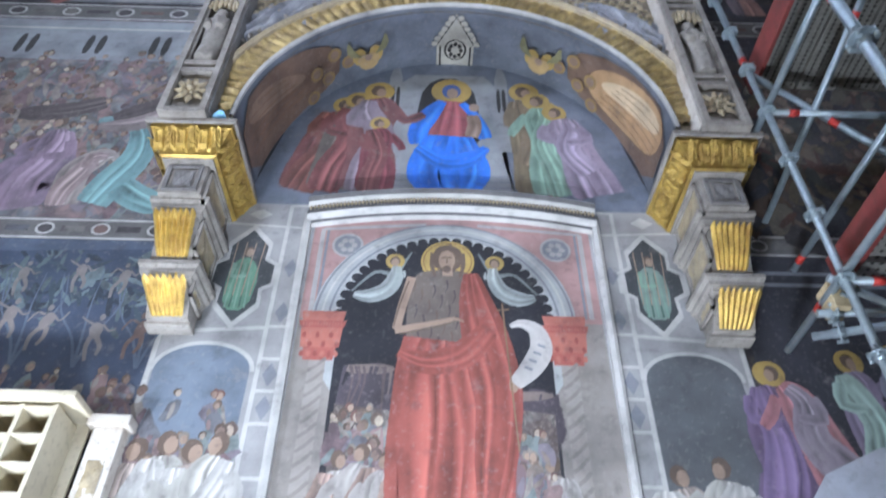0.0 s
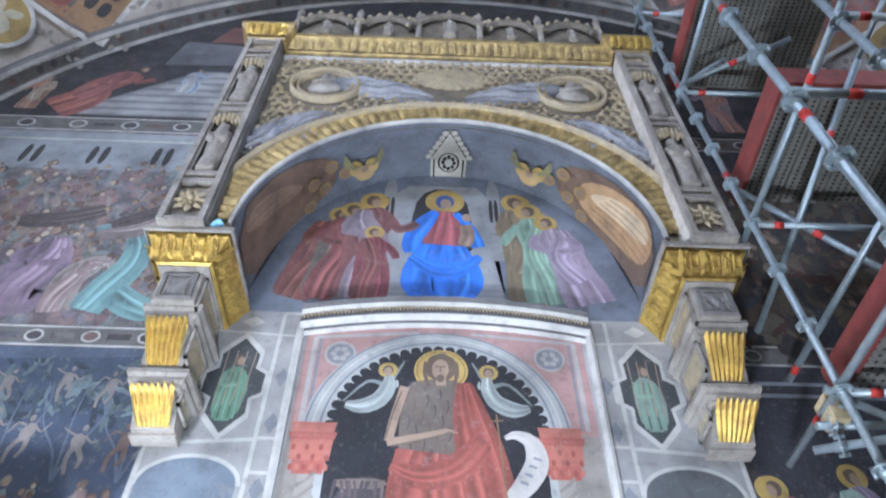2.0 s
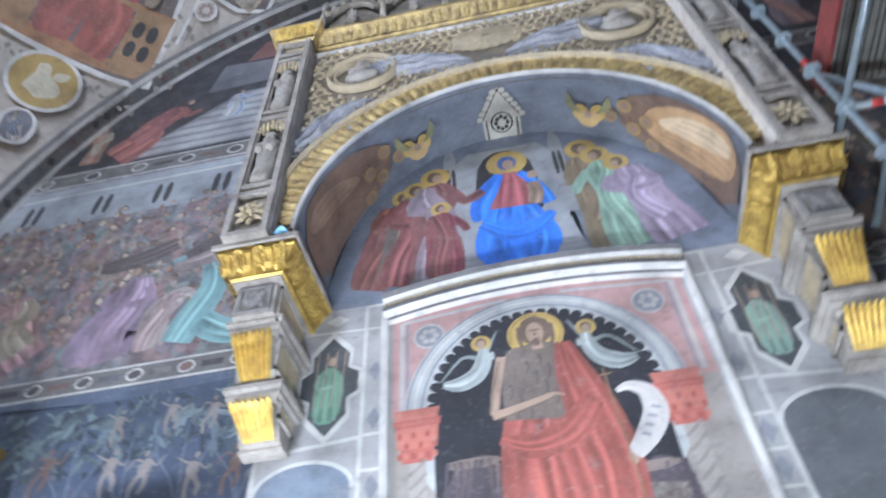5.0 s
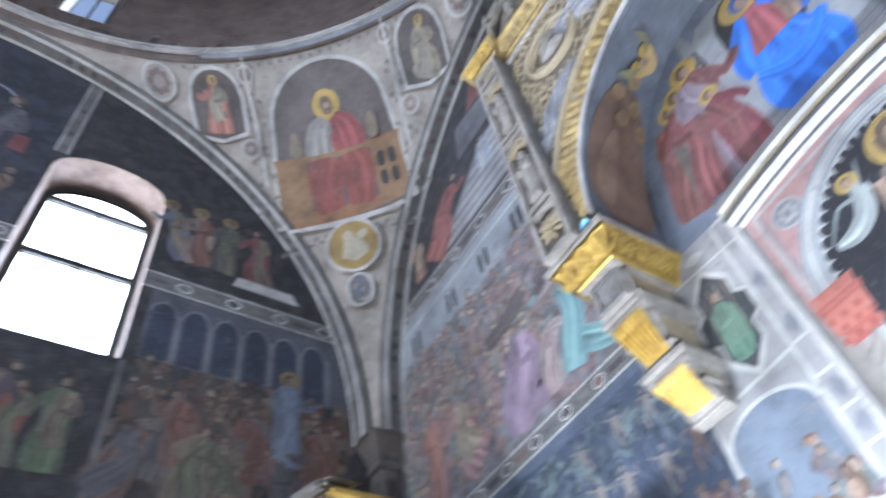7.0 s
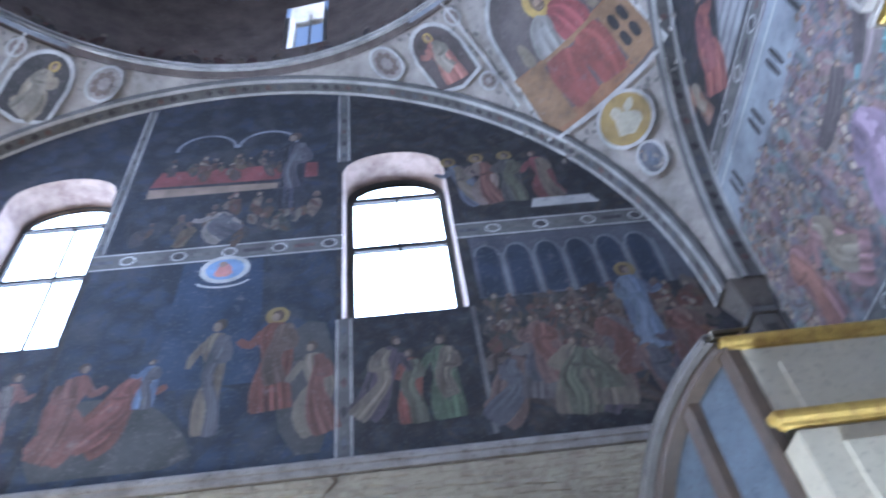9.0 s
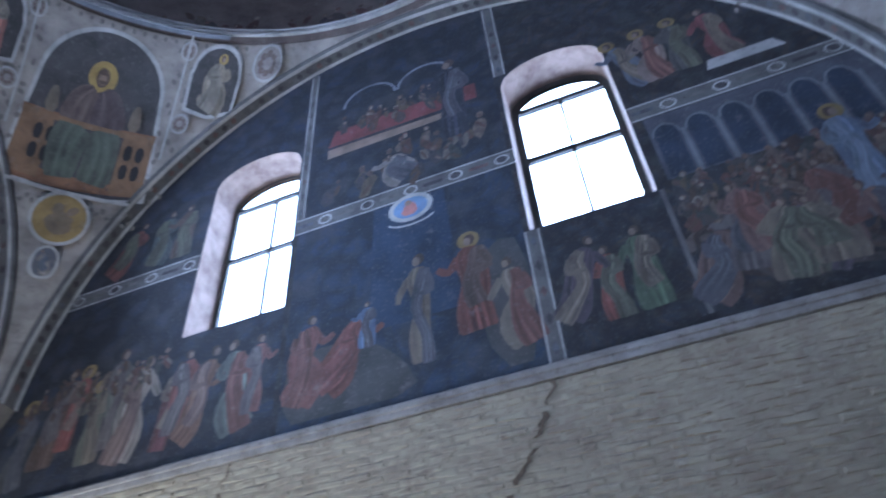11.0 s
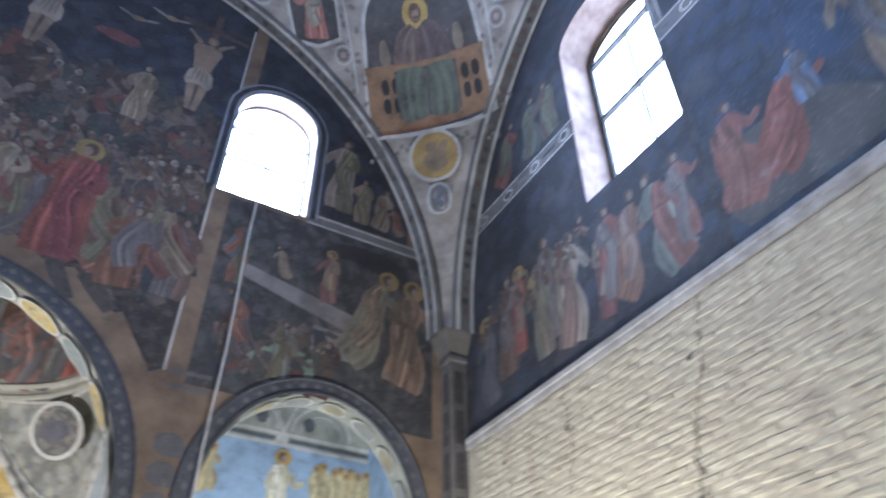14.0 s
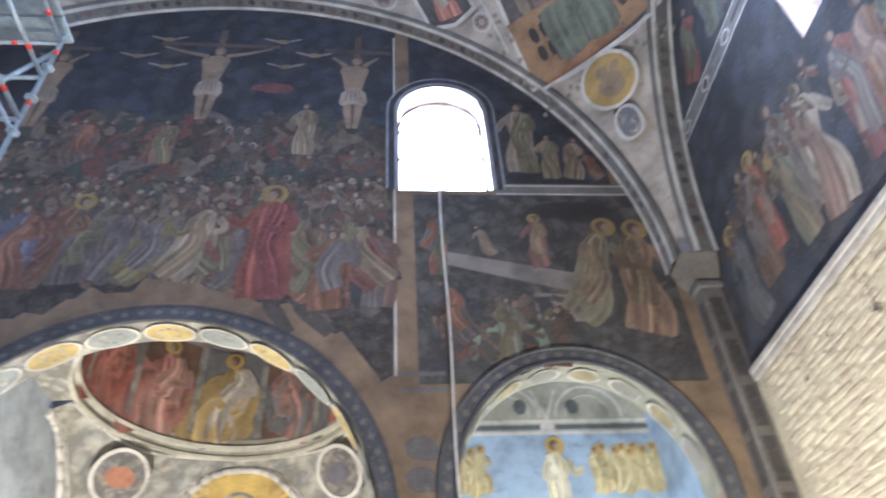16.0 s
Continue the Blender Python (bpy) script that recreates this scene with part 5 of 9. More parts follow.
for k, (u, v, s) in enumerate(((-3.1, 4.2, 1), (-2.83, 4.15, -1), (-2.47, 4.08, 1), (-2.17, 4.1, -1), (-2.75, 4.62, 1), (-2.42, 4.58, -1), (-3.15, 4.58, 1), (-3.6, 4.28, -1), (-4.1, 4.18, 1), (-4.6, 4.28, -1), (-5.1, 4.2, 1))):
    bm = bmesh.new()
    f = 0.85 if v > 4.5 else 1.0
    CN.shape(bm, oval(u, v + 0.13 * f, 0.052 * f, 0.085 * f, 9, 0.1, 0.2 * s), 0, soft=0.25)
    CN.shape(bm, oval(u + 0.01 * s, v + 0.24 * f, 0.024 * f, 0.032 * f, 8), 0, soft=0.25)
    for e, b in ((-1, 0.06), (1, -0.03)):
        CN.limb(bm, [(u + 0.02 * e, v + 0.08 * f), (u + (0.05 * e + 0.02 * s) * f, v), (u + (0.03 * e + 0.03 * s) * f, v - (0.08 + b * 0.5) * f)], 0.048 * f, 0.03 * f, 0)
        CN.limb(bm, [(u + 0.03 * e, v + 0.18 * f), (u + 0.09 * e * f, v + (0.15 + b) * f), (u + 0.13 * e * f, v + (0.18 + b * s) * f)], 0.024 * f, 0.015 * f, 0)
    part("painted_pale_shape", bm, [fresco_paint("pale_flesh", (0.19, 0.165, 0.16) if k % 4 != 3 else (0.14, 0.09, 0.075), brushed=True)], fr, "small pale plain shape among trees")
crowd(CN, fr, -5.5, -2.0, 3.55, 3.9, 120, 0.13, PALEROBES)

fr = thing("fresco_panel", "fresco with grey stairs and a red robe under the arch", "fresco", "wall frescoes")
CN.k = 0
ground(on_n, "stairs_ground", -5.3, 5.3, 8.36, ARC, DUSK, parent=fr)
bm = bmesh.new()
CN.fill(bm, [(-4.4, 8.42), (-2.45, 8.42), (-2.45, 9.55), (-3.1, 9.55)], 1)
STAIRS = [fresco_paint("stair_grey", (0.27, 0.27, 0.28)), fresco_paint("stair_shade", (0.16, 0.165, 0.18))]
part("painted_stairs", bm, [STAIRS[0], STAIRS[1]], fr)
for k in range(7):
    bm = bmesh.new()
    CN.fill(bm, [(-4.35 + k * 0.2, 8.45 + k * 0.16), (-2.5, 8.45 + k * 0.16), (-2.5, 8.55 + k * 0.16), (-4.2 + k * 0.2, 8.55 + k * 0.16)])
    part("painted_step", bm, STAIRS[0], fr)
bm = bmesh.new()
CN.fill(bm, [(-3.6, 9.7), (-2.6, 9.75), (-2.6, 10.3), (-3.5, 10.4)], 2)
CN.fill(bm, [(-3.2, 10.4), (-2.4, 10.4), (-2.4, 10.9), (-3.0, 10.9)], 3)
part("painted_building", bm, [STAIRS[0], STAIRS[1], fresco_paint("building_grey", (0.11, 0.11, 0.125)), fresco_paint("red_brown", (0.14, 0.065, 0.055))], fr)
robed(CN, fr, -4.45, 8.5, 1.15, (0.26, 0.085, 0.07), cloak=(0.2, 0.07, 0.06), wide=0.5, lean=0.55, label="red robe shape", stance="stride", turn=1)
robed(CN, fr, -3.15, 9.0, 0.62, (0.3, 0.36, 0.5), cloak=(0.36, 0.36, 0.38), wide=0.42, stance="stride", label="pale blue robe shape")
robed(CN, fr, -4.8, 8.5, 0.8, (0.3, 0.16, 0.1), wide=0.4)
robed(CN, fr, 3.2, 8.5, 1.2, (0.2, 0.14, 0.16), wide=0.36)
robed(CN, fr, 4.0, 8.5, 1.2, (0.14, 0.16, 0.2), wide=0.36)
bm = bmesh.new()
for k in range(3):
    CN.ring(bm, XM + (k - 1) * 1.25, 10.0, 0.5, 0.5, 0.05, 0, 0, 180)
part("painted_arcade", bm, [PALE], fr)
panel_band(on_n, CN, fr, -5.62, 5.62, 8.08, 8.36, 40)

fr = thing("fresco_panel", "fresco with gold haloed robes at a white table, scaffold shade painted in", "fresco", "wall frescoes")
CN.k = 0
# ground and crowd coloured near black for the shade behind the scaffold
ground(on_n, "shaded_ground", 2.0, 5.62, 3.0, 8.08, fresco_paint("fresco_scaffold_shade", (0.035, 0.035, 0.045)), parent=fr)
panel_band(on_n, CN, fr, 2.0, 5.62, 5.03, 5.24, 17)
masses(CN, fr, 2.2, 5.5, 5.4, 7.6, 120, 0.4, ROBES)
crowd(CN, fr, 2.3, 5.5, 5.6, 7.6, 160, 0.2, ROBES)
bm = bmesh.new()
for v in (4.75, 4.86):
    CN.line(bm, 2.0, v, 5.6, v, 0.035)
part("painted_ledge", bm, GREYB, fr)
for u, v, c, d in ((1.98, 3.05, (0.14, 0.1, 0.18), (0.2, 0.14, 0.28)), (2.24, 3.1, (0.45, 0.17, 0.2), (0.3, 0.25, 0.3)), (2.62, 3.15, (0.25, 0.2, 0.3), (0.35, 0.5, 0.45)), (2.95, 3.2, (0.3, 0.16, 0.12), (0.3, 0.3, 0.4)), (3.35, 3.2, (0.2, 0.2, 0.3), None), (3.75, 3.2, (0.35, 0.14, 0.12), None)):
    robed(CN, fr, u, v, 1.02, c, True, d, wide=0.42, label="robe shape with broad gold halo")
bm = bmesh.new()
CN.fill(bm, [(1.95, 3.0), (4.5, 3.0), (4.5, 3.5), (2.6, 3.48), (2.2, 3.3)])
part("painted_table", bm, fresco_paint("white_tablecloth", (0.42, 0.44, 0.5)), fr)

# lunette under the canopy
lun = thing("lunette_fresco", "fresco of an enthroned blue robe shape between standing robes", "fresco")
CN.k = 0
ground(on_n, "lunette_ground", XM - 1.64, XM + 1.64, 5.46, lambda u: AZ + (RIN + 0.24) * math.sqrt(max(0.0, 1 - ((u - XM) / 1.64) ** 2)), fresco_paint("lunette_slate", (0.15, 0.17, 0.22)), -0.0048, parent=lun)
bm = bmesh.new()
CN.fill(bm, [(XM - 0.62, 5.52), (XM + 0.52, 5.52), (XM + 0.5, 5.72), (XM + 0.42, 6.2), (XM + 0.4, 7.1), (XM + 0.3, 7.25), (XM - 0.36, 7.25), (XM - 0.5, 7.1), (XM - 0.5, 6.2), (XM - 0.58, 5.72)], 0)
CN.fill(bm, rounded([(XM - 0.32, 6.1), (XM + 0.24, 6.1), (XM + 0.24, 6.9), (XM + 0.1, 7.2), (XM - 0.18, 7.2), (XM - 0.32, 6.9)], 1), 1)
for s in (-1, 1):
    CN.fill(bm, [(XM - 0.04 + s * 0.44, 6.15), (XM - 0.04 + s * 0.56, 6.15), (XM - 0.04 + s * 0.56, 7.2), (XM - 0.04 + s * 0.5, 7.5), (XM - 0.04 + s * 0.44, 7.2)], 0)
    for d in (0.47, 0.52):
        CN.shape(bm, rounded([(XM - 0.04 + s * d - 0.018, 6.7), (XM - 0.04 + s * d + 0.018, 6.7), (XM - 0.04 + s * d + 0.018, 7.05), (XM - 0.04 + s * d - 0.018, 7.05)], 1), 1)
for k in range(5):
    CN.line(bm, XM - 0.6, 5.56 + k * 0.07, XM + 0.5, 5.56 + k * 0.07, 0.012, 2)
part("painted_throne", bm, [fresco_paint("throne_grey", (0.27, 0.28, 0.3)), LINE, GREYB], lun, "pale grey painted gothic throne")
bm = bmesh.new()
CN.shape(bm, oval(XM - 0.01, 7.0, 0.19, 0.19, 22), 3)
rnd = random.Random(4)
ribbon(CN, bm, [(XM, 6.86), (XM - 0.01, 6.68), (XM - 0.03, 6.4), (XM - 0.03, 6.1)], [0.14, 0.32, 0.4, 0.46], rnd, 1, 0.14, 10, 6, 0.7)
ribbon(CN, bm, [(XM - 0.08, 6.86), (XM - 0.2, 6.66), (XM - 0.3, 6.42), (XM - 0.3, 6.2)], [0.1, 0.2, 0.2, 0.2], rnd, 0, 0.2, 8, 3, 0.7)
ribbon(CN, bm, [(XM + 0.08, 6.84), (XM + 0.22, 6.6), (XM + 0.3, 6.3)], [0.08, 0.12, 0.16], rnd, 0, 0.2, 8, 3, 0.7)
ribbon(CN, bm, [(XM - 0.02, 6.36), (XM - 0.03, 6.15), (XM - 0.03, 5.9), (XM - 0.02, 5.64)], [0.44, 0.64, 0.72, 0.7], rnd, 0, 0.12, 14, 12, 0.9)
ribbon(CN, bm, [(XM - 0.32, 6.2), (XM - 0.1, 6.02), (XM + 0.12, 6.04), (XM + 0.32, 6.22)], [0.12, 0.2, 0.2, 0.1], rnd, 0, 0.16, 12, 5, 0.8)
ribbon(CN, bm, [(XM + 0.18, 6.66), (XM + 0.2, 6.5), (XM + 0.16, 6.32)], [0.12, 0.16, 0.14], rnd, 2, 0.25, 6, 3, 0.5)
CN.shape(bm, oval(XM + 0.2, 6.76, 0.055, 0.065, 12), 2, soft=0.2)
CN.shape(bm, oval(XM - 0.01, 7.0, 0.1, 0.12, 14), 6, soft=0.2)
CN.shape(bm, oval(XM, 6.97, 0.065, 0.09, 12), 2, soft=0.3)
part("painted_robe", bm, [paint((0.04, 0.16, 0.66)), paint((0.3, 0.085, 0.1)), SKIN, GOLDPAINT, paint((0.2, 0.36, 0.8), False), paint((0.015, 0.07, 0.4), False), paint((0.05, 0.1, 0.3), False)], lun, "vivid ultramarine robe shape, seated")
for u, h, c, d, w, le, st, tn in (
    (-1.22, 1.22, (0.2, 0.06, 0.06), (0.24, 0.08, 0.07), 0.52, 0.2, "stand", 1),
    (-1.0, 1.3, (0.15, 0.13, 0.12), (0.22, 0.07, 0.07), 0.46, 0.1, "stand", 1),
    (-0.7, 1.46, (0.22, 0.075, 0.08), (0.25, 0.2, 0.26), 0.4, 0.0, "stand", 1),
    (-0.66, 0.95, (0.22, 0.055, 0.06), (0.2, 0.06, 0.06), 0.42, 0.0, "stand", 1),
    (1.0, 1.24, (0.3, 0.13, 0.16), (0.26, 0.12, 0.14), 0.4, -0.12, "stand", -1),
    (0.66, 1.5, (0.22, 0.16, 0.1), (0.25, 0.17, 0.11), 0.28, 0.0, "stand", 1),
    (0.84, 1.36, (0.24, 0.4, 0.31), (0.26, 0.44, 0.34), 0.3, -0.04, "stand", -1),
    (1.24, 1.18, (0.33, 0.25, 0.36), (0.36, 0.29, 0.4), 0.46, -0.27, "stand", -1),
):
    robed(CN, lun, XM + u, 5.62, h, c, True, d, le, w, label="standing robe shape with gold halo", stance=st, turn=tn)


def on_soffit(s):
    return lambda q, d, w: (XM + s * (RIN - 0.006 + w) * math.cos(q), 5.26 + d, AZ + (RIN + 0.24 * d / 0.76 - 0.006 + w) * math.sin(q))


CREAMG = fresco_paint("gable_cream", (0.4, 0.38, 0.33))
for s in (-1, 1):
    cs = Canvas(on_soffit(s), 0.004, 0.0006, 0.85, 0.15, 8)
    bm = bmesh.new()
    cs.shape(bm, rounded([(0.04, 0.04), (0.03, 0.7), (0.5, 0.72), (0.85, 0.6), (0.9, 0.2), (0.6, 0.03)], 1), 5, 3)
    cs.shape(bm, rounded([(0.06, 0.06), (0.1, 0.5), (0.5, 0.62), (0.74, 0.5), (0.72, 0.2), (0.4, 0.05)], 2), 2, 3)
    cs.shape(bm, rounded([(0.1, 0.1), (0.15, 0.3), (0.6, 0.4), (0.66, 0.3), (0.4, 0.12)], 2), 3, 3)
    for k in range(6):
        cs.line(bm, 0.1, 0.1 + 0.08 * k, 0.5 + 0.03 * k, 0.22 + 0.06 * k, 0.008, 4, 6)
    for k, (q, d) in enumerate(((0.66, 0.62), (0.78, 0.5), (0.84, 0.26), (0.92, 0.4), (0.7, 0.36))):
        cs.shape(bm, oval(q, d, 0.045, 0.075, 16), 0, 2)
        cs.shape(bm, oval(q, d, 0.028, 0.048, 12), 1)
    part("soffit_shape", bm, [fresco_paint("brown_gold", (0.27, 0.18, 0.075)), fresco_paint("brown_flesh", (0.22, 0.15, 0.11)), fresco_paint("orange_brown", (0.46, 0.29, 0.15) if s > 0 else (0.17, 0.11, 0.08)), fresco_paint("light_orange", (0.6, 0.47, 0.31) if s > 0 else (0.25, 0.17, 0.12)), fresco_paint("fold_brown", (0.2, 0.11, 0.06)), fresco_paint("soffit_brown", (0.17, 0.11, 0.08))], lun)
    bm = bmesh.new()
    q, d = 1.04, 0.42
    for k in range(3):
        cs.shape(bm, oval(q - 0.05 + 0.05 * k, d - 0.03 + 0.08 * (k % 2), 0.045, 0.1, 14), 0, 2)
    cs.shape(bm, rounded([(q - 0.05, d + 0.14), (q + 0.05, d + 0.14), (q + 0.08, d - 0.06), (q - 0.08, d - 0.06)], 1), 1, 2)
    for e in (-1, 1):
        cs.shape(bm, rounded([(q + e * 0.03, d - 0.02), (q + e * 0.14, d - 0.1), (q + e * 0.12, d - 0.3), (q + e * 0.08, d - 0.12)], 1), 2, 2)
    cs.shape(bm, oval(q, d - 0.02, 0.025, 0.045, 10), 3)
    part("painted_winged_shape", bm, [GOLDPAINT, fresco_paint("ochre", (0.4, 0.28, 0.13)), fresco_paint("green_gold", (0.2, 0.19, 0.1)), SKIN], lun)
cs = Canvas(on_soffit(1), 0.004, 0.0012)
bm = bmesh.new()
G = math.pi / 2 - 0.01
cs.shape(bm, [(G - 0.11, 0.74), (G - 0.11, 0.42), (G, 0.06), (G + 0.11, 0.42), (G + 0.11, 0.74)], 0, 4)
cs.k += 4
for a, b in (((-0.11, 0.42), (0.0, 0.06)), ((0.11, 0.42), (0.0, 0.06)), ((-0.09, 0.72), (-0.09, 0.44)), ((0.09, 0.72), (0.09, 0.44))):
    cs.line(bm, G + a[0], a[1] + 0.03, G + b[0], b[1] + 0.03, 0.01, 1, 5)
cs.ring(bm, G, 0.52, 0.055, 0.13, 0.012, 1)
for k in range(8):
    a = 2 * math.pi * k / 8
    cs.shape(bm, oval(G + 0.035 * math.cos(a), 0.52 + 0.085 * math.sin(a), 0.012, 0.03, 8), 1)
for k in range(6):
    for e in (-1, 1):
        cs.shape(bm, oval(G + e * (0.125 - 0.02 * k), 0.42 - 0.065 * k, 0.02, 0.035, 7, 0.2), 0)
part("painted_gable", bm, [CREAMG, LINE], lun, "cream painted gothic gable with rose")

# curved cornice over the tall arched panel
niche = thing("arched_fresco_panel", "tall arched fresco with large red robe on black ground", "fresco")
CN.k = 0


def bowed(u):
    return 5.33 + 0.13 * (1 - (u / 1.12) ** 2)


bm = bmesh.new()
prof = [(0, -0.13), (0.05, -0.12), (0.05, -0.09), (0.1, -0.06), (0.1, -0.03), (0.075, -0.02), (0.075, 0.03), (0.12, 0.05), (0.14, 0.09), (0.0, 0.1)]
sweep(bm, [((XM + u, 6, bowed(u)), (0, -1, 0), (0, 0, 1)) for u in [-1.12 + 2.24 * k / 30 for k in range(31)]], prof)
# alternate facets coloured dark, as shade between the mouldings
for k, f in enumerate(bm.faces):
    f.material_index = 1 if k % 9 in (1, 3, 5, 7) else 0
part("cornice", bm, [PALE, fresco_paint("moulding_shade", (0.12, 0.115, 0.12))], niche, "grey and white bowed moulding with bead row")
bm = bmesh.new()
for k in range(78):
    u = -1.1 + 2.2 * k / 77
    ellipsoid(bm, (XM + u, 5.915, bowed(u) + 0.012), (0.011, 0.018, 0.02), 6, 4)
tagged(part("bead", bm, OLDGILT, niche), kind="stuff")
ground(on_n, "pink_ground", XM - 1.06, XM + 1.06, 4.36, lambda u: bowed(u - XM) - 0.12, fresco_paint("pink_stone", (0.36, 0.22, 0.21)), -0.0046, parent=niche)
ground(on_n, "jamb_ground", XM - 1.06, XM + 1.06, 2.6, 4.36, fresco_paint("jamb_grey", (0.25, 0.225, 0.21)), -0.0046, parent=niche)
bm = bmesh.new()
for s in (-1, 1):
    for d, wd, sl in ((0.99, 0.035, 0), (0.95, 0.02, 1)):
        CN.line(bm, XM + s * d, 4.4, XM + s * d, 5.2, wd, sl)
    CN.line(bm, XM + s * 0.99, 5.2, XM + s * 0.2, 5.27, 0.03, 0)
    CN.shape(bm, oval(XM + s * 0.79, 5.04, 0.12, 0.12, 20), 0)
    CN.shape(bm, oval(XM + s * 0.79, 5.04, 0.1, 0.1, 20), 1)
    for k in range(6):
        a = math.pi * k / 3
        CN.shape(bm, oval(XM + s * 0.79 + 0.05 * math.cos(a), 5.04 + 0.05 * math.sin(a), 0.025, 0.025, 8), 0, soft=0.3)
part("spandrel_frame", bm, [fresco_paint("dusty_white", (0.36, 0.34, 0.34)), GREYB], niche)
bm = bmesh.new()
cz, ro, ri = 4.36, 0.93, 0.73
CN.shape(bm, oval(XM - 0.05, 4.36, ro, ro * 0.98, 48), 0)
for k in range(4):
    CN.ring(bm, XM - 0.05, cz, ro - 0.03 - 0.05 * k, (ro - 0.03 - 0.05 * k), 0.016, 1 if k % 2 else 2, 0, 180)
CN.fill(bm, [(XM - 0.05 + ri * math.cos(math.pi * i / 24), cz + ri * math.sin(math.pi * i / 24)) for i in range(25)] + [(XM - 0.78, 2.6), (XM + 0.68, 2.6)], 3)
for k in range(27):
    a = math.pi * (k + 0.5) / 27
    CN.shape(bm, oval(XM - 0.05 + (ri + 0.01) * math.cos(a), cz + (ri + 0.01) * math.sin(a), 0.04, 0.04, 10), 3)
part("painted_arch", bm, [fresco_paint("arch_grey", (0.36, 0.37, 0.38)), PALE, GREYB, fresco_paint("black_ground", (0.018, 0.018, 0.024), wear=0.15)], niche, "grey painted arch with scalloped black field")
for s in (-1, 1):
    bm = bmesh.new()
    c = XM - 0.05 + s * 0.84
    for k, (w, v0, v1) in enumerate(((0.1, 4.02, 4.12), (0.13, 4.12, 4.28), (0.15, 4.28, 4.34), (0.14, 4.34, 4.42))):
        CN.fill(bm, [(c - w, v0), (c + w, v0), (c + w * 1.1, v1), (c - w * 1.1, v1)], k % 2)
    for k in range(5):
        CN.shape(bm, oval(c - 0.1 + 0.05 * k, 4.18, 0.018, 0.05, 8), 1)
    for j in range(3):
        for k in range(6):
            CN.shape(bm, oval(c - 0.115 + 0.046 * k, 4.07 + 0.075 * j, 0.016, 0.026, 7, 0.15), 1 if (j + k) % 2 else 2)
    for k in range(14):
        CN.shape(bm, oval(c - 0.13 + 0.02 * k, 4.31, 0.006, 0.018, 6), 1)
    part("painted_capital", bm, [fresco_paint("red_capital", (0.34, 0.1, 0.08)), fresco_paint("red_light", (0.4, 0.14, 0.11)), fresco_paint("red_shade", (0.27, 0.075, 0.06))], niche, "red painted carved capital")
    bm = bmesh.new()
    CN.fill(bm, [(c - 0.055, 2.6), (c + 0.055, 2.6), (c + 0.055, 4.02), (c - 0.055, 4.02)], 0)
    for k in range(15):
        CN.limb(bm, [(c - 0.055, 2.62 + k * 0.094), (c, 2.66 + k * 0.094), (c + 0.055, 2.72 + k * 0.094)], 0.03, 0.03, 1)
    part("painted_twisted_column", bm, [fresco_paint("column_grey", (0.3, 0.27, 0.25)), paint((0.23, 0.2, 0.19), False)], niche)
rnd = random.Random(8)
for u, v in ((-0.52, 3.98), (0.52, 3.8)):
    bm = bmesh.new()
    CN.shape(bm, oval(XM + u, v - 0.2, 0.26, 0.3, 14, 0.12), 0, soft=0.4)
    CN.shape(bm, oval(XM + u - 0.02, v - 0.02, 0.2, 0.05, 12, 0.2), 1, soft=0.4)
    for k in range(9):
        x = XM + u + rnd.uniform(-0.2, 0.2)
        CN.limb(bm, [(x, v), (x + rnd.uniform(-0.03, 0.03), v - 0.1), (x + rnd.uniform(-0.05, 0.05), v - rnd.uniform(0.2, 0.4))], rnd.uniform(0.02, 0.05), 0.01, rnd.choice((0, 1, 2)))
    part("painted_rock", bm, [paint((0.06, 0.055, 0.06), False), paint((0.17, 0.14, 0.12), False), paint((0.1, 0.08, 0.07), False)], niche)
bm = bmesh.new()
rnd = random.Random(31)
for x0, x1 in ((-0.74, -0.36), (0.3, 0.66)):
    CN.fill(bm, [(XM + x0, 2.6), (XM + x1, 2.6), (XM + x1, 3.66), (XM + x0, 3.7)], 1)
part("haze_ground", bm, [LINE, busy_paint("brown_huddle", [(0.08, 0.065, 0.06), (0.2, 0.16, 0.145), (0.13, 0.1, 0.095), (0.26, 0.23, 0.21), (0.16, 0.15, 0.15)], 6.0)], niche)
crowd(CN, niche, XM - 0.74, XM - 0.4, 3.3, 3.68, 26, 0.15, PALEROBES)
for k in range(3):
    robed(CN, niche, XM - 0.68 + 0.15 * k, 2.45, 0.95 + 0.05 * (k % 2), (0.36, 0.33, 0.3), cloak=(0.3, 0.2, 0.17), wide=0.42, stance="stand")
    robed(CN, niche, XM + 0.36 + 0.13 * k, 2.45, 0.95 - 0.08 * (k % 2), (0.3, 0.25, 0.22), cloak=(0.38, 0.35, 0.33), wide=0.42, stance="stand")
crowd(CN, niche, XM + 0.34, XM + 0.64, 3.2, 3.6, 22, 0.15, PALEROBES)
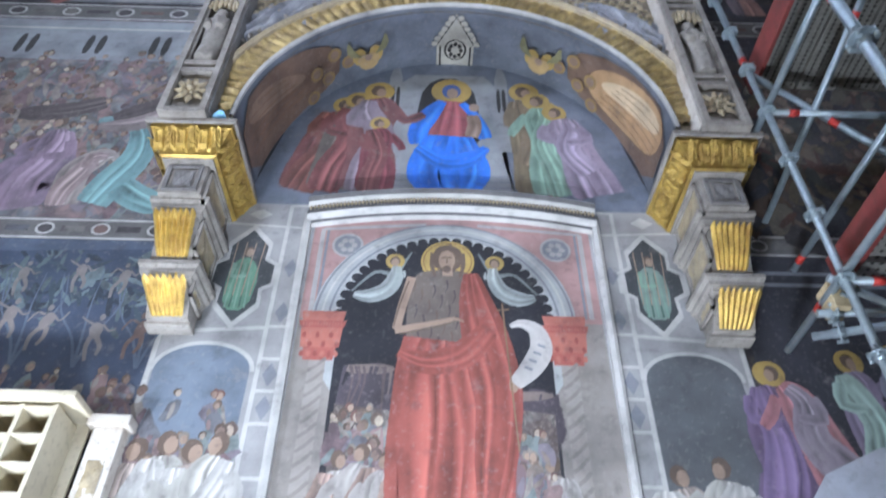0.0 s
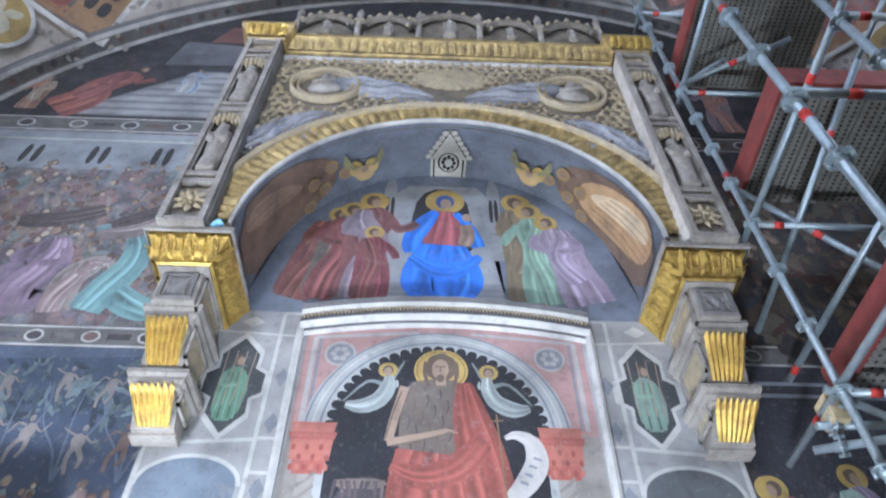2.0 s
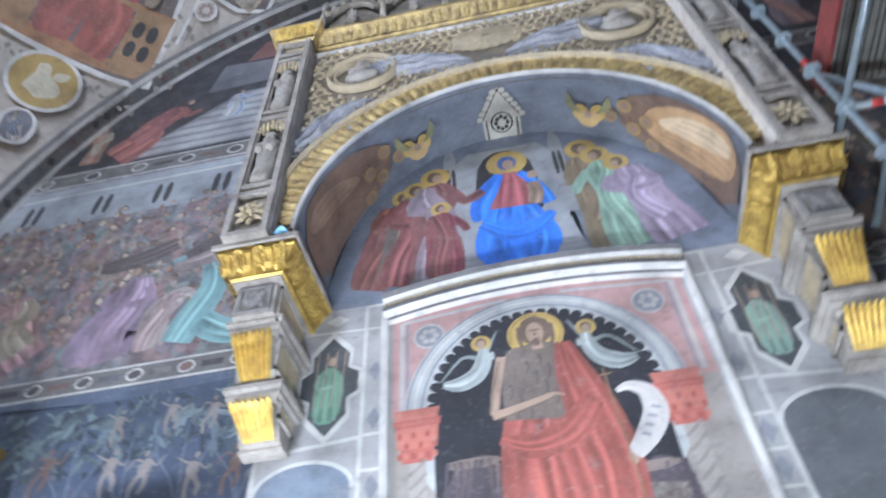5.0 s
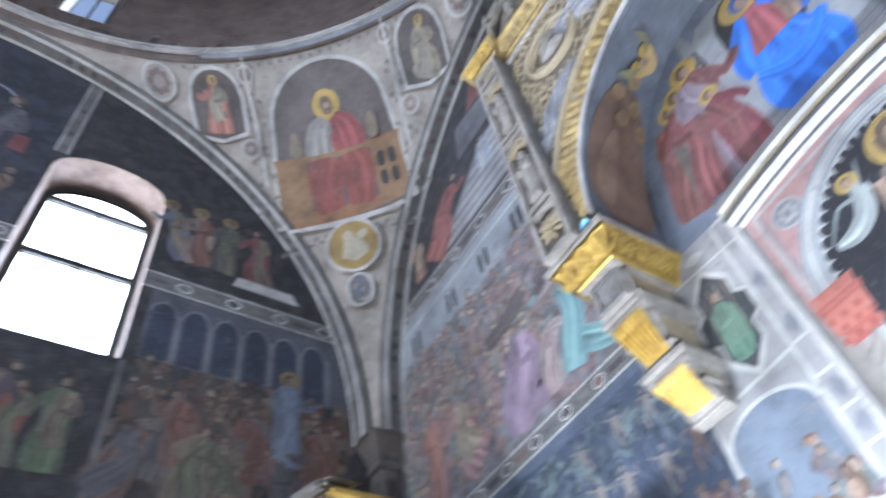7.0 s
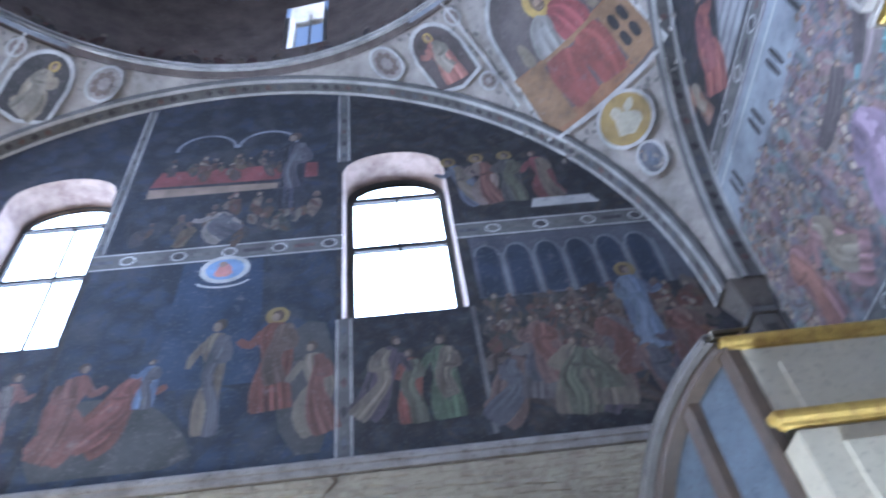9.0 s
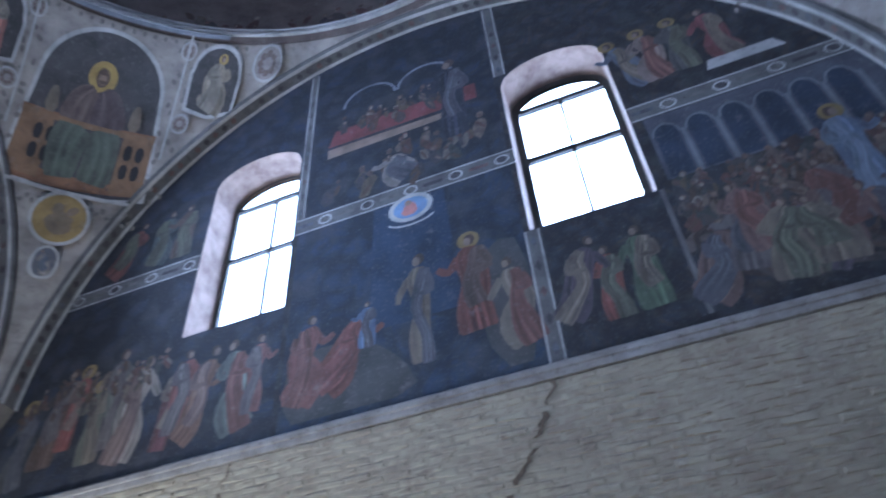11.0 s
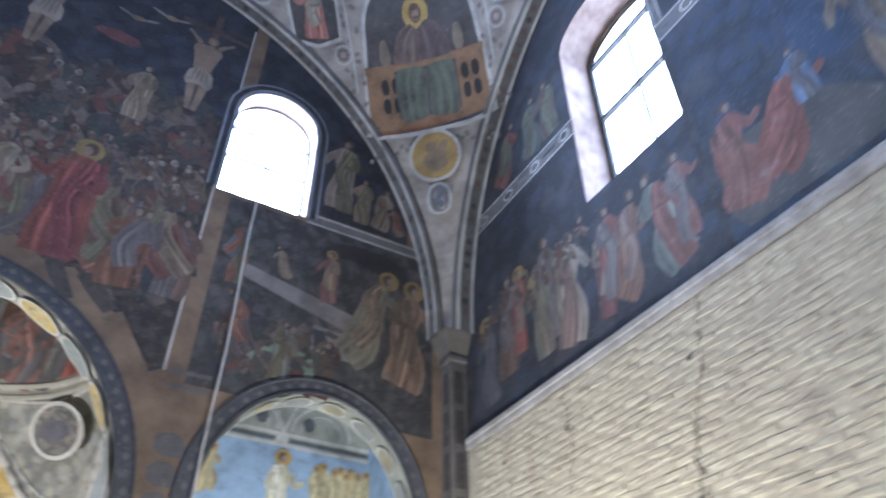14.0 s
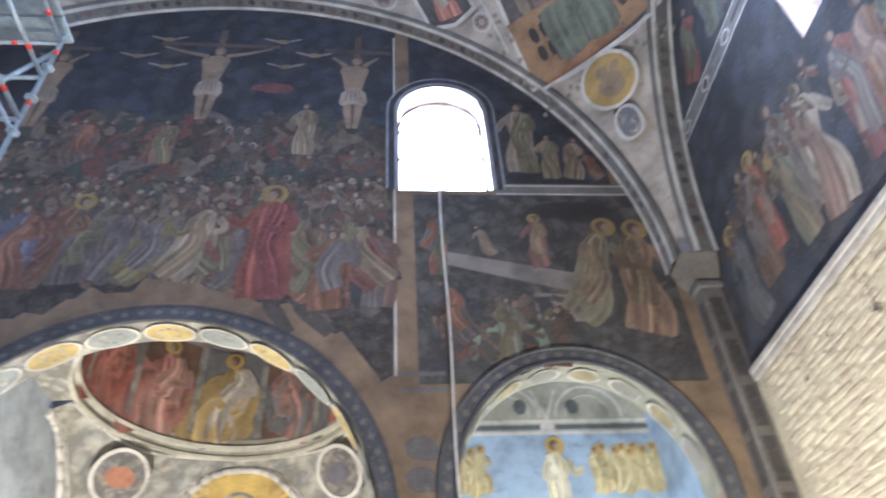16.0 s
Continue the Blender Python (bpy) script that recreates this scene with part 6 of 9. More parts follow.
for s in (-1, 1):
    bm = bmesh.new()
    c = XM - 0.05 + s * 0.37
    CN.limb(bm, [(c + s * 0.02, 4.76), (c + s * 0.14, 4.8), (c + s * 0.3, 4.6)], 0.05, 0.015, 1)
    CN.limb(bm, [(c - s * 0.02, 4.78), (c - s * 0.08, 4.9), (c - s * 0.12, 4.98)], 0.05, 0.012, 1)
    CN.shape(bm, oval(c, 4.89, 0.072, 0.072, 16), 0)
    ribbon(CN, bm, [(c - s * 0.01, 4.85), (c - s * 0.01, 4.74), (c + s * 0.05, 4.62), (c + s * 0.17, 4.56), (c + s * 0.3, 4.58)], [0.06, 0.12, 0.15, 0.14, 0.06], rnd, 3, 0.2, 12, 4, 0.8)
    CN.limb(bm, [(c - s * 0.02, 4.78), (c - s * 0.08, 4.73), (c - s * 0.07, 4.8)], 0.035, 0.02, 3)
    CN.limb(bm, [(c + s * 0.02, 4.78), (c + s * 0.04, 4.66), (c + s * 0.2, 4.59)], 0.012, 0.02, 1)
    CN.shape(bm, oval(c, 4.89, 0.045, 0.052, 10), 4, soft=0.2)
    CN.shape(bm, oval(c, 4.88, 0.034, 0.044, 10), 2, soft=0.2)
    part("painted_winged_shape", bm, [GOLDPAINT, paint((0.2, 0.22, 0.22), False), SKIN, paint((0.3, 0.33, 0.33), False), HAIR], niche)
bm = bmesh.new()
J = XM - 0.03
RED, HIDE = (0.22, 0.062, 0.055), (0.13, 0.1, 0.09)
CN.shape(bm, oval(J, 4.9, 0.2, 0.2, 30), 3)
CN.ring(bm, J, 4.9, 0.175, 0.175, 0.008, 6)
CN.shape(bm, rounded([(J - 0.27, 4.78), (J - 0.1, 4.83), (J + 0.1, 4.83), (J + 0.22, 4.76), (J + 0.2, 4.3), (J + 0.1, 4.08), (J - 0.28, 4.08), (J - 0.3, 4.4)], 2), 4, 1, soft=0.08)
for k in range(26):
    x, y = J - 0.24 + 0.02 * k * 0.9, 4.72 - 0.045 * (k * 5 % 13)
    CN.limb(bm, [(x, y), (x + 0.012, y - 0.06), (x - 0.01, y - 0.12)], 0.018, 0.006, 7 if k % 3 else 8)
rnd = random.Random(17)
ribbon(CN, bm, [(J + 0.02, 4.2), (J, 3.95), (J + 0.03, 3.5), (J + 0.02, 3.0), (J, 2.6)], [0.66, 0.74, 0.8, 0.74, 0.7], rnd, 0, 0.07, 22, 15, 0.8)
ribbon(CN, bm, [(J + 0.17, 4.8), (J + 0.2, 4.55), (J + 0.27, 4.2), (J + 0.34, 3.8), (J + 0.3, 3.3), (J + 0.24, 2.9)], [0.1, 0.24, 0.36, 0.34, 0.26, 0.12], rnd, 0, 0.1, 20, 8, 0.9)
ribbon(CN, bm, [(J + 0.3, 4.3), (J + 0.1, 4.08), (J - 0.15, 4.02), (J - 0.34, 4.1)], [0.16, 0.24, 0.2, 0.08], rnd, 0, 0.2, 14, 6, 0.5)
CN.limb(bm, [(J - 0.26, 4.74), (J - 0.315, 4.5), (J - 0.35, 4.28)], 0.085, 0.075, 2)
CN.limb(bm, [(J - 0.36, 4.27), (J - 0.15, 4.32), (J + 0.03, 4.37)], 0.075, 0.045, 2)
CN.limb(bm, [(J + 0.0, 4.365), (J + 0.06, 4.38), (J + 0.12, 4.355)], 0.05, 0.015, 2)
CN.limb(bm, [(J - 0.28, 4.7), (J - 0.335, 4.5), (J - 0.37, 4.3)], 0.012, 0.012, 8)
CN.limb(bm, [(J - 0.33, 4.24), (J - 0.12, 4.285), (J + 0.03, 4.345)], 0.012, 0.01, 8)
CN.shape(bm, oval(J, 4.93, 0.125, 0.15, 18, 0.06), 8, 1, soft=0.2)
for s in (-1, 1):
    CN.limb(bm, [(J + s * 0.1, 4.98), (J + s * 0.12, 4.86), (J + s * 0.09, 4.75)], 0.07, 0.02, 8)
CN.limb(bm, [(J, 4.86), (J, 4.76)], 0.08, 0.1, 2)
CN.shape(bm, oval(J - 0.005, 4.91, 0.068, 0.105, 16), 2, 1, soft=0.15)
CN.shape(bm, oval(J - 0.005, 4.825, 0.04, 0.045, 10), 8, 1, soft=0.4)
CN.limb(bm, [(J - 0.045, 4.935), (J + 0.035, 4.935)], 0.014, 0.014, 8)
CN.limb(bm, [(J - 0.004, 4.93), (J - 0.006, 4.885)], 0.01, 0.014, 8)
CN.shape(bm, oval(J + 0.44, 3.86, 0.035, 0.06, 10), 2, 1, soft=0.2)
part("painted_robe", bm, [paint(RED), paint(tone(RED, 0.55), False), SKIN, GOLDPAINT, paint(HIDE, False), paint(tone(RED, 1.5), False), fresco_paint("halo_line", (0.2, 0.12, 0.05)), paint(tone(HIDE, 0.5), False), HAIR], niche, "tall red robe shape with gold halo")
bm = bmesh.new()
ribbon(CN, bm, [(J + 0.44, 3.86), (J + 0.56, 3.99), (J + 0.64, 4.14), (J + 0.62, 4.29), (J + 0.52, 4.35), (J + 0.43, 4.32)], [0.1, 0.15, 0.16, 0.13, 0.08, 0.04], random.Random(2), 0, 0.1, 18, 3, 0.4)
for k in range(4):
    CN.line(bm, J + 0.52 + 0.033 * k, 4.0 + 0.06 * k, J + 0.57 + 0.033 * k, 3.98 + 0.06 * k, 0.02, 1)
CN.line(bm, J + 0.45, 3.4, J + 0.39, 4.52, 0.013, 2)
CN.line(bm, J + 0.35, 4.46, J + 0.44, 4.47, 0.013, 2)
part("painted_scroll", bm, [paint((0.42, 0.4, 0.39), False), GREYB, fresco_paint("thin_gold", (0.2, 0.13, 0.08))], niche, "white painted scroll with dark bars")

# side panels with pointed quatrefoils, marble strips and small arches
side = thing("painted_marbling", "grey painted marble framing with pointed quatrefoil panels", "fresco")
CN.k = 0
for s in (-1, 1):
    CN.k = 0
    ground(on_n, "grey_ground", min(XM + s * 1.06, XM + s * 2.0), max(XM + s * 1.06, XM + s * 2.0), 2.6, 5.46, fresco_paint("grey_marbling", (0.3, 0.295, 0.3)), -0.0052, parent=side)
    bm = bmesh.new()
    c, z = XM + s * 1.5 - 0.02, 4.74
    q = []
    for k in range(4):
        a = math.pi / 2 * k
        rx, rz = (0.2, 0.42)
        tip = (math.cos(a), math.sin(a))
        lob = 0.1
        if k % 2 == 0:
            q += [(tip[0] * rx * 0.62, -0.13 * (1 if k == 0 else -1)), (tip[0] * rx, -0.08 * (1 if k == 0 else -1)), (tip[0] * rx, 0.08 * (1 if k == 0 else -1)), (tip[0] * rx * 0.62, 0.13 * (1 if k == 0 else -1))]
        else:
            q += [(0.13 * (1 if k == 1 else -1), tip[1] * 0.26), (0, tip[1] * rz), (-0.13 * (1 if k == 1 else -1), tip[1] * 0.26)]
    CN.shape(bm, [(c + x * 1.28, z + y * 1.16) for x, y in q], 0)
    CN.shape(bm, [(c + x * 1.06, z + y * 1.02) for x, y in q], 1)
    CN.fill(bm, rounded([(c - 0.1, z - 0.33), (c + 0.08, z - 0.33), (c + 0.12, z), (c + 0.04, z + 0.15), (c - 0.06, z + 0.15), (c - 0.12, z)], 1), 2)
    for k in range(5):
        CN.limb(bm, [(c - 0.08 + 0.035 * k, z - 0.31), (c - 0.07 + 0.03 * k, z - 0.1), (c - 0.04 + 0.02 * k, z + 0.1)], 0.018, 0.008, 4 if k % 2 else 5)
    CN.limb(bm, [(c - 0.08, z + 0.1), (c - 0.1, z - 0.04), (c + 0.03, z - 0.02)], 0.05, 0.03, 5)
    CN.shape(bm, oval(c, z + 0.21, 0.045, 0.055, 10), 6, soft=0.2)
    CN.shape(bm, oval(c + 0.01, z + 0.2, 0.032, 0.045, 10), 3, soft=0.2)
    for k in range(4):
        CN.line(bm, c - 0.1 + 0.06 * k, z - 0.2, c - 0.1 + 0.07 * k, z + 0.3, 0.008, 3)
    part("quatrefoil_panel", bm, [PALE, fresco_paint("slate_dark", (0.05, 0.055, 0.06)), paint((0.1, 0.2, 0.14) if s < 0 else (0.16, 0.22, 0.2)), SKIN, paint((0.05, 0.1, 0.07), False), paint((0.17, 0.29, 0.22), False), HAIR], side)
    bm = bmesh.new()
    for u in (1.1, 1.27):
        CN.line(bm, XM + s * u, 2.6, XM + s * u, 5.44, 0.03, 0)
    for v in (5.44, 4.28, 4.02, 3.78, 3.55, 3.2):
        CN.line(bm, XM + s * 1.1, v, XM + s * 1.27, v, 0.025, 0)
    CN.line(bm, XM + s * 1.1, 5.2, XM + s * 1.75, 5.24, 0.02, 0)
    CN.line(bm, XM + s * 1.27, 4.27, XM + s * 1.95, 4.22, 0.03, 0)
    for v in (4.8, 4.4, 3.9, 3.66):
        CN.shape(bm, [(XM + s * 1.185 - 0.05, v), (XM + s * 1.185, v - 0.09), (XM + s * 1.185 + 0.05, v), (XM + s * 1.185, v + 0.09)], 1)
    CN.shape(bm, [(XM + s * 1.5 - 0.09, 5.34), (XM + s * 1.5, 5.28), (XM + s * 1.5 + 0.09, 5.34), (XM + s * 1.5, 5.4)], 0)
    part("white_line", bm, [PALE, GREYB], side)
    bm = bmesh.new()
    c = XM + s * 1.62
    CN.fill(bm, [(c - 0.33, 2.6), (c + 0.3, 2.6)] + [(c - 0.015 + 0.315 * math.cos(math.pi * i / 16), 3.92 + 0.2 * math.sin(math.pi * i / 16)) for i in range(17)], 0)
    CN.ring(bm, c - 0.015, 3.92, 0.315, 0.2, 0.03, 1, 0, 180)
    CN.line(bm, XM + s * 1.97, 2.6, XM + s * 1.98, 4.2, 0.03, 1)
    part("blind_arch", bm, [fresco_paint("arch_blue_grey", (0.15, 0.18, 0.23) if s < 0 else (0.1, 0.105, 0.115)), PALE], side)
    if s < 0:
        crowd(CN, side, c - 0.28, c + 0.24, 3.15, 3.78, 26, 0.16, PALEROBES)
    for k in range(4 if s < 0 else 2):
        robed(CN, side, c - 0.26 + (0.16 if s < 0 else 0.28) * k, 2.3 + 0.05 * (k % 2), 1.15 if s < 0 else 1.05, (0.42, 0.39, 0.36) if k % 2 else (0.34, 0.28, 0.25), cloak=(0.46, 0.44, 0.42), wide=0.44 if s < 0 else 0.6, stance="stand", head=1.15)
    bm = bmesh.new()
    sweep(bm, [((XM + s * 1.08, 6, 2.6), (0, -1, 0), (s, 0, 0)), ((XM + s * 1.12, 6, 5.2), (0, -1, 0), (s, 0, 0)), ((XM + s * 1.12, 6, 5.33), (0, -1, 0), (s, 0, 0))], [(0, -0.03), (0.05, -0.03), (0.06, 0.0), (0.05, 0.025), (0, 0.03)])
    part("upright_moulding", bm, PALE, side)

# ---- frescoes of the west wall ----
# all west pigments darkened, the wall's weak light put into their colour
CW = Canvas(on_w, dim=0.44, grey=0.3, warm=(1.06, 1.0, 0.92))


def fresco(cv, label):
    cv.k = 0
    return thing("fresco_panel", label, "fresco", "wall frescoes")


def strip(place, cv, parent, u, v0, v1, width, n=0):
    """An upright painted strip with white edges and small lozenges."""
    ground(place, "strip_ground", u - width / 2, u + width / 2, v0, v1, BAND, -0.0054, parent=parent)
    bm = bmesh.new()
    for s in (-1, 1):
        cv.line(bm, u + s * (width / 2 - 0.01), v0, u + s * (width / 2 - 0.01), v1, 0.018, 0)
    n = n or int((v1 - v0) / 0.3)
    for k in range(n):
        v = v0 + (v1 - v0) * (k + 0.5) / n
        cv.shape(bm, [(u - width * 0.24, v), (u, v - 0.08), (u + width * 0.24, v), (u, v + 0.08)], 1)
    part("strip_motif", bm, [PALE, MOTIF], parent)


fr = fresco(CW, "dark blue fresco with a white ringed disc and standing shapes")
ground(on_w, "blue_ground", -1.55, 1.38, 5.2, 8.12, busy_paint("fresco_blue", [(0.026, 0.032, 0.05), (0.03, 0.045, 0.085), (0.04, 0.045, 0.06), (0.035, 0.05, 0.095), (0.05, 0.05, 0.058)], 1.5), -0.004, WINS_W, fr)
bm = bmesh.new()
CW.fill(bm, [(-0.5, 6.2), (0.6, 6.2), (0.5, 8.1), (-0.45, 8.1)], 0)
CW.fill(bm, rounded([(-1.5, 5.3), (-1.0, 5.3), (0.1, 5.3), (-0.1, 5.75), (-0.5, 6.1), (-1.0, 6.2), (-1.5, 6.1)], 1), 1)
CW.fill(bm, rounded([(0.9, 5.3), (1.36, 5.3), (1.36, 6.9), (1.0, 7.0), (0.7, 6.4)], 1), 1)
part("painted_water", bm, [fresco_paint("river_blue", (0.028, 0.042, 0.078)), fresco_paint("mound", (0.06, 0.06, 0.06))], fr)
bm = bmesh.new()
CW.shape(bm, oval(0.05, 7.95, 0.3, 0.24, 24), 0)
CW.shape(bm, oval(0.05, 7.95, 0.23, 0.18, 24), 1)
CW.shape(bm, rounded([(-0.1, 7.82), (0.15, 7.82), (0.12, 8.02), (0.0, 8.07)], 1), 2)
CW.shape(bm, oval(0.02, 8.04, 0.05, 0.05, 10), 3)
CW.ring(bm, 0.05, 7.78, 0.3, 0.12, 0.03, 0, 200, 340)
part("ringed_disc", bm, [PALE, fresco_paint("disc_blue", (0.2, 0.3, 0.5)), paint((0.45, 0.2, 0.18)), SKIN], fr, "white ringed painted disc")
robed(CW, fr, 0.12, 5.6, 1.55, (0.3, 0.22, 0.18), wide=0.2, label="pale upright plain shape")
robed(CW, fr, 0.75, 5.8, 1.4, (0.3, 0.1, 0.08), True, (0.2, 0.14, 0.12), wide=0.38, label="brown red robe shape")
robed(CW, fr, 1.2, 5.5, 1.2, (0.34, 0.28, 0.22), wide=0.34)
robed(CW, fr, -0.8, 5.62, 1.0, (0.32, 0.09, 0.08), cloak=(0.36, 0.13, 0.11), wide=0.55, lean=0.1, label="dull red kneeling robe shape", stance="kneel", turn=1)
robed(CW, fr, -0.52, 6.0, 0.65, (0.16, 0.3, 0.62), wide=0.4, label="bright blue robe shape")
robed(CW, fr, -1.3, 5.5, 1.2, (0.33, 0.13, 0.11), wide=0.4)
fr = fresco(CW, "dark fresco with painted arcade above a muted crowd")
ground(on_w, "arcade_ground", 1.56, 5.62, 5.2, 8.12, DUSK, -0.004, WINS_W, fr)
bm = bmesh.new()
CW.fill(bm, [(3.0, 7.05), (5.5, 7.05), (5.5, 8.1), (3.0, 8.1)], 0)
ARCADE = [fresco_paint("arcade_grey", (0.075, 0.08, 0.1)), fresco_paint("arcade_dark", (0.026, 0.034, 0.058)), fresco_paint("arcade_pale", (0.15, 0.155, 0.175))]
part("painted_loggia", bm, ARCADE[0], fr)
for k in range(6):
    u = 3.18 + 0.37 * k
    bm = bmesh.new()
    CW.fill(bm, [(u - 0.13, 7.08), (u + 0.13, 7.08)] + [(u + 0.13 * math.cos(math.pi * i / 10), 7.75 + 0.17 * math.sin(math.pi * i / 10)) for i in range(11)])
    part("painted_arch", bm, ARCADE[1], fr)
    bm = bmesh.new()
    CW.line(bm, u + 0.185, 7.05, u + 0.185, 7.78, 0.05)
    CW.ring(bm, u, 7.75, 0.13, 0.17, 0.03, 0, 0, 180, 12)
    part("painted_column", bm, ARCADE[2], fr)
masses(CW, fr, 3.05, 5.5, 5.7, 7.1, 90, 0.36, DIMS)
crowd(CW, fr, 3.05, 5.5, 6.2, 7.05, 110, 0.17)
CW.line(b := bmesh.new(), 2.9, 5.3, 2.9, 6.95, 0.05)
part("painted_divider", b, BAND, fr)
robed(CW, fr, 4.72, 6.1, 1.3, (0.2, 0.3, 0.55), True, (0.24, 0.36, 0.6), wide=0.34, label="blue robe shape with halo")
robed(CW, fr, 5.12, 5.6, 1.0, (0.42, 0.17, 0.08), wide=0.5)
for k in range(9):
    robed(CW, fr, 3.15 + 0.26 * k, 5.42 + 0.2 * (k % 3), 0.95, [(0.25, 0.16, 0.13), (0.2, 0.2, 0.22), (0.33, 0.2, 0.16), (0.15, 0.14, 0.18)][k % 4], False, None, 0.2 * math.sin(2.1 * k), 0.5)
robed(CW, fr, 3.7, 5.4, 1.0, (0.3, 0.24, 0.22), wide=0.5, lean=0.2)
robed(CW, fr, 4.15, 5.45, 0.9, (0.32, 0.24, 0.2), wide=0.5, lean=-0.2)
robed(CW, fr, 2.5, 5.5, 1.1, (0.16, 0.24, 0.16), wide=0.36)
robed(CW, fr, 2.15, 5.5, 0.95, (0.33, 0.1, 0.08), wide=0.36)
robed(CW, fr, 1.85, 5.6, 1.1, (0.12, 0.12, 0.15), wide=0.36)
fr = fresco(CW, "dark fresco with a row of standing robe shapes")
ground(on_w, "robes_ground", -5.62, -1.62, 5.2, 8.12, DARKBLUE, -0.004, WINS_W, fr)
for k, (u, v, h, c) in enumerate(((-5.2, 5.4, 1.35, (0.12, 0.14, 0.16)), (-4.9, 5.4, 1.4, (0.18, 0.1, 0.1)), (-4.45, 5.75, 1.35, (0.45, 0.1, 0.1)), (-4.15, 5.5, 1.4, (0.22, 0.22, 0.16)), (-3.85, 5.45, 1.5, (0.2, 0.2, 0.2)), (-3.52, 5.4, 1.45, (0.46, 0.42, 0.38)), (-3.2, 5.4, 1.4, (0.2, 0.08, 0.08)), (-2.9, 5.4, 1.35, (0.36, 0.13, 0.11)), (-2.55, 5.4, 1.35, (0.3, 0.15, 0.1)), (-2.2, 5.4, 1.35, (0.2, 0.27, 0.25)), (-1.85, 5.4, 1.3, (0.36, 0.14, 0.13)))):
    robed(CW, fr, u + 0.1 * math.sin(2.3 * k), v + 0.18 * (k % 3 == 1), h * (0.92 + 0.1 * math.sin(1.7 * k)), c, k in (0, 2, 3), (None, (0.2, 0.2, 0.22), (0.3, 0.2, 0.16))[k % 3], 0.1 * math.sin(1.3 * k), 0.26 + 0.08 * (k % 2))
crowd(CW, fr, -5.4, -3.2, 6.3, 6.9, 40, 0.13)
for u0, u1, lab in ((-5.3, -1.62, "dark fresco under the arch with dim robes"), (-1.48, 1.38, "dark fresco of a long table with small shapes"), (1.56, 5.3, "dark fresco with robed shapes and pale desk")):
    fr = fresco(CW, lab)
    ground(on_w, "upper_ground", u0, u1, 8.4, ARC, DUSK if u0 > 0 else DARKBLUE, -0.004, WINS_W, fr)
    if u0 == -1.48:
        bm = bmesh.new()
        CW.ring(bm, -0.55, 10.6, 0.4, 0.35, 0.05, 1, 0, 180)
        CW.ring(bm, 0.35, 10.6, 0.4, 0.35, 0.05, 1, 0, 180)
        CW.fill(bm, [(-1.2, 9.75), (1.1, 9.7), (1.1, 10.05), (-1.1, 10.1)], 0)
        CW.fill(bm, [(-1.2, 9.5), (0.9, 9.5), (0.9, 9.62), (-1.2, 9.7)], 2)
        part("painted_table", bm, [fresco_paint("table_red", (0.16, 0.05, 0.05)), GREYB, fresco_paint("floor_ochre", (0.22, 0.17, 0.13))], fr)
        crowd(CW, fr, -1.1, 0.9, 10.05, 10.4, 26, 0.17)
        crowd(CW, fr, -1.2, 1.2, 8.7, 9.4, 30, 0.2)
        robed(CW, fr, 0.75, 9.0, 1.9, (0.05, 0.06, 0.1), wide=0.26)
        robed(CW, fr, -0.2, 8.6, 0.55, (0.4, 0.38, 0.36), wide=1.1, lean=0.3)
    elif u0 > 0:
        for u, c in ((3.1, (0.2, 0.24, 0.4)), (3.4, (0.4, 0.3, 0.28)), (3.75, (0.14, 0.13, 0.16)), (4.2, (0.36, 0.1, 0.1))):
            robed(CW, fr, u, 8.75, 1.15, c, u < 4, None, 0, 0.34)
        bm = bmesh.new()
        CW.fill(bm, [(3.9, 8.6), (4.8, 8.6), (4.7, 8.78), (3.95, 8.78)])
        part("painted_desk", bm, PALE, fr)
    else:
        for u, c in ((-4.5, (0.3, 0.08, 0.08)), (-3.9, (0.12, 0.16, 0.2)), (-3.5, (0.2, 0.14, 0.12))):
            robed(CW, fr, u, 8.5, 1.1, c, False, None, 0, 0.4)
fr = fresco(CW, "grey painted bands dividing the wall frescoes")
for a, b in ((-5.62, -3.12), (-1.62, 1.44), (2.88, 5.62)):
    panel_band(on_w, CW, fr, a, b, 8.12, 8.4, int((b - a) / 0.3))
strip(on_w, CW, fr, 1.47, 5.2, 6.95, 0.17)
strip(on_w, CW, fr, 1.47, 10.0, 11.9, 0.17)
strip(on_w, CW, fr, -1.55, 8.4, 11.85, 0.13)

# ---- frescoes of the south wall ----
# south pigments darkened for the dim wall, and warmed to its painted browns
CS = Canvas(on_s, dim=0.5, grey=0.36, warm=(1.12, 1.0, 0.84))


def ragged(u):
    """The uneven lower edge of the painted plaster above the chapel arch."""
    k = 0.06 * math.sin(u * 9) + 0.05 * math.sin(u * 23 + 1)
    peak = 0.55 * max(0.0, 1 - abs(u - 0.05) / 0.35)
    return 3.75 + math.sqrt(max(0.0, 2.74 ** 2 - u * u)) + k + peak * 0.6 if abs(u) < 2.4 else 5.3 + k


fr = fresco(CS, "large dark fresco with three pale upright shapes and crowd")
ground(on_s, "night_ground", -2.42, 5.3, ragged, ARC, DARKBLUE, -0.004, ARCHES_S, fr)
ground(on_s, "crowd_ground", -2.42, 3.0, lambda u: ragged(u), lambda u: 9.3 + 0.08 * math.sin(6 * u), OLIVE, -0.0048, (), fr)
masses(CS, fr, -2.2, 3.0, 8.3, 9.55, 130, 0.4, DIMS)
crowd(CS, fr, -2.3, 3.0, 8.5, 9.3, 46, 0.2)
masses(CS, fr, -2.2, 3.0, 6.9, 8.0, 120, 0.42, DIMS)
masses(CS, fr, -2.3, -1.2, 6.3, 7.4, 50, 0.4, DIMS)
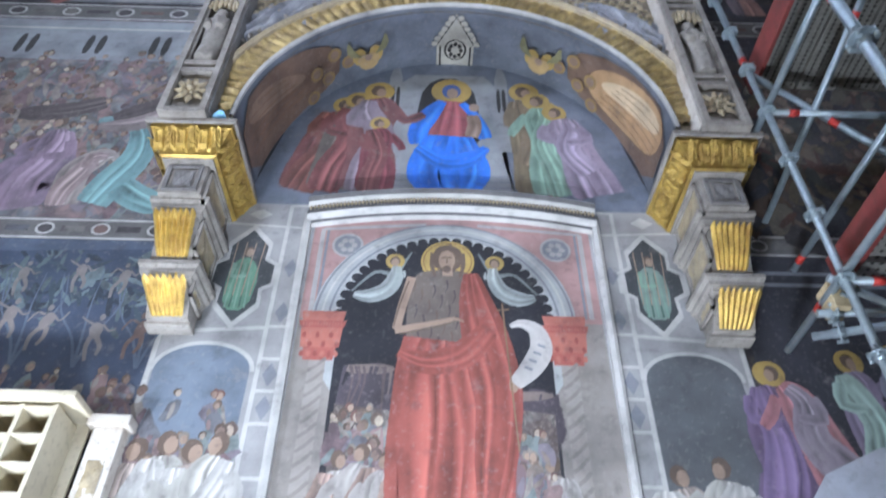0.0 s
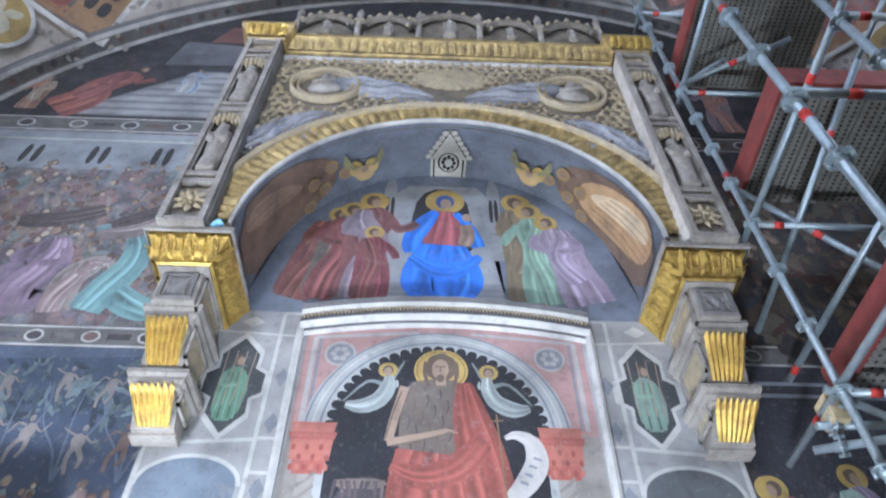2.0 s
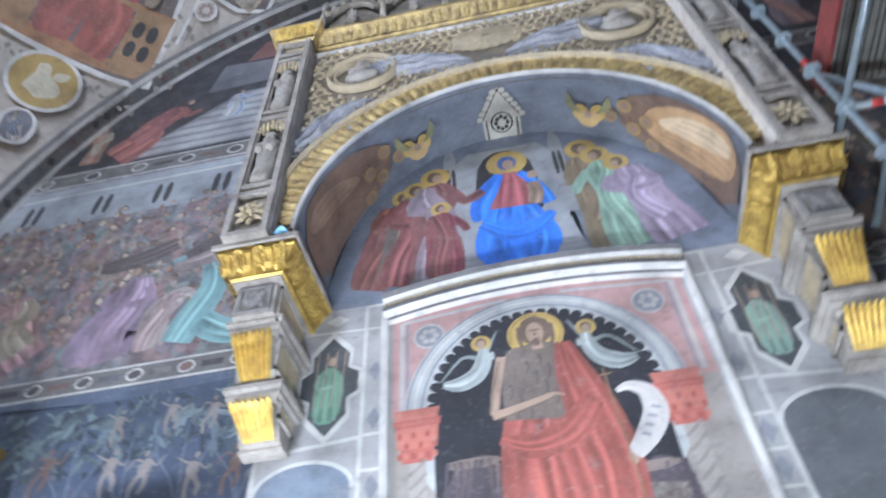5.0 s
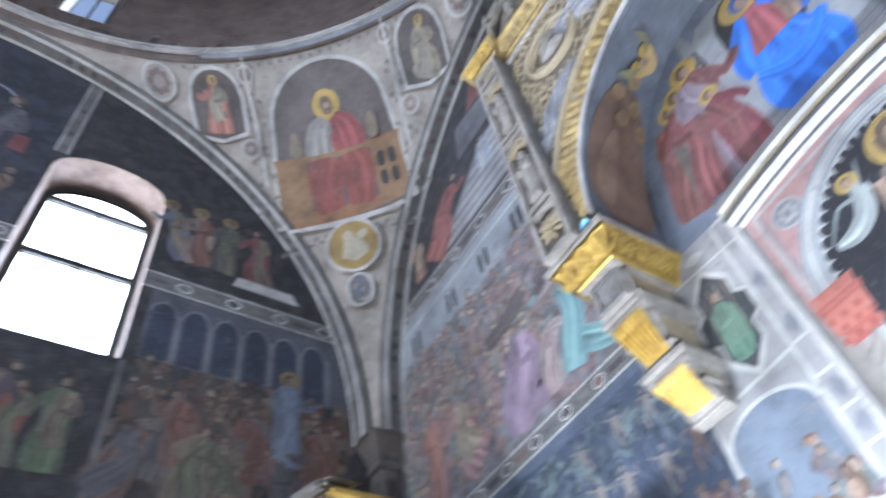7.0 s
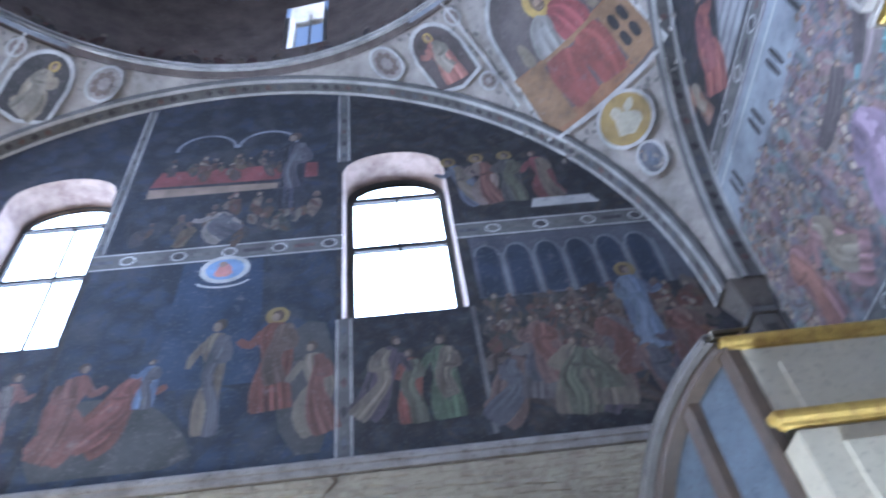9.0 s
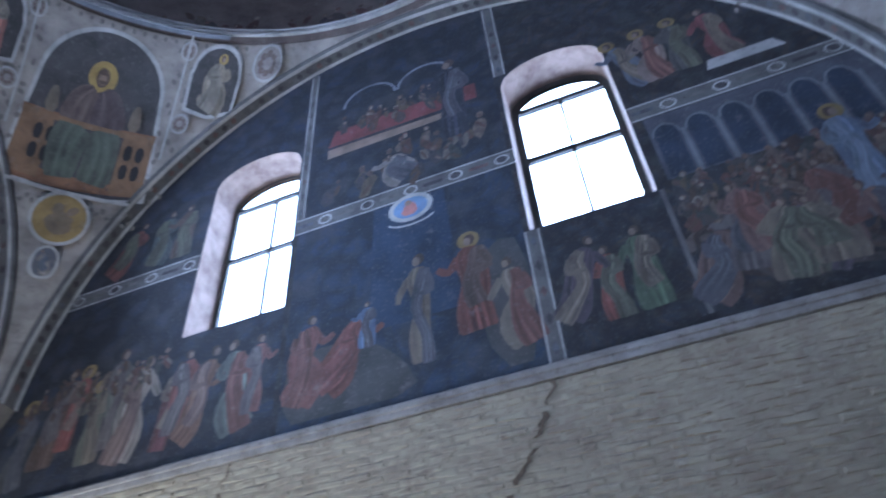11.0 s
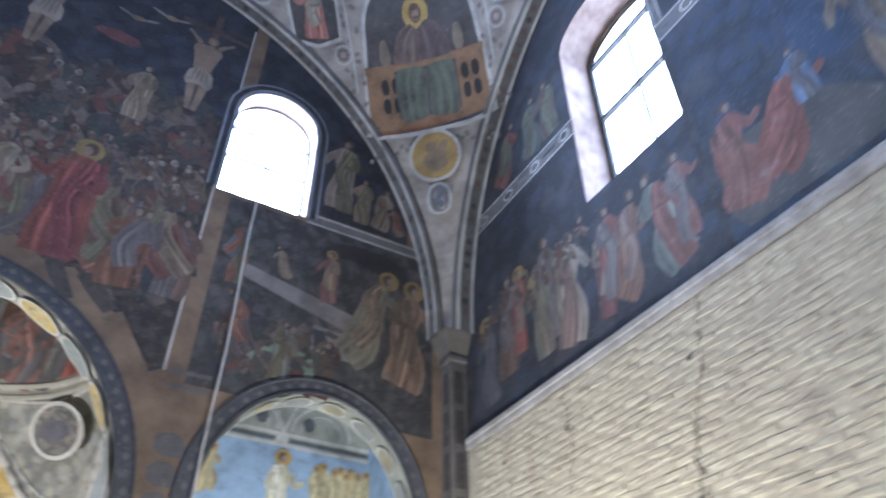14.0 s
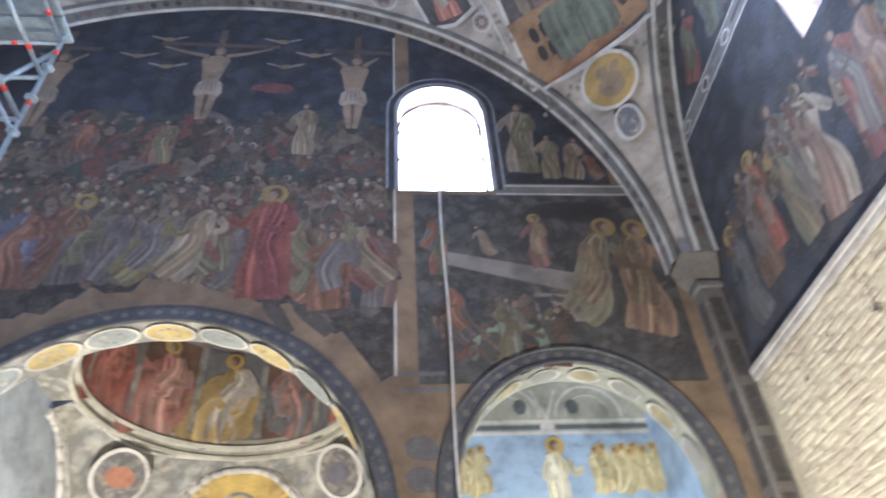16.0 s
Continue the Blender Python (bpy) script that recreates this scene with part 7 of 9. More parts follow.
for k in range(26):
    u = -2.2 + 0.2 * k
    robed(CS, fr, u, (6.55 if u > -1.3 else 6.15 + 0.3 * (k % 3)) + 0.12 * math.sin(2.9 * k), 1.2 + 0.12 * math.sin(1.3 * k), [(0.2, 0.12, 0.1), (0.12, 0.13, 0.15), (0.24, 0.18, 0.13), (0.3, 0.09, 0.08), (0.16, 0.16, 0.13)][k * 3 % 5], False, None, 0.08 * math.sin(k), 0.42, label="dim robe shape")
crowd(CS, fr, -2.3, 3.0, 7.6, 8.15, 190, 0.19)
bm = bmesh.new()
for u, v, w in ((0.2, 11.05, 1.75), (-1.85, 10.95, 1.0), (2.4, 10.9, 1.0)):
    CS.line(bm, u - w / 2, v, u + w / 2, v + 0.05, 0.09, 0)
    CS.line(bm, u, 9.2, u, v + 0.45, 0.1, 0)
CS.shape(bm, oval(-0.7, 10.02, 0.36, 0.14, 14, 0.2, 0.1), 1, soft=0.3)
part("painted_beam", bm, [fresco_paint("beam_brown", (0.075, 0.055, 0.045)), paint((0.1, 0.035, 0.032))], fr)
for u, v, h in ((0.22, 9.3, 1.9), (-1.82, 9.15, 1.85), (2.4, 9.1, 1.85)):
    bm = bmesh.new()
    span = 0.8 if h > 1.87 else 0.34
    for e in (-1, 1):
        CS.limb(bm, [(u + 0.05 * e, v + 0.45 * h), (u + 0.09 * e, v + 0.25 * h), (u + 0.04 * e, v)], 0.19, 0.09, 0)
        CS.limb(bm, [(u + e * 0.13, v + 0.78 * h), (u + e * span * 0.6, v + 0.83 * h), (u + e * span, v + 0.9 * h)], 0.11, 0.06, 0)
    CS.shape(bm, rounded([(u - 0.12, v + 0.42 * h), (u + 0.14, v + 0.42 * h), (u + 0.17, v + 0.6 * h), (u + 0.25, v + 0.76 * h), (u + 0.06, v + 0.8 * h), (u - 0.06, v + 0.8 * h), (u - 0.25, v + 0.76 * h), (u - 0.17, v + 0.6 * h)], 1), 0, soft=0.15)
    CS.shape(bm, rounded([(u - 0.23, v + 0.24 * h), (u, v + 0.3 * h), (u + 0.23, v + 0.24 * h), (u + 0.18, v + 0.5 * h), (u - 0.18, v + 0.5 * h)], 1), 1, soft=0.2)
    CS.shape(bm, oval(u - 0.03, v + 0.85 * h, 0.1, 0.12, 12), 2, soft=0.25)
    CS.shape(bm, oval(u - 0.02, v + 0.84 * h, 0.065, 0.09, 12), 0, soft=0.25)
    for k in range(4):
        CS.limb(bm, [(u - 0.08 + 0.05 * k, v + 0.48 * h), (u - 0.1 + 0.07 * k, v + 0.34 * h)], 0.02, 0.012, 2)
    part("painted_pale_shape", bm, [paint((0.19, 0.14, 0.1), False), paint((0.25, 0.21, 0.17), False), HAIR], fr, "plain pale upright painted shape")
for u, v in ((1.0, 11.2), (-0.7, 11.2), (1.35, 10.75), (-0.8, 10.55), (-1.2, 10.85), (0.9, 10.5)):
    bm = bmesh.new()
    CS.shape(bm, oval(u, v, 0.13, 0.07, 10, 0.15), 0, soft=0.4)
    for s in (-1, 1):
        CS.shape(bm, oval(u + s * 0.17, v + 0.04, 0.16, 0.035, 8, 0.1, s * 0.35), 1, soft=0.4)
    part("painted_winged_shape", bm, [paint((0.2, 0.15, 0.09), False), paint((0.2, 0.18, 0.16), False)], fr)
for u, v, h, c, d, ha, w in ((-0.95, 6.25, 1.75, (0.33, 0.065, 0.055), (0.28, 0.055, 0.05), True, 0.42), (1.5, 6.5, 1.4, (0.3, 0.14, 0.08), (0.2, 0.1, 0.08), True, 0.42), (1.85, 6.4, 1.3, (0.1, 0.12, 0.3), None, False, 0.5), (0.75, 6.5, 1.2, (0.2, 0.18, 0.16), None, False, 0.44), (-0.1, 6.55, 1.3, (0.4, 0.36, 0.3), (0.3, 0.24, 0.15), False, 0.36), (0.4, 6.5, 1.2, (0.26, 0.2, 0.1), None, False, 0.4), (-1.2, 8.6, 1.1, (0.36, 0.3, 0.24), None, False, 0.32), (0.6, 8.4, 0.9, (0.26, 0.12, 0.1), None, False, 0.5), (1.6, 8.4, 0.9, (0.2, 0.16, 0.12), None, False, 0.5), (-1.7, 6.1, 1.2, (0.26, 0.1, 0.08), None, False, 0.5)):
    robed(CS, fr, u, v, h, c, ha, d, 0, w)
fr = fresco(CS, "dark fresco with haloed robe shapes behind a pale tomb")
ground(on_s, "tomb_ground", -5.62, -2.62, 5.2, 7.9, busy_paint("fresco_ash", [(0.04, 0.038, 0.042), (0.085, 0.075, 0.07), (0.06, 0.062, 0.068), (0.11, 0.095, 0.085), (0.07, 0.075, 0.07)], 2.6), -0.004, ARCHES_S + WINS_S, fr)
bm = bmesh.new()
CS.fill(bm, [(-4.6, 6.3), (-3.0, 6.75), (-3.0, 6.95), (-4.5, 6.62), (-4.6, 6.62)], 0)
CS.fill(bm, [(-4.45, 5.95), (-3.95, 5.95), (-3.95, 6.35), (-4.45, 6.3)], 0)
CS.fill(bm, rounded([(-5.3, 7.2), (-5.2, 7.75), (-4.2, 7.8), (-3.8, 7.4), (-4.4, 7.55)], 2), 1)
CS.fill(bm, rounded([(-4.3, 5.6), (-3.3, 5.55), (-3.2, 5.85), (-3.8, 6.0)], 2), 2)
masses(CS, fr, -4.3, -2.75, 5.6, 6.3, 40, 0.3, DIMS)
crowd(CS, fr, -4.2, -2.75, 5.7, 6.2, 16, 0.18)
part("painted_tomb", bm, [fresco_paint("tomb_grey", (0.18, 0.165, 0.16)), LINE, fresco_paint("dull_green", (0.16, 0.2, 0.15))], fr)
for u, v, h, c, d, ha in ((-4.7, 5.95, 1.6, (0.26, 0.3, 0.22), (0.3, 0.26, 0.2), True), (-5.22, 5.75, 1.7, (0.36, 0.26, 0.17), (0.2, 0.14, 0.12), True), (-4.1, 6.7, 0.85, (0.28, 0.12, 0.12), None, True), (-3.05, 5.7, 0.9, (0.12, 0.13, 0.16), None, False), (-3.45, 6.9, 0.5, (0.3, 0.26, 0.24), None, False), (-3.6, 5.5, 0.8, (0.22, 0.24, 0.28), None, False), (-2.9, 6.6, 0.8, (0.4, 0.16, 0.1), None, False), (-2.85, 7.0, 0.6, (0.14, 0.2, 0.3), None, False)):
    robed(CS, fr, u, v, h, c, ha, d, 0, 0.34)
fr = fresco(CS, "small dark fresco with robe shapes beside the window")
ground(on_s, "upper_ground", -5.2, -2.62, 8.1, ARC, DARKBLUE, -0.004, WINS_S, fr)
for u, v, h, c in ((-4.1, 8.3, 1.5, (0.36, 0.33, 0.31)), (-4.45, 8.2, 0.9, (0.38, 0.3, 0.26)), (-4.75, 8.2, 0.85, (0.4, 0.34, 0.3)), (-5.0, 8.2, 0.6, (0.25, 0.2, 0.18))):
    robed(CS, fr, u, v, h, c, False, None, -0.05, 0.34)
fr = fresco(CS, "grey painted bands and plaster strips dividing the frescoes")
ground(on_s, "band_ground", -5.5, -3.68, 7.9, 8.08, BAND, -0.0052, parent=fr)
bm = bmesh.new()
for v in (7.915, 8.065):
    CS.line(bm, -5.5, v, -3.68, v, 0.022)
CS.line(bm, -2.4, 5.3, -2.4, 11.4, 0.025)
part("white_line", bm, PALE, fr)
ground(on_s, "brown_strip", -2.63, -2.38, 5.0, 7.95, TAN, -0.0054, parent=fr)
bm = bmesh.new()
CS.line(bm, -2.92, 5.14, -2.45, 5.14, 0.05, 0)
CS.line(bm, -2.9, 5.32, -2.45, 5.32, 0.05, 0)
for k in range(5):
    CS.fill(bm, rounded([(-2.86 + 0.02 * k, 4.4 - 0.3 * k), (-2.5, 4.4 - 0.3 * k), (-2.48, 4.62 - 0.3 * k), (-2.72, 4.66 - 0.3 * k)], 1), 1)
part("painted_fragment", bm, [BAND, fresco_paint("fragment_grey", (0.1, 0.095, 0.1))], fr)


def arch_border(place, hole, width, label):
    u0, u1, v0, vs, rise = hole
    uc, hw = (u0 + u1) / 2, (u1 - u0) / 2
    ob = thing("arch_border", label, "arch border", kind="structure")
    n = 44
    pts = [(u1, 0.0), (u1, vs * 0.5)] + [(uc + hw * math.cos(math.pi * i / n), vs + rise * math.sin(math.pi * i / n)) for i in range(n + 1)] + [(u0, vs * 0.5), (u0, 0.0)]
    bm = bmesh.new()
    path = []
    for u, v in pts:
        d = Vector(((u - uc) / hw, max(0.0, v - vs) / rise)).normalized()
        a, b = Vector(place(0, 0, 0)), Vector(place(d.x, d.y, 0))
        path.append((place(u, v, 0), Vector(place(0, 0, -1)) - a, b - a))
    sweep(bm, path, [(0.0, 0.0), (0.03, 0.0), (0.03, 0.03), (0.014, 0.04), (0.014, width - 0.03), (0.03, width - 0.02), (0.03, width), (0, width)])
    part("border", bm, fresco_paint("border_slate", (0.06, 0.062, 0.075)), ob)
    bm = bmesh.new()
    for k in range(int(math.pi * hw / 0.16)):
        a = math.pi * (k + 0.5) / int(math.pi * hw / 0.16)
        r = 1 + (width * 0.5) / hw
        p = (uc + hw * r * math.cos(a), vs + (rise + width * 0.5) * math.sin(a))
        t = Vector((-math.sin(a), math.cos(a))) * 0.05
        m = Vector((math.cos(a), math.sin(a))) * width * 0.2
        bm.faces.new([bm.verts.new(place(p[0] + q.x, p[1] + q.y, -0.018)) for q in (-t, m, t, -m)])
    tagged(part("border_motif", bm, fresco_paint("motif_grey", (0.12, 0.115, 0.12)), ob), kind="stuff")


arch_border(on_s, ARCHES_S[0], 0.19, "dark patterned painted border round the chapel arch")
arch_border(on_s, ARCHES_S[1], 0.19, "dark patterned painted border round the niche arch")

# cable hanging below the south window
bm = bmesh.new()
sweep(bm, [((-2.96 + 0.012 * math.sin(k), -5.93, 7.97 - 0.45 * k), (1, 0, 0), (0, 1, 0)) for k in range(13)], [(0.012 * math.cos(2 * math.pi * i / 8), 0.012 * math.sin(2 * math.pi * i / 8)) for i in range(9)], smooth_faces=True)
tagged(part("cable", bm, worn("white_cable", (0.62, 0.6, 0.58), (0.5, 0.48, 0.46), 0.6)), "white cable hanging down the wall below the window", "cable")

# ---- altar chapel and side niche ----
CHY, CHR, CHZ = -8.75, 1.95, 6.62
chapel = thing("chapel", "small domed altar chapel with painted ring and pendentives", "chapel", kind="structure")
CREAMY = busy_paint("chapel_cream", [(0.2, 0.2, 0.2), (0.34, 0.32, 0.26), (0.26, 0.28, 0.31), (0.42, 0.39, 0.31), (0.36, 0.35, 0.32)], 2.2)
bm = bmesh.new()
sheet(bm, lambda s, t: (-2.3, -6.35 - 4.45 * s, 7.4 * t), 4, 4)
sheet(bm, lambda s, t: (2.3, -6.35 - 4.45 * s, 7.4 * t), 4, 4)
sheet(bm, lambda s, t: (-2.3 + 4.6 * s, -10.8, 7.4 * t), 4, 4)
columns(bm, lambda u, v, w: (u, -6.7 - w, v), -2.3, 2.3, lambda u: 3.75 + math.sqrt(max(0.0, 2.62 ** 2 - u * u)), lambda u: 8.0)
sheet(bm, lambda s, t: (2.62 * math.cos(math.pi * s), -6.35 - 0.36 * t, 3.75 + 2.62 * math.sin(math.pi * s)), 32, 1)
part("chapel_wall", bm, fresco_paint("chapel_blue", (0.3, 0.34, 0.4)), chapel)
bm = bmesh.new()


def chapel_pendentive(sx, sy):
    def f(s, t):
        a = math.pi / 2 * s
        ring = Vector((CHR * math.cos(a), CHR * math.sin(a), CHZ))
        k = 2.3 / max(math.cos(a), math.sin(a)) / CHR
        edge = Vector((min(2.3, CHR * k * math.cos(a)), min(2.05, CHR * k * math.sin(a)), CHZ - 0.15 - 1.6 * (math.sin(2 * a)) ** 3))
        p = ring.lerp(edge, t)
        p.z += 0.25 * math.sin(math.pi * t) * math.sin(2 * a)
        return (sx * p.x, CHY + sy * p.y, p.z)
    return f


for sx in (-1, 1):
    for sy in (-1, 1):
        if sy < 0:
            sheet(bm, chapel_pendentive(sx, sy), 20, 10)
        else:
            sheet(bm, lambda s, t: tuple(Vector((sx * CHR * math.cos(math.pi / 2 * s), CHY + CHR * math.sin(math.pi / 2 * s), CHZ)).lerp(Vector((sx * min(2.3, 1.18 * CHR * math.cos(math.pi / 2 * s) / max(math.cos(math.pi / 2 * s), math.sin(math.pi / 2 * s))), CHY + 2.05 * min(1.0, math.tan(min(1.56, math.pi / 2 * s))), CHZ)), t)), 20, 2)
part("chapel_pendentive", bm, CREAMY, chapel, "cream painted corner vault")
bm = bmesh.new()
sweep(bm, [((CHR * math.cos(a), CHY + CHR * math.sin(a), CHZ), (-math.cos(a), -math.sin(a), 0), (0, 0, 1)) for a in [2 * math.pi * i / 72 for i in range(72)]], [(0.0, -0.05), (0.05, -0.04), (0.06, 0.0), (0.03, 0.03), (0.03, 0.09), (0.08, 0.12), (0.1, 0.16), (0.06, 0.2), (0.05, 0.28), (0.0, 0.3)], closed=True)
part("ring_cornice", bm, fresco_paint("ring_grey", (0.36, 0.35, 0.31)), chapel)
bm = bmesh.new()
DH = [(CHR - 0.02, CHZ + 0.28), (CHR - 0.03, CHZ + 1.95), (CHR * 0.9, CHZ + 2.5), (CHR * 0.6, CHZ + 3.1), (0.02, CHZ + 3.4)]
sheet(bm, lambda s, t: (lambda k, q: ((DH[k][0] * (1 - q) + DH[k + 1][0] * q) * math.cos(2 * math.pi * s), CHY + (DH[k][0] * (1 - q) + DH[k + 1][0] * q) * math.sin(2 * math.pi * s), DH[k][1] * (1 - q) + DH[k + 1][1] * q))(min(3, int(t * 4)), t * 4 - min(3, int(t * 4))), 48, 12)
part("chapel_dome", bm, fresco_paint("dome_slate", (0.2, 0.19, 0.2)), chapel)


def on_drum(q, v, w):
    return ((CHR - 0.04 + w) * math.cos(q / CHR - math.pi / 2), CHY + (CHR - 0.04 + w) * math.sin(q / CHR - math.pi / 2), v)


CD = Canvas(on_drum, 0.004, 0.00015, 0.85, 0.15, 4)
fr = fresco(CD, "ring of seated robe shapes between pale painted columns")
FIELDS = [fresco_paint("field_brown", (0.13, 0.08, 0.06)), fresco_paint("field_slate", (0.14, 0.145, 0.16))]
SEATED = (((0.34, 0.14, 0.12), (0.38, 0.22, 0.18)), ((0.36, 0.26, 0.1), (0.4, 0.36, 0.34)), ((0.15, 0.15, 0.17), (0.34, 0.18, 0.16)), ((0.34, 0.09, 0.08), (0.36, 0.14, 0.11)))
for k in range(-3, 3):
    u, j = -0.2 + 1.115 * k, (1 - k) % 4
    bm = bmesh.new()
    CD.k += 6
    sheet(bm, lambda a, b: CD.place(u + 1.115 * a, CHZ + 0.28 + 1.65 * b, -0.006), 8, 6)
    part("painted_field", bm, FIELDS[j % 2], fr)
    robed(CD, fr, u + 0.55, CHZ + 0.2, 1.66, SEATED[j][0], True, SEATED[j][1], 0, 0.66, stance="sit")
for k in range(-3, 4):
    u = -0.2 + 1.115 * k
    bm = bmesh.new()
    for e in (-0.03, 0.03):
        CD.line(bm, u + e, CHZ + 0.3, u + e, CHZ + 1.95, 0.045, 0, 4)
    CD.line(bm, u, CHZ + 0.74, u, CHZ + 0.8, 0.14, 0)
    CD.line(bm, u, CHZ + 1.2, u, CHZ + 1.25, 0.12, 0)
    part("painted_column", bm, [CREAMY], fr)
CF = Canvas(lambda u, v, w: (u, -10.8 - w, v), 0.01)
fr = fresco(CF, "golden fresco of many small discs under a pale arch")
bm = bmesh.new()
CF.fill(bm, [(-1.75, 3.0), (1.75, 3.0)] + [(1.75 * math.cos(math.pi * i / 24), 4.8 + 1.6 * math.sin(math.pi * i / 24)) for i in range(25)], 0)
CF.ring(bm, 0, 4.8, 1.75, 1.6, 0.1, 1, 0, 180)
CF.ring(bm, 0, 5.3, 0.42, 0.75, 0.06, 1, 0, 360)
part("golden_ground", bm, [fresco_paint("gold_ground", (0.55, 0.4, 0.13)), CREAMY], fr)
bm = bmesh.new()
rng = random.Random(3)
for k in range(150):
    u, v = rng.uniform(-1.6, 1.6), rng.uniform(4.2, 6.2)
    if (u / 1.6) ** 2 + max(0, (v - 4.8) / 1.45) ** 2 < 1 and abs(u) > 0.45:
        CF.shape(bm, oval(u, v, 0.1, 0.12, 9, 0.1), 0)
tagged(part("painted_disc", bm, island_paint("golden_discs", [(0.6, 0.45, 0.2), (0.5, 0.35, 0.15), (0.62, 0.52, 0.34), (0.45, 0.3, 0.14)]), fr), kind="stuff")
robed(CF, fr, 0, 4.6, 1.35, (0.55, 0.5, 0.48), True, (0.5, 0.25, 0.2), 0, 0.4)
# roundels and side shapes low on the chapel vault
for sx in (-1, 1):
    bm = bmesh.new()
    c = Vector((sx * 1.75, -10.2, 6.2))
    nrm = (Vector((0, -8.0, 4.5)) - c).normalized()
    e1 = nrm.cross(Vector((0, 0, 1))).normalized()
    e2 = e1.cross(nrm)
    for r, off, sl in ((0.42, 0.0, 0), (0.36, 0.012, 1), (0.22, 0.02, 2)):
        bm.faces.new([bm.verts.new(c + nrm * (0.3 + off) + e1 * r * math.cos(a) + e2 * r * math.sin(a) * (1 if sl < 2 else 0.7)) for a in [2 * math.pi * i / 24 for i in range(24)]]).material_index = sl
    part("roundel", bm, [PALE, busy_paint("roundel_smudge", [(0.1, 0.1, 0.11), (0.2, 0.19, 0.18), (0.14, 0.14, 0.16), (0.24, 0.2, 0.16)], 4.0), paint((0.24, 0.095, 0.065) if sx > 0 else (0.08, 0.08, 0.1))], chapel, "cream ringed painted roundel")
for sx in (-1, 1):
    for sy in (-1,):
        bm = bmesh.new()
        f = chapel_pendentive(sx, sy)
        for tt, r in ((0.98, 0.06), (0.06, 0.03), (0.86, 0.02)):
            pts = [Vector(f(k / 24, tt)) - Vector((0, 0, 0.02)) for k in range(25)]
            for a, b in zip(pts, pts[1:]):
                tube(bm, a, b, r, 8)
        part("painted_rib", bm, PALE, chapel)
# painted soffit of the chapel arch
bm = bmesh.new()
sheet(bm, lambda s, t: (2.243 * math.cos(math.pi * s), -6.0 - 0.36 * t, 3.75 + 2.243 * math.sin(math.pi * s)), 48, 2)
part("soffit_ground", bm, CREAMY, chapel)
bm = bmesh.new()
cso = Canvas(lambda s, d, w: ((2.25 - 0.012 + w) * math.cos(s), -6.01 - d * 0.46, 3.75 + (2.25 - 0.012 + w) * math.sin(s)), 0.002, 0.0001, 0.85, 0.15, 15)
for k in range(11):
    s = 0.28 + k * 0.26
    cso.shape(bm, oval(s, 0.36, 0.125, 0.36, 18), 3, 2)
    cso.shape(bm, oval(s, 0.36, 0.11, 0.31, 18), 0 if k % 2 else 1, 2)
    for j in range(8):
        a = 2 * math.pi * j / 8
        cso.shape(bm, oval(s + 0.05 * math.cos(a), 0.36 + 0.16 * math.sin(a), 0.016, 0.05, 7, 0.15), 2)
part("painted_soffit", bm, [fresco_paint("soffit_gold", (0.4, 0.31, 0.12)), fresco_paint("soffit_blue", (0.22, 0.25, 0.26)), CREAMY, PALE], chapel)

nich = thing("side_niche", "arched niche with pale blue fresco and gilt shapes", "niche", kind="structure")
bm = bmesh.new()
sheet(bm, lambda s, t: (-5.75 + 3.1 * s, -8.1, 6.6 * t), 2, 2)
sheet(bm, lambda s, t: (-5.75, -6.35 - 1.76 * s, 6.6 * t), 2, 2)
sheet(bm, lambda s, t: (-2.65, -6.35 - 1.76 * s, 6.6 * t), 2, 2)
sheet(bm, lambda s, t: (-5.75 + 3.1 * s, -6.35 - 1.76 * t, 6.6), 2, 2)
part("niche_wall", bm, fresco_paint("niche_blue", (0.27, 0.36, 0.5)), nich)
CI = Canvas(lambda u, v, w: (u, -8.1 - w, v), 0.01)
fr = fresco(CI, "pale blue fresco with white bars and gilt robe groups")
bm = bmesh.new()
TRACERY = [PALE, fresco_paint("tracery_pale", (0.3, 0.3, 0.26)), fresco_paint("tracery_dark", (0.09, 0.1, 0.11))]
CI.fill(bm, [(-5.7, 5.72), (-2.7, 5.72), (-2.7, 6.55), (-5.7, 6.55)])
part("tracery_ground", bm, TRACERY[1], fr)
for v, wd, sl in ((5.68, 0.05, 0), (5.84, 0.05, 0), (5.76, 0.06, 2)):
    bm = bmesh.new()
    CI.line(bm, -5.7, v, -2.7, v, wd)
    part("painted_bar", bm, TRACERY[sl], fr)
bm = bmesh.new()
CI.shape(bm, oval(-4.38, 5.76, 0.1, 0.1, 14))
part("painted_boss", bm, PALE, fr)
for s in (-1, 1):
    bm = bmesh.new()
    CI.ring(bm, -4.4 + s * 0.55, 5.9, 0.42, 0.42, 0.04, 0, 0, 180)
    CI.ring(bm, -4.4 + s * 0.55, 5.9, 0.3, 0.3, 0.02, 0, 0, 180)
    part("painted_arch", bm, PALE, fr)
    bm = bmesh.new()
    CI.shape(bm, oval(-4.4 + s * 0.35, 6.05, 0.09, 0.11, 12))
    part("painted_disc", bm, TRACERY[2], fr)
    bm = bmesh.new()
    CI.line(bm, -4.38, 5.86, -4.38 + s * 0.16, 6.3, 0.04)
    part("painted_rib", bm, PALE, fr)
robed(CI, fr, -4.42, 4.3, 1.3, (0.55, 0.5, 0.34), True, (0.6, 0.56, 0.42), 0, 0.3)
for u in (-5.35, -3.5, -5.75):
    for k in range(4):
        robed(CI, fr, u + 0.13 * k, 4.9 - 0.04 * (k % 2), 0.62, (0.46, 0.38, 0.18), True, (0.52, 0.44, 0.24), 0.1, 0.34)
bm = bmesh.new()
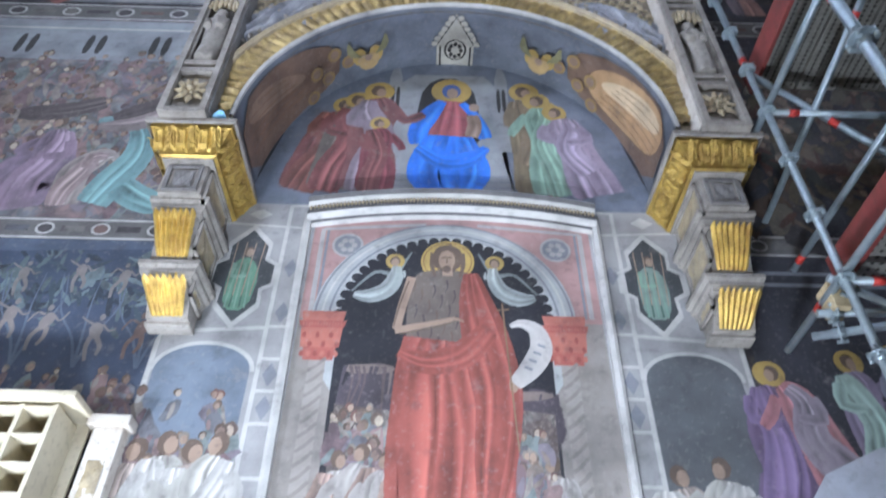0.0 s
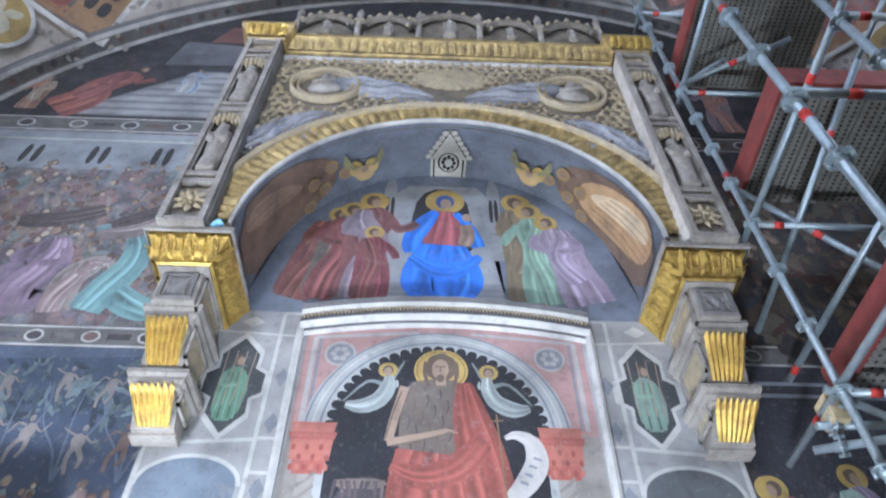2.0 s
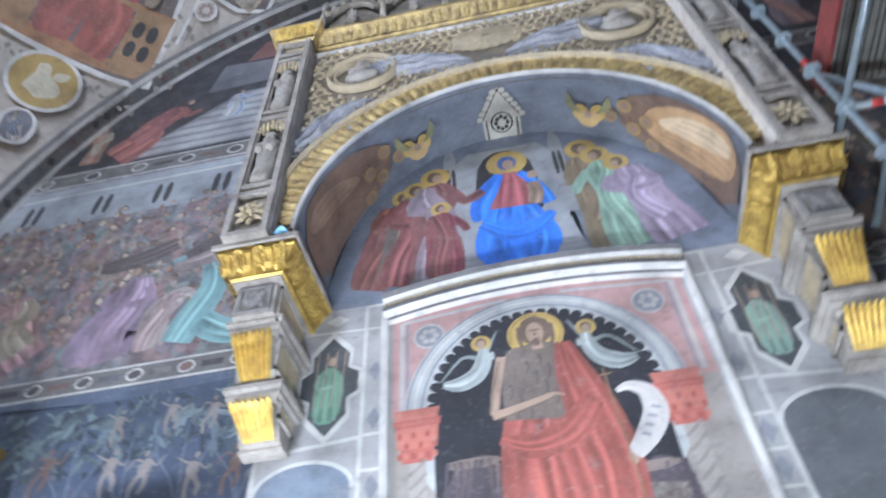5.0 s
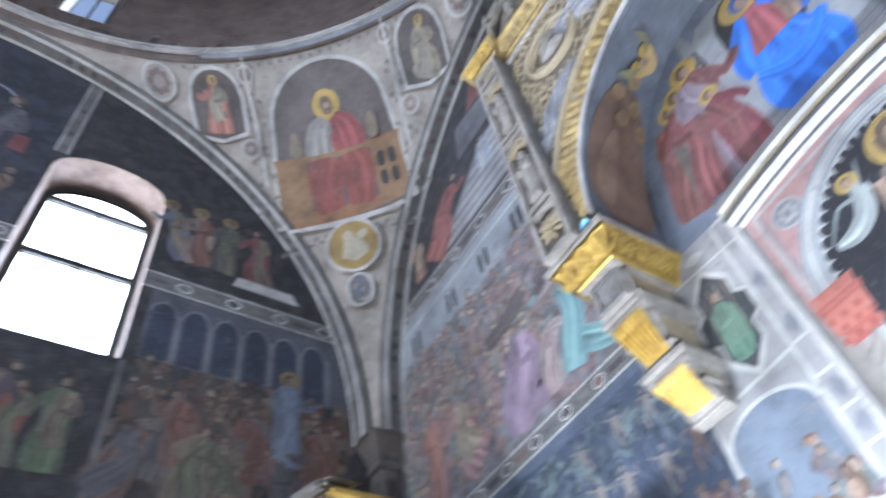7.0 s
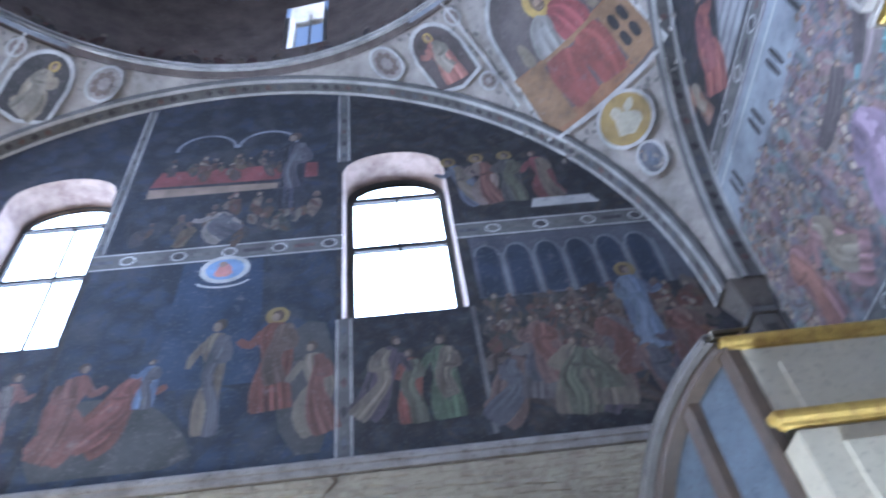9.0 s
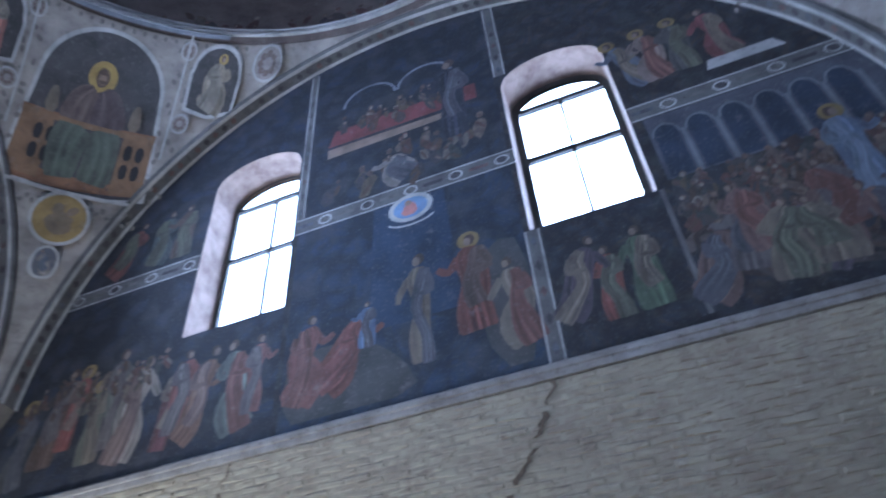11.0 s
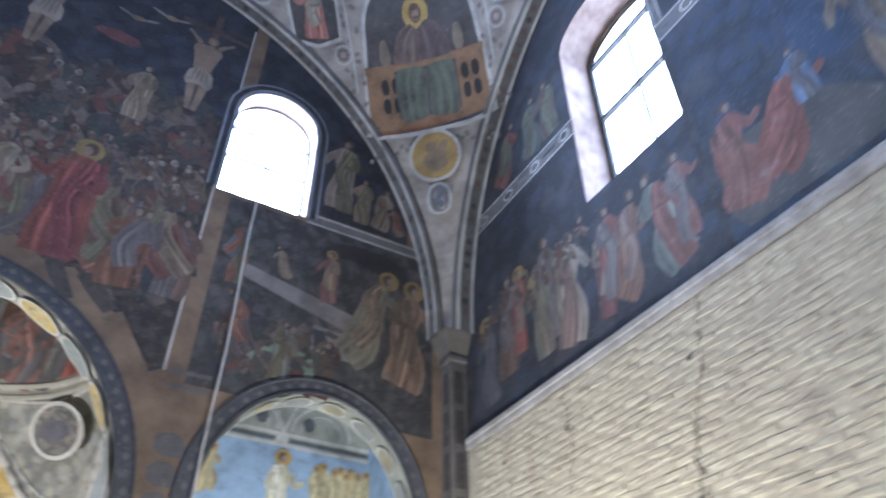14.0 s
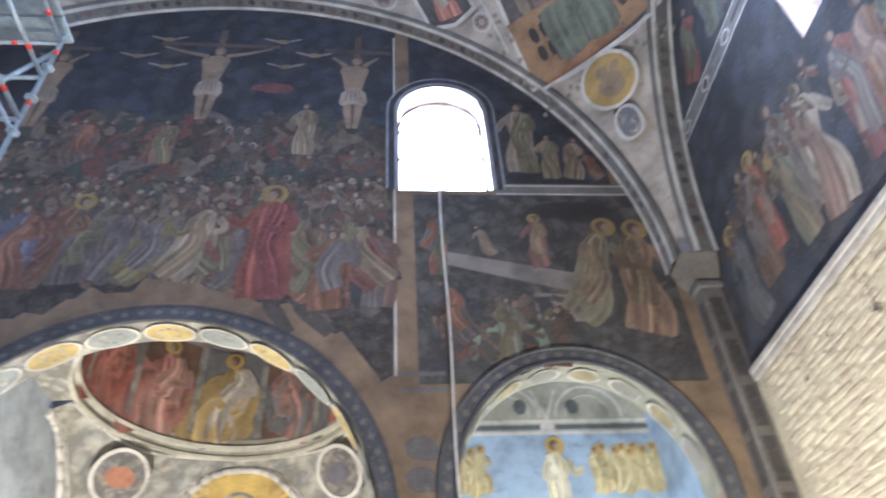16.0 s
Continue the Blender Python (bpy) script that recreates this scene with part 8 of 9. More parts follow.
sheet(bm, lambda s, t: (-4.175 + 1.218 * math.cos(math.pi * s), -6.0 - 0.36 * t, 4.05 + 1.373 * math.sin(math.pi * s)), 40, 2)
part("soffit_ground", bm, fresco_paint("soffit_grey_green", (0.2, 0.2, 0.165)), nich)
bm = bmesh.new()
cn2 = Canvas(lambda s, d, w: (-4.175 + (1.225 - 0.014 + w) * math.cos(s), -6.01 - d * 0.46, 4.05 + (1.38 - 0.014 + w) * math.sin(s)), 0.002, 0.0001, 0.85, 0.15, 15)
for k in range(8):
    s = 0.3 + k * 0.36
    cn2.shape(bm, oval(s, 0.36, 0.15, 0.28, 16), 0, 2)
    cn2.shape(bm, oval(s, 0.36, 0.12, 0.22, 16), 1 + k % 2, 2)
part("painted_soffit", bm, [CREAMY, fresco_paint("oval_ochre", (0.2, 0.17, 0.1)), fresco_paint("oval_grey", (0.16, 0.155, 0.14))], nich)

# ---- pendentive frescoes ----
WOODP = fresco_paint("painted_bench_wood", (0.23, 0.14, 0.075))


def on_pend(az, sgn):
    def place(u, v, w):
        z = v - SPRING
        r = SPHERE - 0.004 + w
        rho = math.sqrt(max(0.01, r * r - z * z))
        a = radians(az) + sgn * u / rho
        return (rho * math.cos(a), rho * math.sin(a), v)
    return place


ROSES = [PALE, fresco_paint("rose_grey", (0.3, 0.27, 0.25)), fresco_paint("rose_brown", (0.17, 0.13, 0.115))]


def pendentive_fresco(az, sgn, robe, cloak, lower, ground_colour, mirrored):
    cv = Canvas(on_pend(az, sgn), 0.01, 0.00015, 0.75, 0.2, 7)
    fr = fresco(cv, "white framed arched fresco of a robe shape at a wooden desk")
    head = [(0.86 * math.cos(math.pi * i / 18), 11.35 + 0.72 * math.sin(math.pi * i / 18)) for i in range(19)]
    shape = [(-0.98, 9.92), (-0.5, 9.84), (0, 9.82), (0.5, 9.84), (0.98, 9.92), (0.94, 10.6)] + head + [(-0.94, 10.6)]
    bm = bmesh.new()
    cv.shape(bm, [(u * 1.07, 10.9 + (v - 10.9) * 1.045) for u, v in shape], 0, 5)
    cv.shape(bm, shape, 1, 5)
    part("frame", bm, [PALE, fresco_paint("scene_ground", ground_colour)], fr)
    bm = bmesh.new()
    cv.shape(bm, [(-0.97, 9.95), (-0.97, 9.86), (0, 9.86), (0.97, 9.95), (0.97, 10.12), (0.4, 10.06), (-0.4, 10.06), (-0.97, 10.12)], 1, 4)
    cv.shape(bm, [(-0.97, 9.95), (-0.5, 9.92), (-0.5, 10.78), (-0.95, 10.78)], 0, 3)
    cv.shape(bm, [(0.5, 9.92), (0.97, 9.95), (0.95, 10.78), (0.5, 10.78)], 0, 3)
    cv.line(bm, -0.96, 10.82, 0.96, 10.82, 0.09, 0, 8)
    cv.line(bm, -0.97, 10.87, 0.97, 10.87, 0.025, 1, 8)
    for k in range(2):
        for j in range(2):
            for e in (-1, 1) if mirrored else (1,):
                x = e * 0.62 + 0.17 * k - 0.05 * (e < 0) - 0.06
                cv.shape(bm, rounded([(x, 10.18 + 0.28 * j), (x + 0.12, 10.18 + 0.28 * j), (x + 0.12, 10.4 + 0.28 * j), (x, 10.4 + 0.28 * j)], 1), 2)
    part("painted_desk", bm, [WOODP, fresco_paint("desk_base", (0.24, 0.125, 0.065)), LINE], fr, "orange brown painted desk")
    rnd = random.Random(az)
    bm = bmesh.new()
    for e in (-1, 1):
        ribbon(cv, bm, [(e * 0.14, 10.82), (e * 0.24, 10.6), (e * 0.25, 10.25), (e * 0.22, 9.98)], [0.5, 0.54, 0.48, 0.5], rnd, 0, 0.12, 10, 6, 0.5)
    part("painted_skirt", bm, [paint(cv.mute(lower))], fr, "lower robe shape below the desk")
    bm = bmesh.new()
    cv.k += 8
    cv.shape(bm, oval(-0.02, 11.5, 0.21, 0.21, 22), 0, 2, soft=0.1)
    part("painted_halo", bm, [GOLDPAINT], fr, "gold halo disc")
    bm = bmesh.new()
    ribbon(cv, bm, [(-0.06, 11.32), (-0.2, 11.14), (-0.26, 10.8)], [0.16, 0.46, 0.52], rnd, 0, 0.14, 10, 6, 0.7)
    part("painted_robe", bm, [paint(cv.mute(robe))], fr, "robe shape with gold halo")
    bm = bmesh.new()
    ribbon(cv, bm, [(0.04, 11.34), (0.16, 11.16), (0.24, 10.8)], [0.16, 0.46, 0.62], rnd, 0, 0.14, 10, 6, 0.7)
    part("painted_mantle", bm, [paint(cv.mute(cloak))], fr, "mantle shape over the robe")
    bm = bmesh.new()
    cv.k += 8
    cv.shape(bm, oval(-0.02, 11.49, 0.11, 0.15, 14, 0.05), 1, 1, soft=0.25)
    cv.shape(bm, oval(-0.02, 11.48, 0.075, 0.11, 12), 0, 1, soft=0.35)
    part("painted_head", bm, [SKIN, HAIR], fr)
    bm = bmesh.new()
    cv.line(bm, -0.96, 10.82, 0.96, 10.82, 0.06, 0, 8)
    part("desk_rail", bm, WOODP, fr)
    # small dots and leaves along the white frames
    bm = bmesh.new()
    for k in range(44):
        q = k / 43
        x, y = (-1.12 + 0.13 * math.sin(q * 40), 9.9 + 2.2 * q) if k % 2 else (1.12 + 0.13 * math.sin(q * 37), 9.9 + 2.2 * q)
        cv.shape(bm, oval(x, y, 0.035, 0.05, 6, 0.2, q * 9), 0)
    for k in range(26):
        q = k / 25 * 2 - 1
        cv.shape(bm, oval(q * 1.0, 9.72 - 0.25 * abs(q) + 0.04 * math.sin(k * 2.4), 0.03, 0.045, 6, 0.2, k), 0)
        cv.shape(bm, oval(q * 2.0, 12.14, 0.035, 0.03, 6, 0.2, k), 0)
    for k in range(30):
        t = k / 29
        for e in (-1, 1):
            cv.shape(bm, oval(e * (0.34 + 0.5 * t), 8.55 + 1.1 * t, 0.02, 0.035, 6, 0.2, k), 0)
    tagged(part("painted_scrollwork", bm, fresco_paint("scrollwork_grey", (0.2, 0.185, 0.17)), fr), kind="stuff")
    for s in (-1, 1):
        bm = bmesh.new()
        cv.shape(bm, rounded([(s * 0.6 - 0.1, 10.84), (s * 0.6 + 0.1, 10.84), (s * 0.6 + 0.06, 11.2), (s * 0.6 - 0.06, 11.2)], 1), 0)
        part("painted_book", bm, fresco_paint("book_pale", (0.2, 0.16, 0.12)), fr)
        # side ovals and roses
        bm = bmesh.new()
        c = s * 1.62
        side = [(c - 0.34, 11.3), (c, 11.22), (c + 0.34, 11.3), (c + 0.36, 11.75)] + [(c + 0.34 * math.cos(math.pi * i / 10), 11.8 + 0.3 * math.sin(math.pi * i / 10)) for i in range(11)] + [(c - 0.36, 11.75)]
        cv.shape(bm, [(c + (u - c) * 1.14, 11.65 + (v - 11.65) * 1.12) for u, v in side], 0, 3)
        cv.shape(bm, side, 1, 3)
        part("side_frame", bm, [PALE, fresco_paint("side_ground", tone(ground_colour, 0.8))], fr)
        robed(cv, fr, c, 11.28, 0.74, (0.4, 0.16, 0.11) if s < 0 else (0.34, 0.26, 0.18), True, None, 0, 0.62)
        for cc, vv, r in ((s * 2.4, 11.92, 0.24), (s * 1.25, 11.05, 0.14), (s * 1.12, 12.0, 0.12)):
            bm = bmesh.new()
            cv.shape(bm, oval(cc, vv, r, r, 20), 0, 2)
            cv.shape(bm, oval(cc, vv, r * 0.85, r * 0.85, 20), 1, 2)
            for k in range(8):
                a = 2 * math.pi * k / 8
                cv.shape(bm, oval(cc + r * 0.5 * math.cos(a), vv + r * 0.5 * math.sin(a), r * 0.2, r * 0.2, 8), 2)
            part("painted_rose", bm, ROSES, fr)
        bm = bmesh.new()
        cv.line(bm, s * 1.1, 10.5, s * 1.12, 12.2, 0.035, 0, 8)
        part("white_line", bm, PALE, fr)
    bm = bmesh.new()
    cv.line(bm, -0.86, 9.76, 0.86, 9.76, 0.05, 0, 8)
    cv.shape(bm, oval(0, 9.36, 0.41, 0.41, 28), 0, 3)
    cv.shape(bm, oval(0, 9.36, 0.36, 0.36, 28), 1, 3)
    part("medallion", bm, [PALE, fresco_paint("medallion_ochre", (0.3, 0.21, 0.075))], fr, "ochre painted medallion")
    bm = bmesh.new()
    col = fresco_paint("medallion_shape", (0.42, 0.38, 0.3) if not mirrored else (0.2, 0.15, 0.1))
    cv.shape(bm, oval(0.0, 9.3, 0.19, 0.17, 12, 0.15), 0)
    cv.shape(bm, oval(-0.06, 9.5, 0.08, 0.1, 10, 0.1), 0)
    cv.shape(bm, oval(0.14, 9.5, 0.1, 0.06, 10, 0.1, 0.6), 0)
    part("medallion_shape", bm, col, fr)
    bm = bmesh.new()
    cv.shape(bm, rounded([(-0.17, 8.42), (0.17, 8.42), (0.21, 8.8), (0, 8.98), (-0.21, 8.8)], 2), 0, 2)
    cv.shape(bm, rounded([(-0.12, 8.46), (0.12, 8.46), (0.16, 8.8), (0, 8.93), (-0.16, 8.8)], 2), 1, 2)
    part("small_niche", bm, [PALE, fresco_paint("niche_slate", (0.13, 0.13, 0.15))], fr)
    robed(cv, fr, 0, 8.48, 0.4, (0.36, 0.32, 0.28), False, None, 0, 0.4)
    bm = bmesh.new()
    cv.line(bm, -1.7, 12.2, 1.7, 12.2, 0.05, 0, 16)
    part("edge_line", bm, GREYB, fr)


pendentive_fresco(135, -1, (0.32, 0.3, 0.27), (0.34, 0.07, 0.06), (0.3, 0.07, 0.05), (0.11, 0.09, 0.085), False)
pendentive_fresco(225, -1, (0.2, 0.13, 0.1), (0.14, 0.1, 0.09), (0.13, 0.16, 0.12), (0.075, 0.07, 0.07), True)
pendentive_fresco(45, -1, (0.2, 0.25, 0.4), (0.36, 0.1, 0.1), (0.3, 0.1, 0.08), (0.14, 0.12, 0.12), True)
pendentive_fresco(315, -1, (0.3, 0.25, 0.2), (0.2, 0.2, 0.3), (0.2, 0.2, 0.15), (0.14, 0.12, 0.12), True)

# drum wall: dim standing shapes
CDR = Canvas(lambda q, v, w: ((5.8 - 0.004 + w) * math.cos(q / 5.8), (5.8 - 0.004 + w) * math.sin(q / 5.8), v), 0.004)
fr = fresco(CDR, "dark drum fresco with dim robe shapes")
crowd(CDR, fr, 0, 36.4, 12.6, 13.25, 300, 0.2)

# ---- cream pigeonhole cabinet and pilaster, porch ----
cab = thing("pigeonhole_cabinet", "cream painted wooden cabinet with open square compartments", "cabinet")
X0, X1, Y0, Y1, ZT = -3.12, -2.25, 5.66, 5.95, 3.5
cw = (X1 - X0 - 0.12) / 4
bm = bmesh.new()
box(bm, X0, X1, Y1, Y1 + 0.02, 0.2, ZT)
part("back_panel", bm, CREAM, cab)
for k in range(5):
    bm = bmesh.new()
    x = X0 + k * (cw + 0.005)
    box(bm, x, x + 0.028, Y0, Y1, 0.2, ZT - 0.02)
    part("upright", bevelled(bm, 0.004), CREAM, cab)
for k in range(19):
    bm = bmesh.new()
    z = ZT - 0.03 - k * 0.168
    box(bm, X0, X1 - 0.09, Y0 + 0.003, Y1, z - 0.022, z)
    part("shelf", bevelled(bm, 0.004), CREAM, cab)
bm = bmesh.new()
box(bm, X0 - 0.04, X1 + 0.03, Y0 - 0.05, Y1 + 0.04, ZT, ZT + 0.045)
part("cornice", bevelled(bm, 0.01), CREAM, cab)
bm = bmesh.new()
box(bm, X0, X1 - 0.1, Y0, Y1, 0, 0.2)
part("plinth", bm, CREAM, cab)

pil = thing("door_pilaster", "white and gold painted wooden pilaster beside cabinet", "pilaster")
bm = bmesh.new()
box(bm, -2.2, -2.02, 5.9, 6.0, 0, 3.46)
part("shaft", bevelled(bm, 0.008), PLASTER, pil)
bm = bmesh.new()
relief(bm, (-2.16, 5.895, 0.3), (1, 0, 0), (0, 0, 1), (0, -1, 0), 0.1, 2.95, 8, 140, lambda s, t: 0.012 * (math.sin(60 * t) * math.sin(math.pi * s) + noise.noise((s * 3, t * 60, 0))))
part("gilt_ornament", bm, OLDGILT, pil)
bm = bmesh.new()
box(bm, -2.24, -1.98, 5.86, 6.0, 3.46, 3.53)
part("cap", bevelled(bm, 0.01), PLASTER, pil)

porch = thing("wooden_porch", "cream wooden porch with gilded mouldings and arched glazed end", "porch")
PX, PY, PZ = -4.06, 4.35, 4.59


def gilt_rail(name, x, y, z, h, out):
    bm = bmesh.new()
    path = [((x, 6.0, z), (1, 0, 0), (0, 0, 1)), ((x, y, z), (0.75, -0.75, 0), (0, 0, 1)), ((x - 0.02, y, z), (0, -1, 0), (0, 0, 1))]
    sweep(bm, path, [(0, 0), (out * 0.4, h * 0.1), (out * 0.5, h * 0.3), (out * 0.9, h * 0.5), (out, h * 0.7), (out, h), (-0.02, h * 1.02)])
    return part(name, bm, GILT, porch, "gilded moulding")


bm = bmesh.new()
box(bm, -5.5, PX, PY + 0.06, 6.0, 3.86, PZ - 0.1)
part("upper_body", bm, CREAM, porch)
bm = bmesh.new()
box(bm, -5.5, -3.82, PY - 0.02, 6.0, 0, 3.7)
part("lower_body", bm, CREAM, porch)
gilt_rail("top_rail", PX, PY, PZ - 0.1, 0.09, 0.07)
gilt_rail("top_rail", PX - 0.1, PY + 0.02, PZ + 0.01, 0.04, 0.08)
gilt_rail("middle_rail", -3.84, PY - 0.06, 3.72, 0.1, 0.08)
bm = bmesh.new()
box(bm, PX + 0.002, PX + 0.02, PY + 0.25, 5.9, 3.95, 4.36)
part("side_panel", bevelled(bm, 0.006), CREAM, porch)
bm = bmesh.new()
box(bm, -3.82, -3.8, PY + 0.2, 5.9, 2.2, 3.6)
part("side_panel", bevelled(bm, 0.006), CREAM, porch)
# quarter arch end with glazing
AR = 1.3
AC = (PX - 0.02, PZ + 0.02 - AR)
for k, (r0, r1, y0, mat) in enumerate(((AR - 0.02, AR + 0.06, PY - 0.12, FRAMEDARK), (AR - 0.1, AR - 0.02, PY - 0.06, WALNUT), (AR + 0.03, AR + 0.09, PY - 0.05, CREAM))):
    bm = bmesh.new()
    n = 20
    path = [((AC[0] - AR * math.sin(a), y0, AC[1] + AR * math.cos(a)), (0, -1, 0), (-math.sin(a), 0, math.cos(a))) for a in [math.pi / 2 * i / n for i in range(n + 1)]]
    path.append(((AC[0] - AR, y0, 0.0), (0, -1, 0), (-1, 0, 0)))
    sweep(bm, path, [(-0.25, r0 - AR), (0.02, r0 - AR), (0.03, (r0 + r1) / 2 - AR), (0.02, r1 - AR), (-0.25, r1 - AR)])
    part("curved_frame", bm, mat, porch)
bm = bmesh.new()
bm.faces.new([bm.verts.new((x, PY + 0.03, z)) for x, z in [(AC[0], 0.1), (AC[0], AC[1] + AR - 0.04)] + [(AC[0] - (AR - 0.04) * math.sin(a), AC[1] + (AR - 0.04) * math.cos(a)) for a in [math.pi / 2 * i / 14 for i in range(1, 15)]] + [(AC[0] - AR + 0.04, 0.1)]])
part("pane", bm, worn("blue_grey_glass", (0.15, 0.18, 0.22), (0.11, 0.135, 0.165), 0.12), porch, "blue grey reflecting pane")
for dx, w in ((0.5, 0.1), (0.02, 0.1)):
    bm = bmesh.new()
    x = AC[0] - dx
    box(bm, x - w / 2, x + w / 2, PY - 0.05, PY + 0.05, 0, AC[1] + math.sqrt(max(0.01, (AR - 0.06) ** 2 - dx * dx)))
    part("mullion", bevelled(bm, 0.01), WALNUT, porch)

# the glazed end is sheared outwards so that its arch fits the camera's view
for ob in porch.children:
    if ob.name.split(".")[0] in ("curved_frame", "pane", "mullion"):
        for v in ob.data.vertices:
            v.co.y -= 0.42 * max(0.0, AC[0] - v.co.x)

# ---- scaffold ----
scaf = thing("scaffold", "galvanised tube scaffold with red bands and red boards", "scaffold")


def pole(a, b, bands=(), rosettes=(), name="tube"):
    bm = bmesh.new()
    tube(bm, a, b, 0.0245, 12)
    o = part(name, bm, STEEL, scaf)
    A, B = Vector(a), Vector(b)
    for t in bands:
        p = A.lerp(B, t)
        d = (B - A).normalized() * 0.035
        bm = bmesh.new()
        tube(bm, p - d, p + d, 0.0262, 12)
        part("red_band", bm, REDTAPE, o, "red tape band")
    for t in rosettes:
        p = A.lerp(B, t)
        d = (B - A).normalized()
        bm = bmesh.new()
        tube(bm, p - d * 0.006, p + d * 0.006, 0.062, 10)
        tube(bm, p - d * 0.04, p + d * 0.03, 0.031, 10)
        for k in range(4):
            q = d.orthogonal().normalized()
            q.rotate(Matrix.Rotation(math.pi / 2 * k, 3, d))
            tube(bm, p + q * 0.05 - d * 0.03, p + q * 0.05 + d * 0.03, 0.012, 6)
        part("coupler", bm, STEEL, o)
    return o


def upright(x, y, bands, z1=10.5):
    n = int(z1 / 0.5)
    return pole((x, y, 0.02), (x, y, z1), [z / z1 for z in bands], [0.5 * k / z1 for k in range(1, n)], "standard")


upright(1.5, 3.5, (3.3, 4.35, 5.6, 7.1))
upright(2.15, 3.5, (4.6, 5.9, 7.4))
upright(2.12, 5.0, (3.2, 5.0, 6.1, 7.6, 9.0))
upright(3.65, 5.0, (4.0, 6.0, 8.0))
upright(3.65, 3.5, (4.0, 6.0, 8.0))
for z in (4.0, 5.5, 7.5, 9.4):
    pole((2.12, 5.0, z), (3.65, 5.0, z), (0.12, 0.85), name="ledger")
    pole((2.15, 3.5, z + 0.1), (3.65, 3.5, z + 0.1), (0.12, 0.85), name="ledger")
    pole((2.14, 3.4, z + 0.05), (2.13, 5.8, z + 0.05), (0.2, 0.8), name="ledger")
    pole((3.65, 3.4, z + 0.05), (3.65, 5.8, z + 0.05), (0.2, 0.8), name="ledger")
for z in (4.6, 6.1, 7.6):
    pole((1.5, 3.5, z), (2.15, 3.5, z), (0.5,), name="ledger")
pole((2.6, 3.9, 5.9), (2.35, 5.85, 5.25), (0.25, 0.75), name="brace")
pole((2.8, 3.9, 5.2), (2.42, 5.85, 4.78), (0.3, 0.95), name="brace")
pole((2.12, 5.02, 6.0), (3.65, 5.02, 4.1), (0.3, 0.7), name="brace")
pole((2.12, 4.98, 7.6), (2.9, 4.4, 7.4), (0.5,), name="brace")
pole((3.65, 5.02, 9.3), (2.12, 5.02, 7.6), (0.4,), name="brace")
for z, y0, y1 in ((6.2, 4.25, 5.3), (8.3, 4.25, 5.35), (4.25, 3.8, 5.3)):
    for k in range(4):
        x = 2.34 + 0.33 * k
        bm = bmesh.new()
        box(bm, x, x + 0.31, y0, y1, z, z + 0.05)
        dk = part("deck_plank", bevelled(bm, 0.006), DECK, scaf, "perforated steel plank")
        # dark discs under the solid plank, coloured as its holes in shade
        bm = bmesh.new()
        for i in range(26):
            for j in range(5):
                cx, cy = x + 0.04 + 0.058 * j, y0 + 0.05 + (y1 - y0 - 0.1) * i / 25
                bm.faces.new([bm.verts.new((cx + 0.014 * math.cos(q), cy + 0.014 * math.sin(q), z - 0.002)) for q in [-2 * math.pi * m / 6 for m in range(6)]])
        tagged(part("perforation_disc", bm, IRON, dk), kind="stuff")
    bm = bmesh.new()
    xb = 2.28
    box(bm, xb, xb + 0.03, y0 - 0.05, y1, z - 0.08, z + 0.16)
    part("toe_board", bevelled(bm, 0.004), REDBOARD, scaf, "red painted toe board")
    bm = bmesh.new()
    box(bm, xb, xb + 1.4, y0 - 0.06, y0 - 0.03, z - 0.08, z + 0.16)
    part("toe_board", bevelled(bm, 0.004), REDBOARD, scaf, "red painted toe board")
bm = bmesh.new()
box(bm, 2.12, 2.22, 5.16, 5.3, 3.94, 4.12)
part("timber_block", bevelled(bm, 0.006), TIMBER, scaf, "raw timber end")
pole((2.05, 5.25, 3.95), (3.6, 5.05, 3.88), (0.3,), (0.06,), "ledger")
pole((2.0, 5.3, 3.82), (3.2, 4.5, 3.6), (0.5,), (0.1,), "brace")
pole((2.1, 5.1, 4.1), (3.6, 5.35, 3.4), (), (0.08,), "brace")
# a second tower by the south wall
tower = thing("scaffold_tower", "aluminium scaffold tower with deck near south wall", "scaffold")
scaf = tower
for x, y in ((1.35, -4.5), (3.0, -4.5), (1.35, -3.2), (3.0, -3.2)):
    pole((x, y, 0.02), (x, y, 9.0), (0.75, 0.85, 0.95), [0.8, 0.86, 0.92], "standard")
for z in (7.4, 8.1, 8.75):
    pole((1.35, -4.5, z), (3.0, -4.5, z), (0.3,), name="ledger")
    pole((1.35, -4.5, z), (1.35, -3.2, z), (0.3,), name="ledger")
pole((1.35, -4.5, 7.2), (2.4, -4.5, 8.8), (0.5,), name="brace")
pole((2.3, -4.5, 7.2), (1.35, -4.5, 8.6), (0.5,), name="brace")
for k in range(4):
    bm = bmesh.new()
    box(bm, 1.3, 3.1, -4.6 + 0.36 * k, -4.27 + 0.36 * k, 8.9, 8.96)
    part("deck_plank", bevelled(bm, 0.006), STEEL, tower)

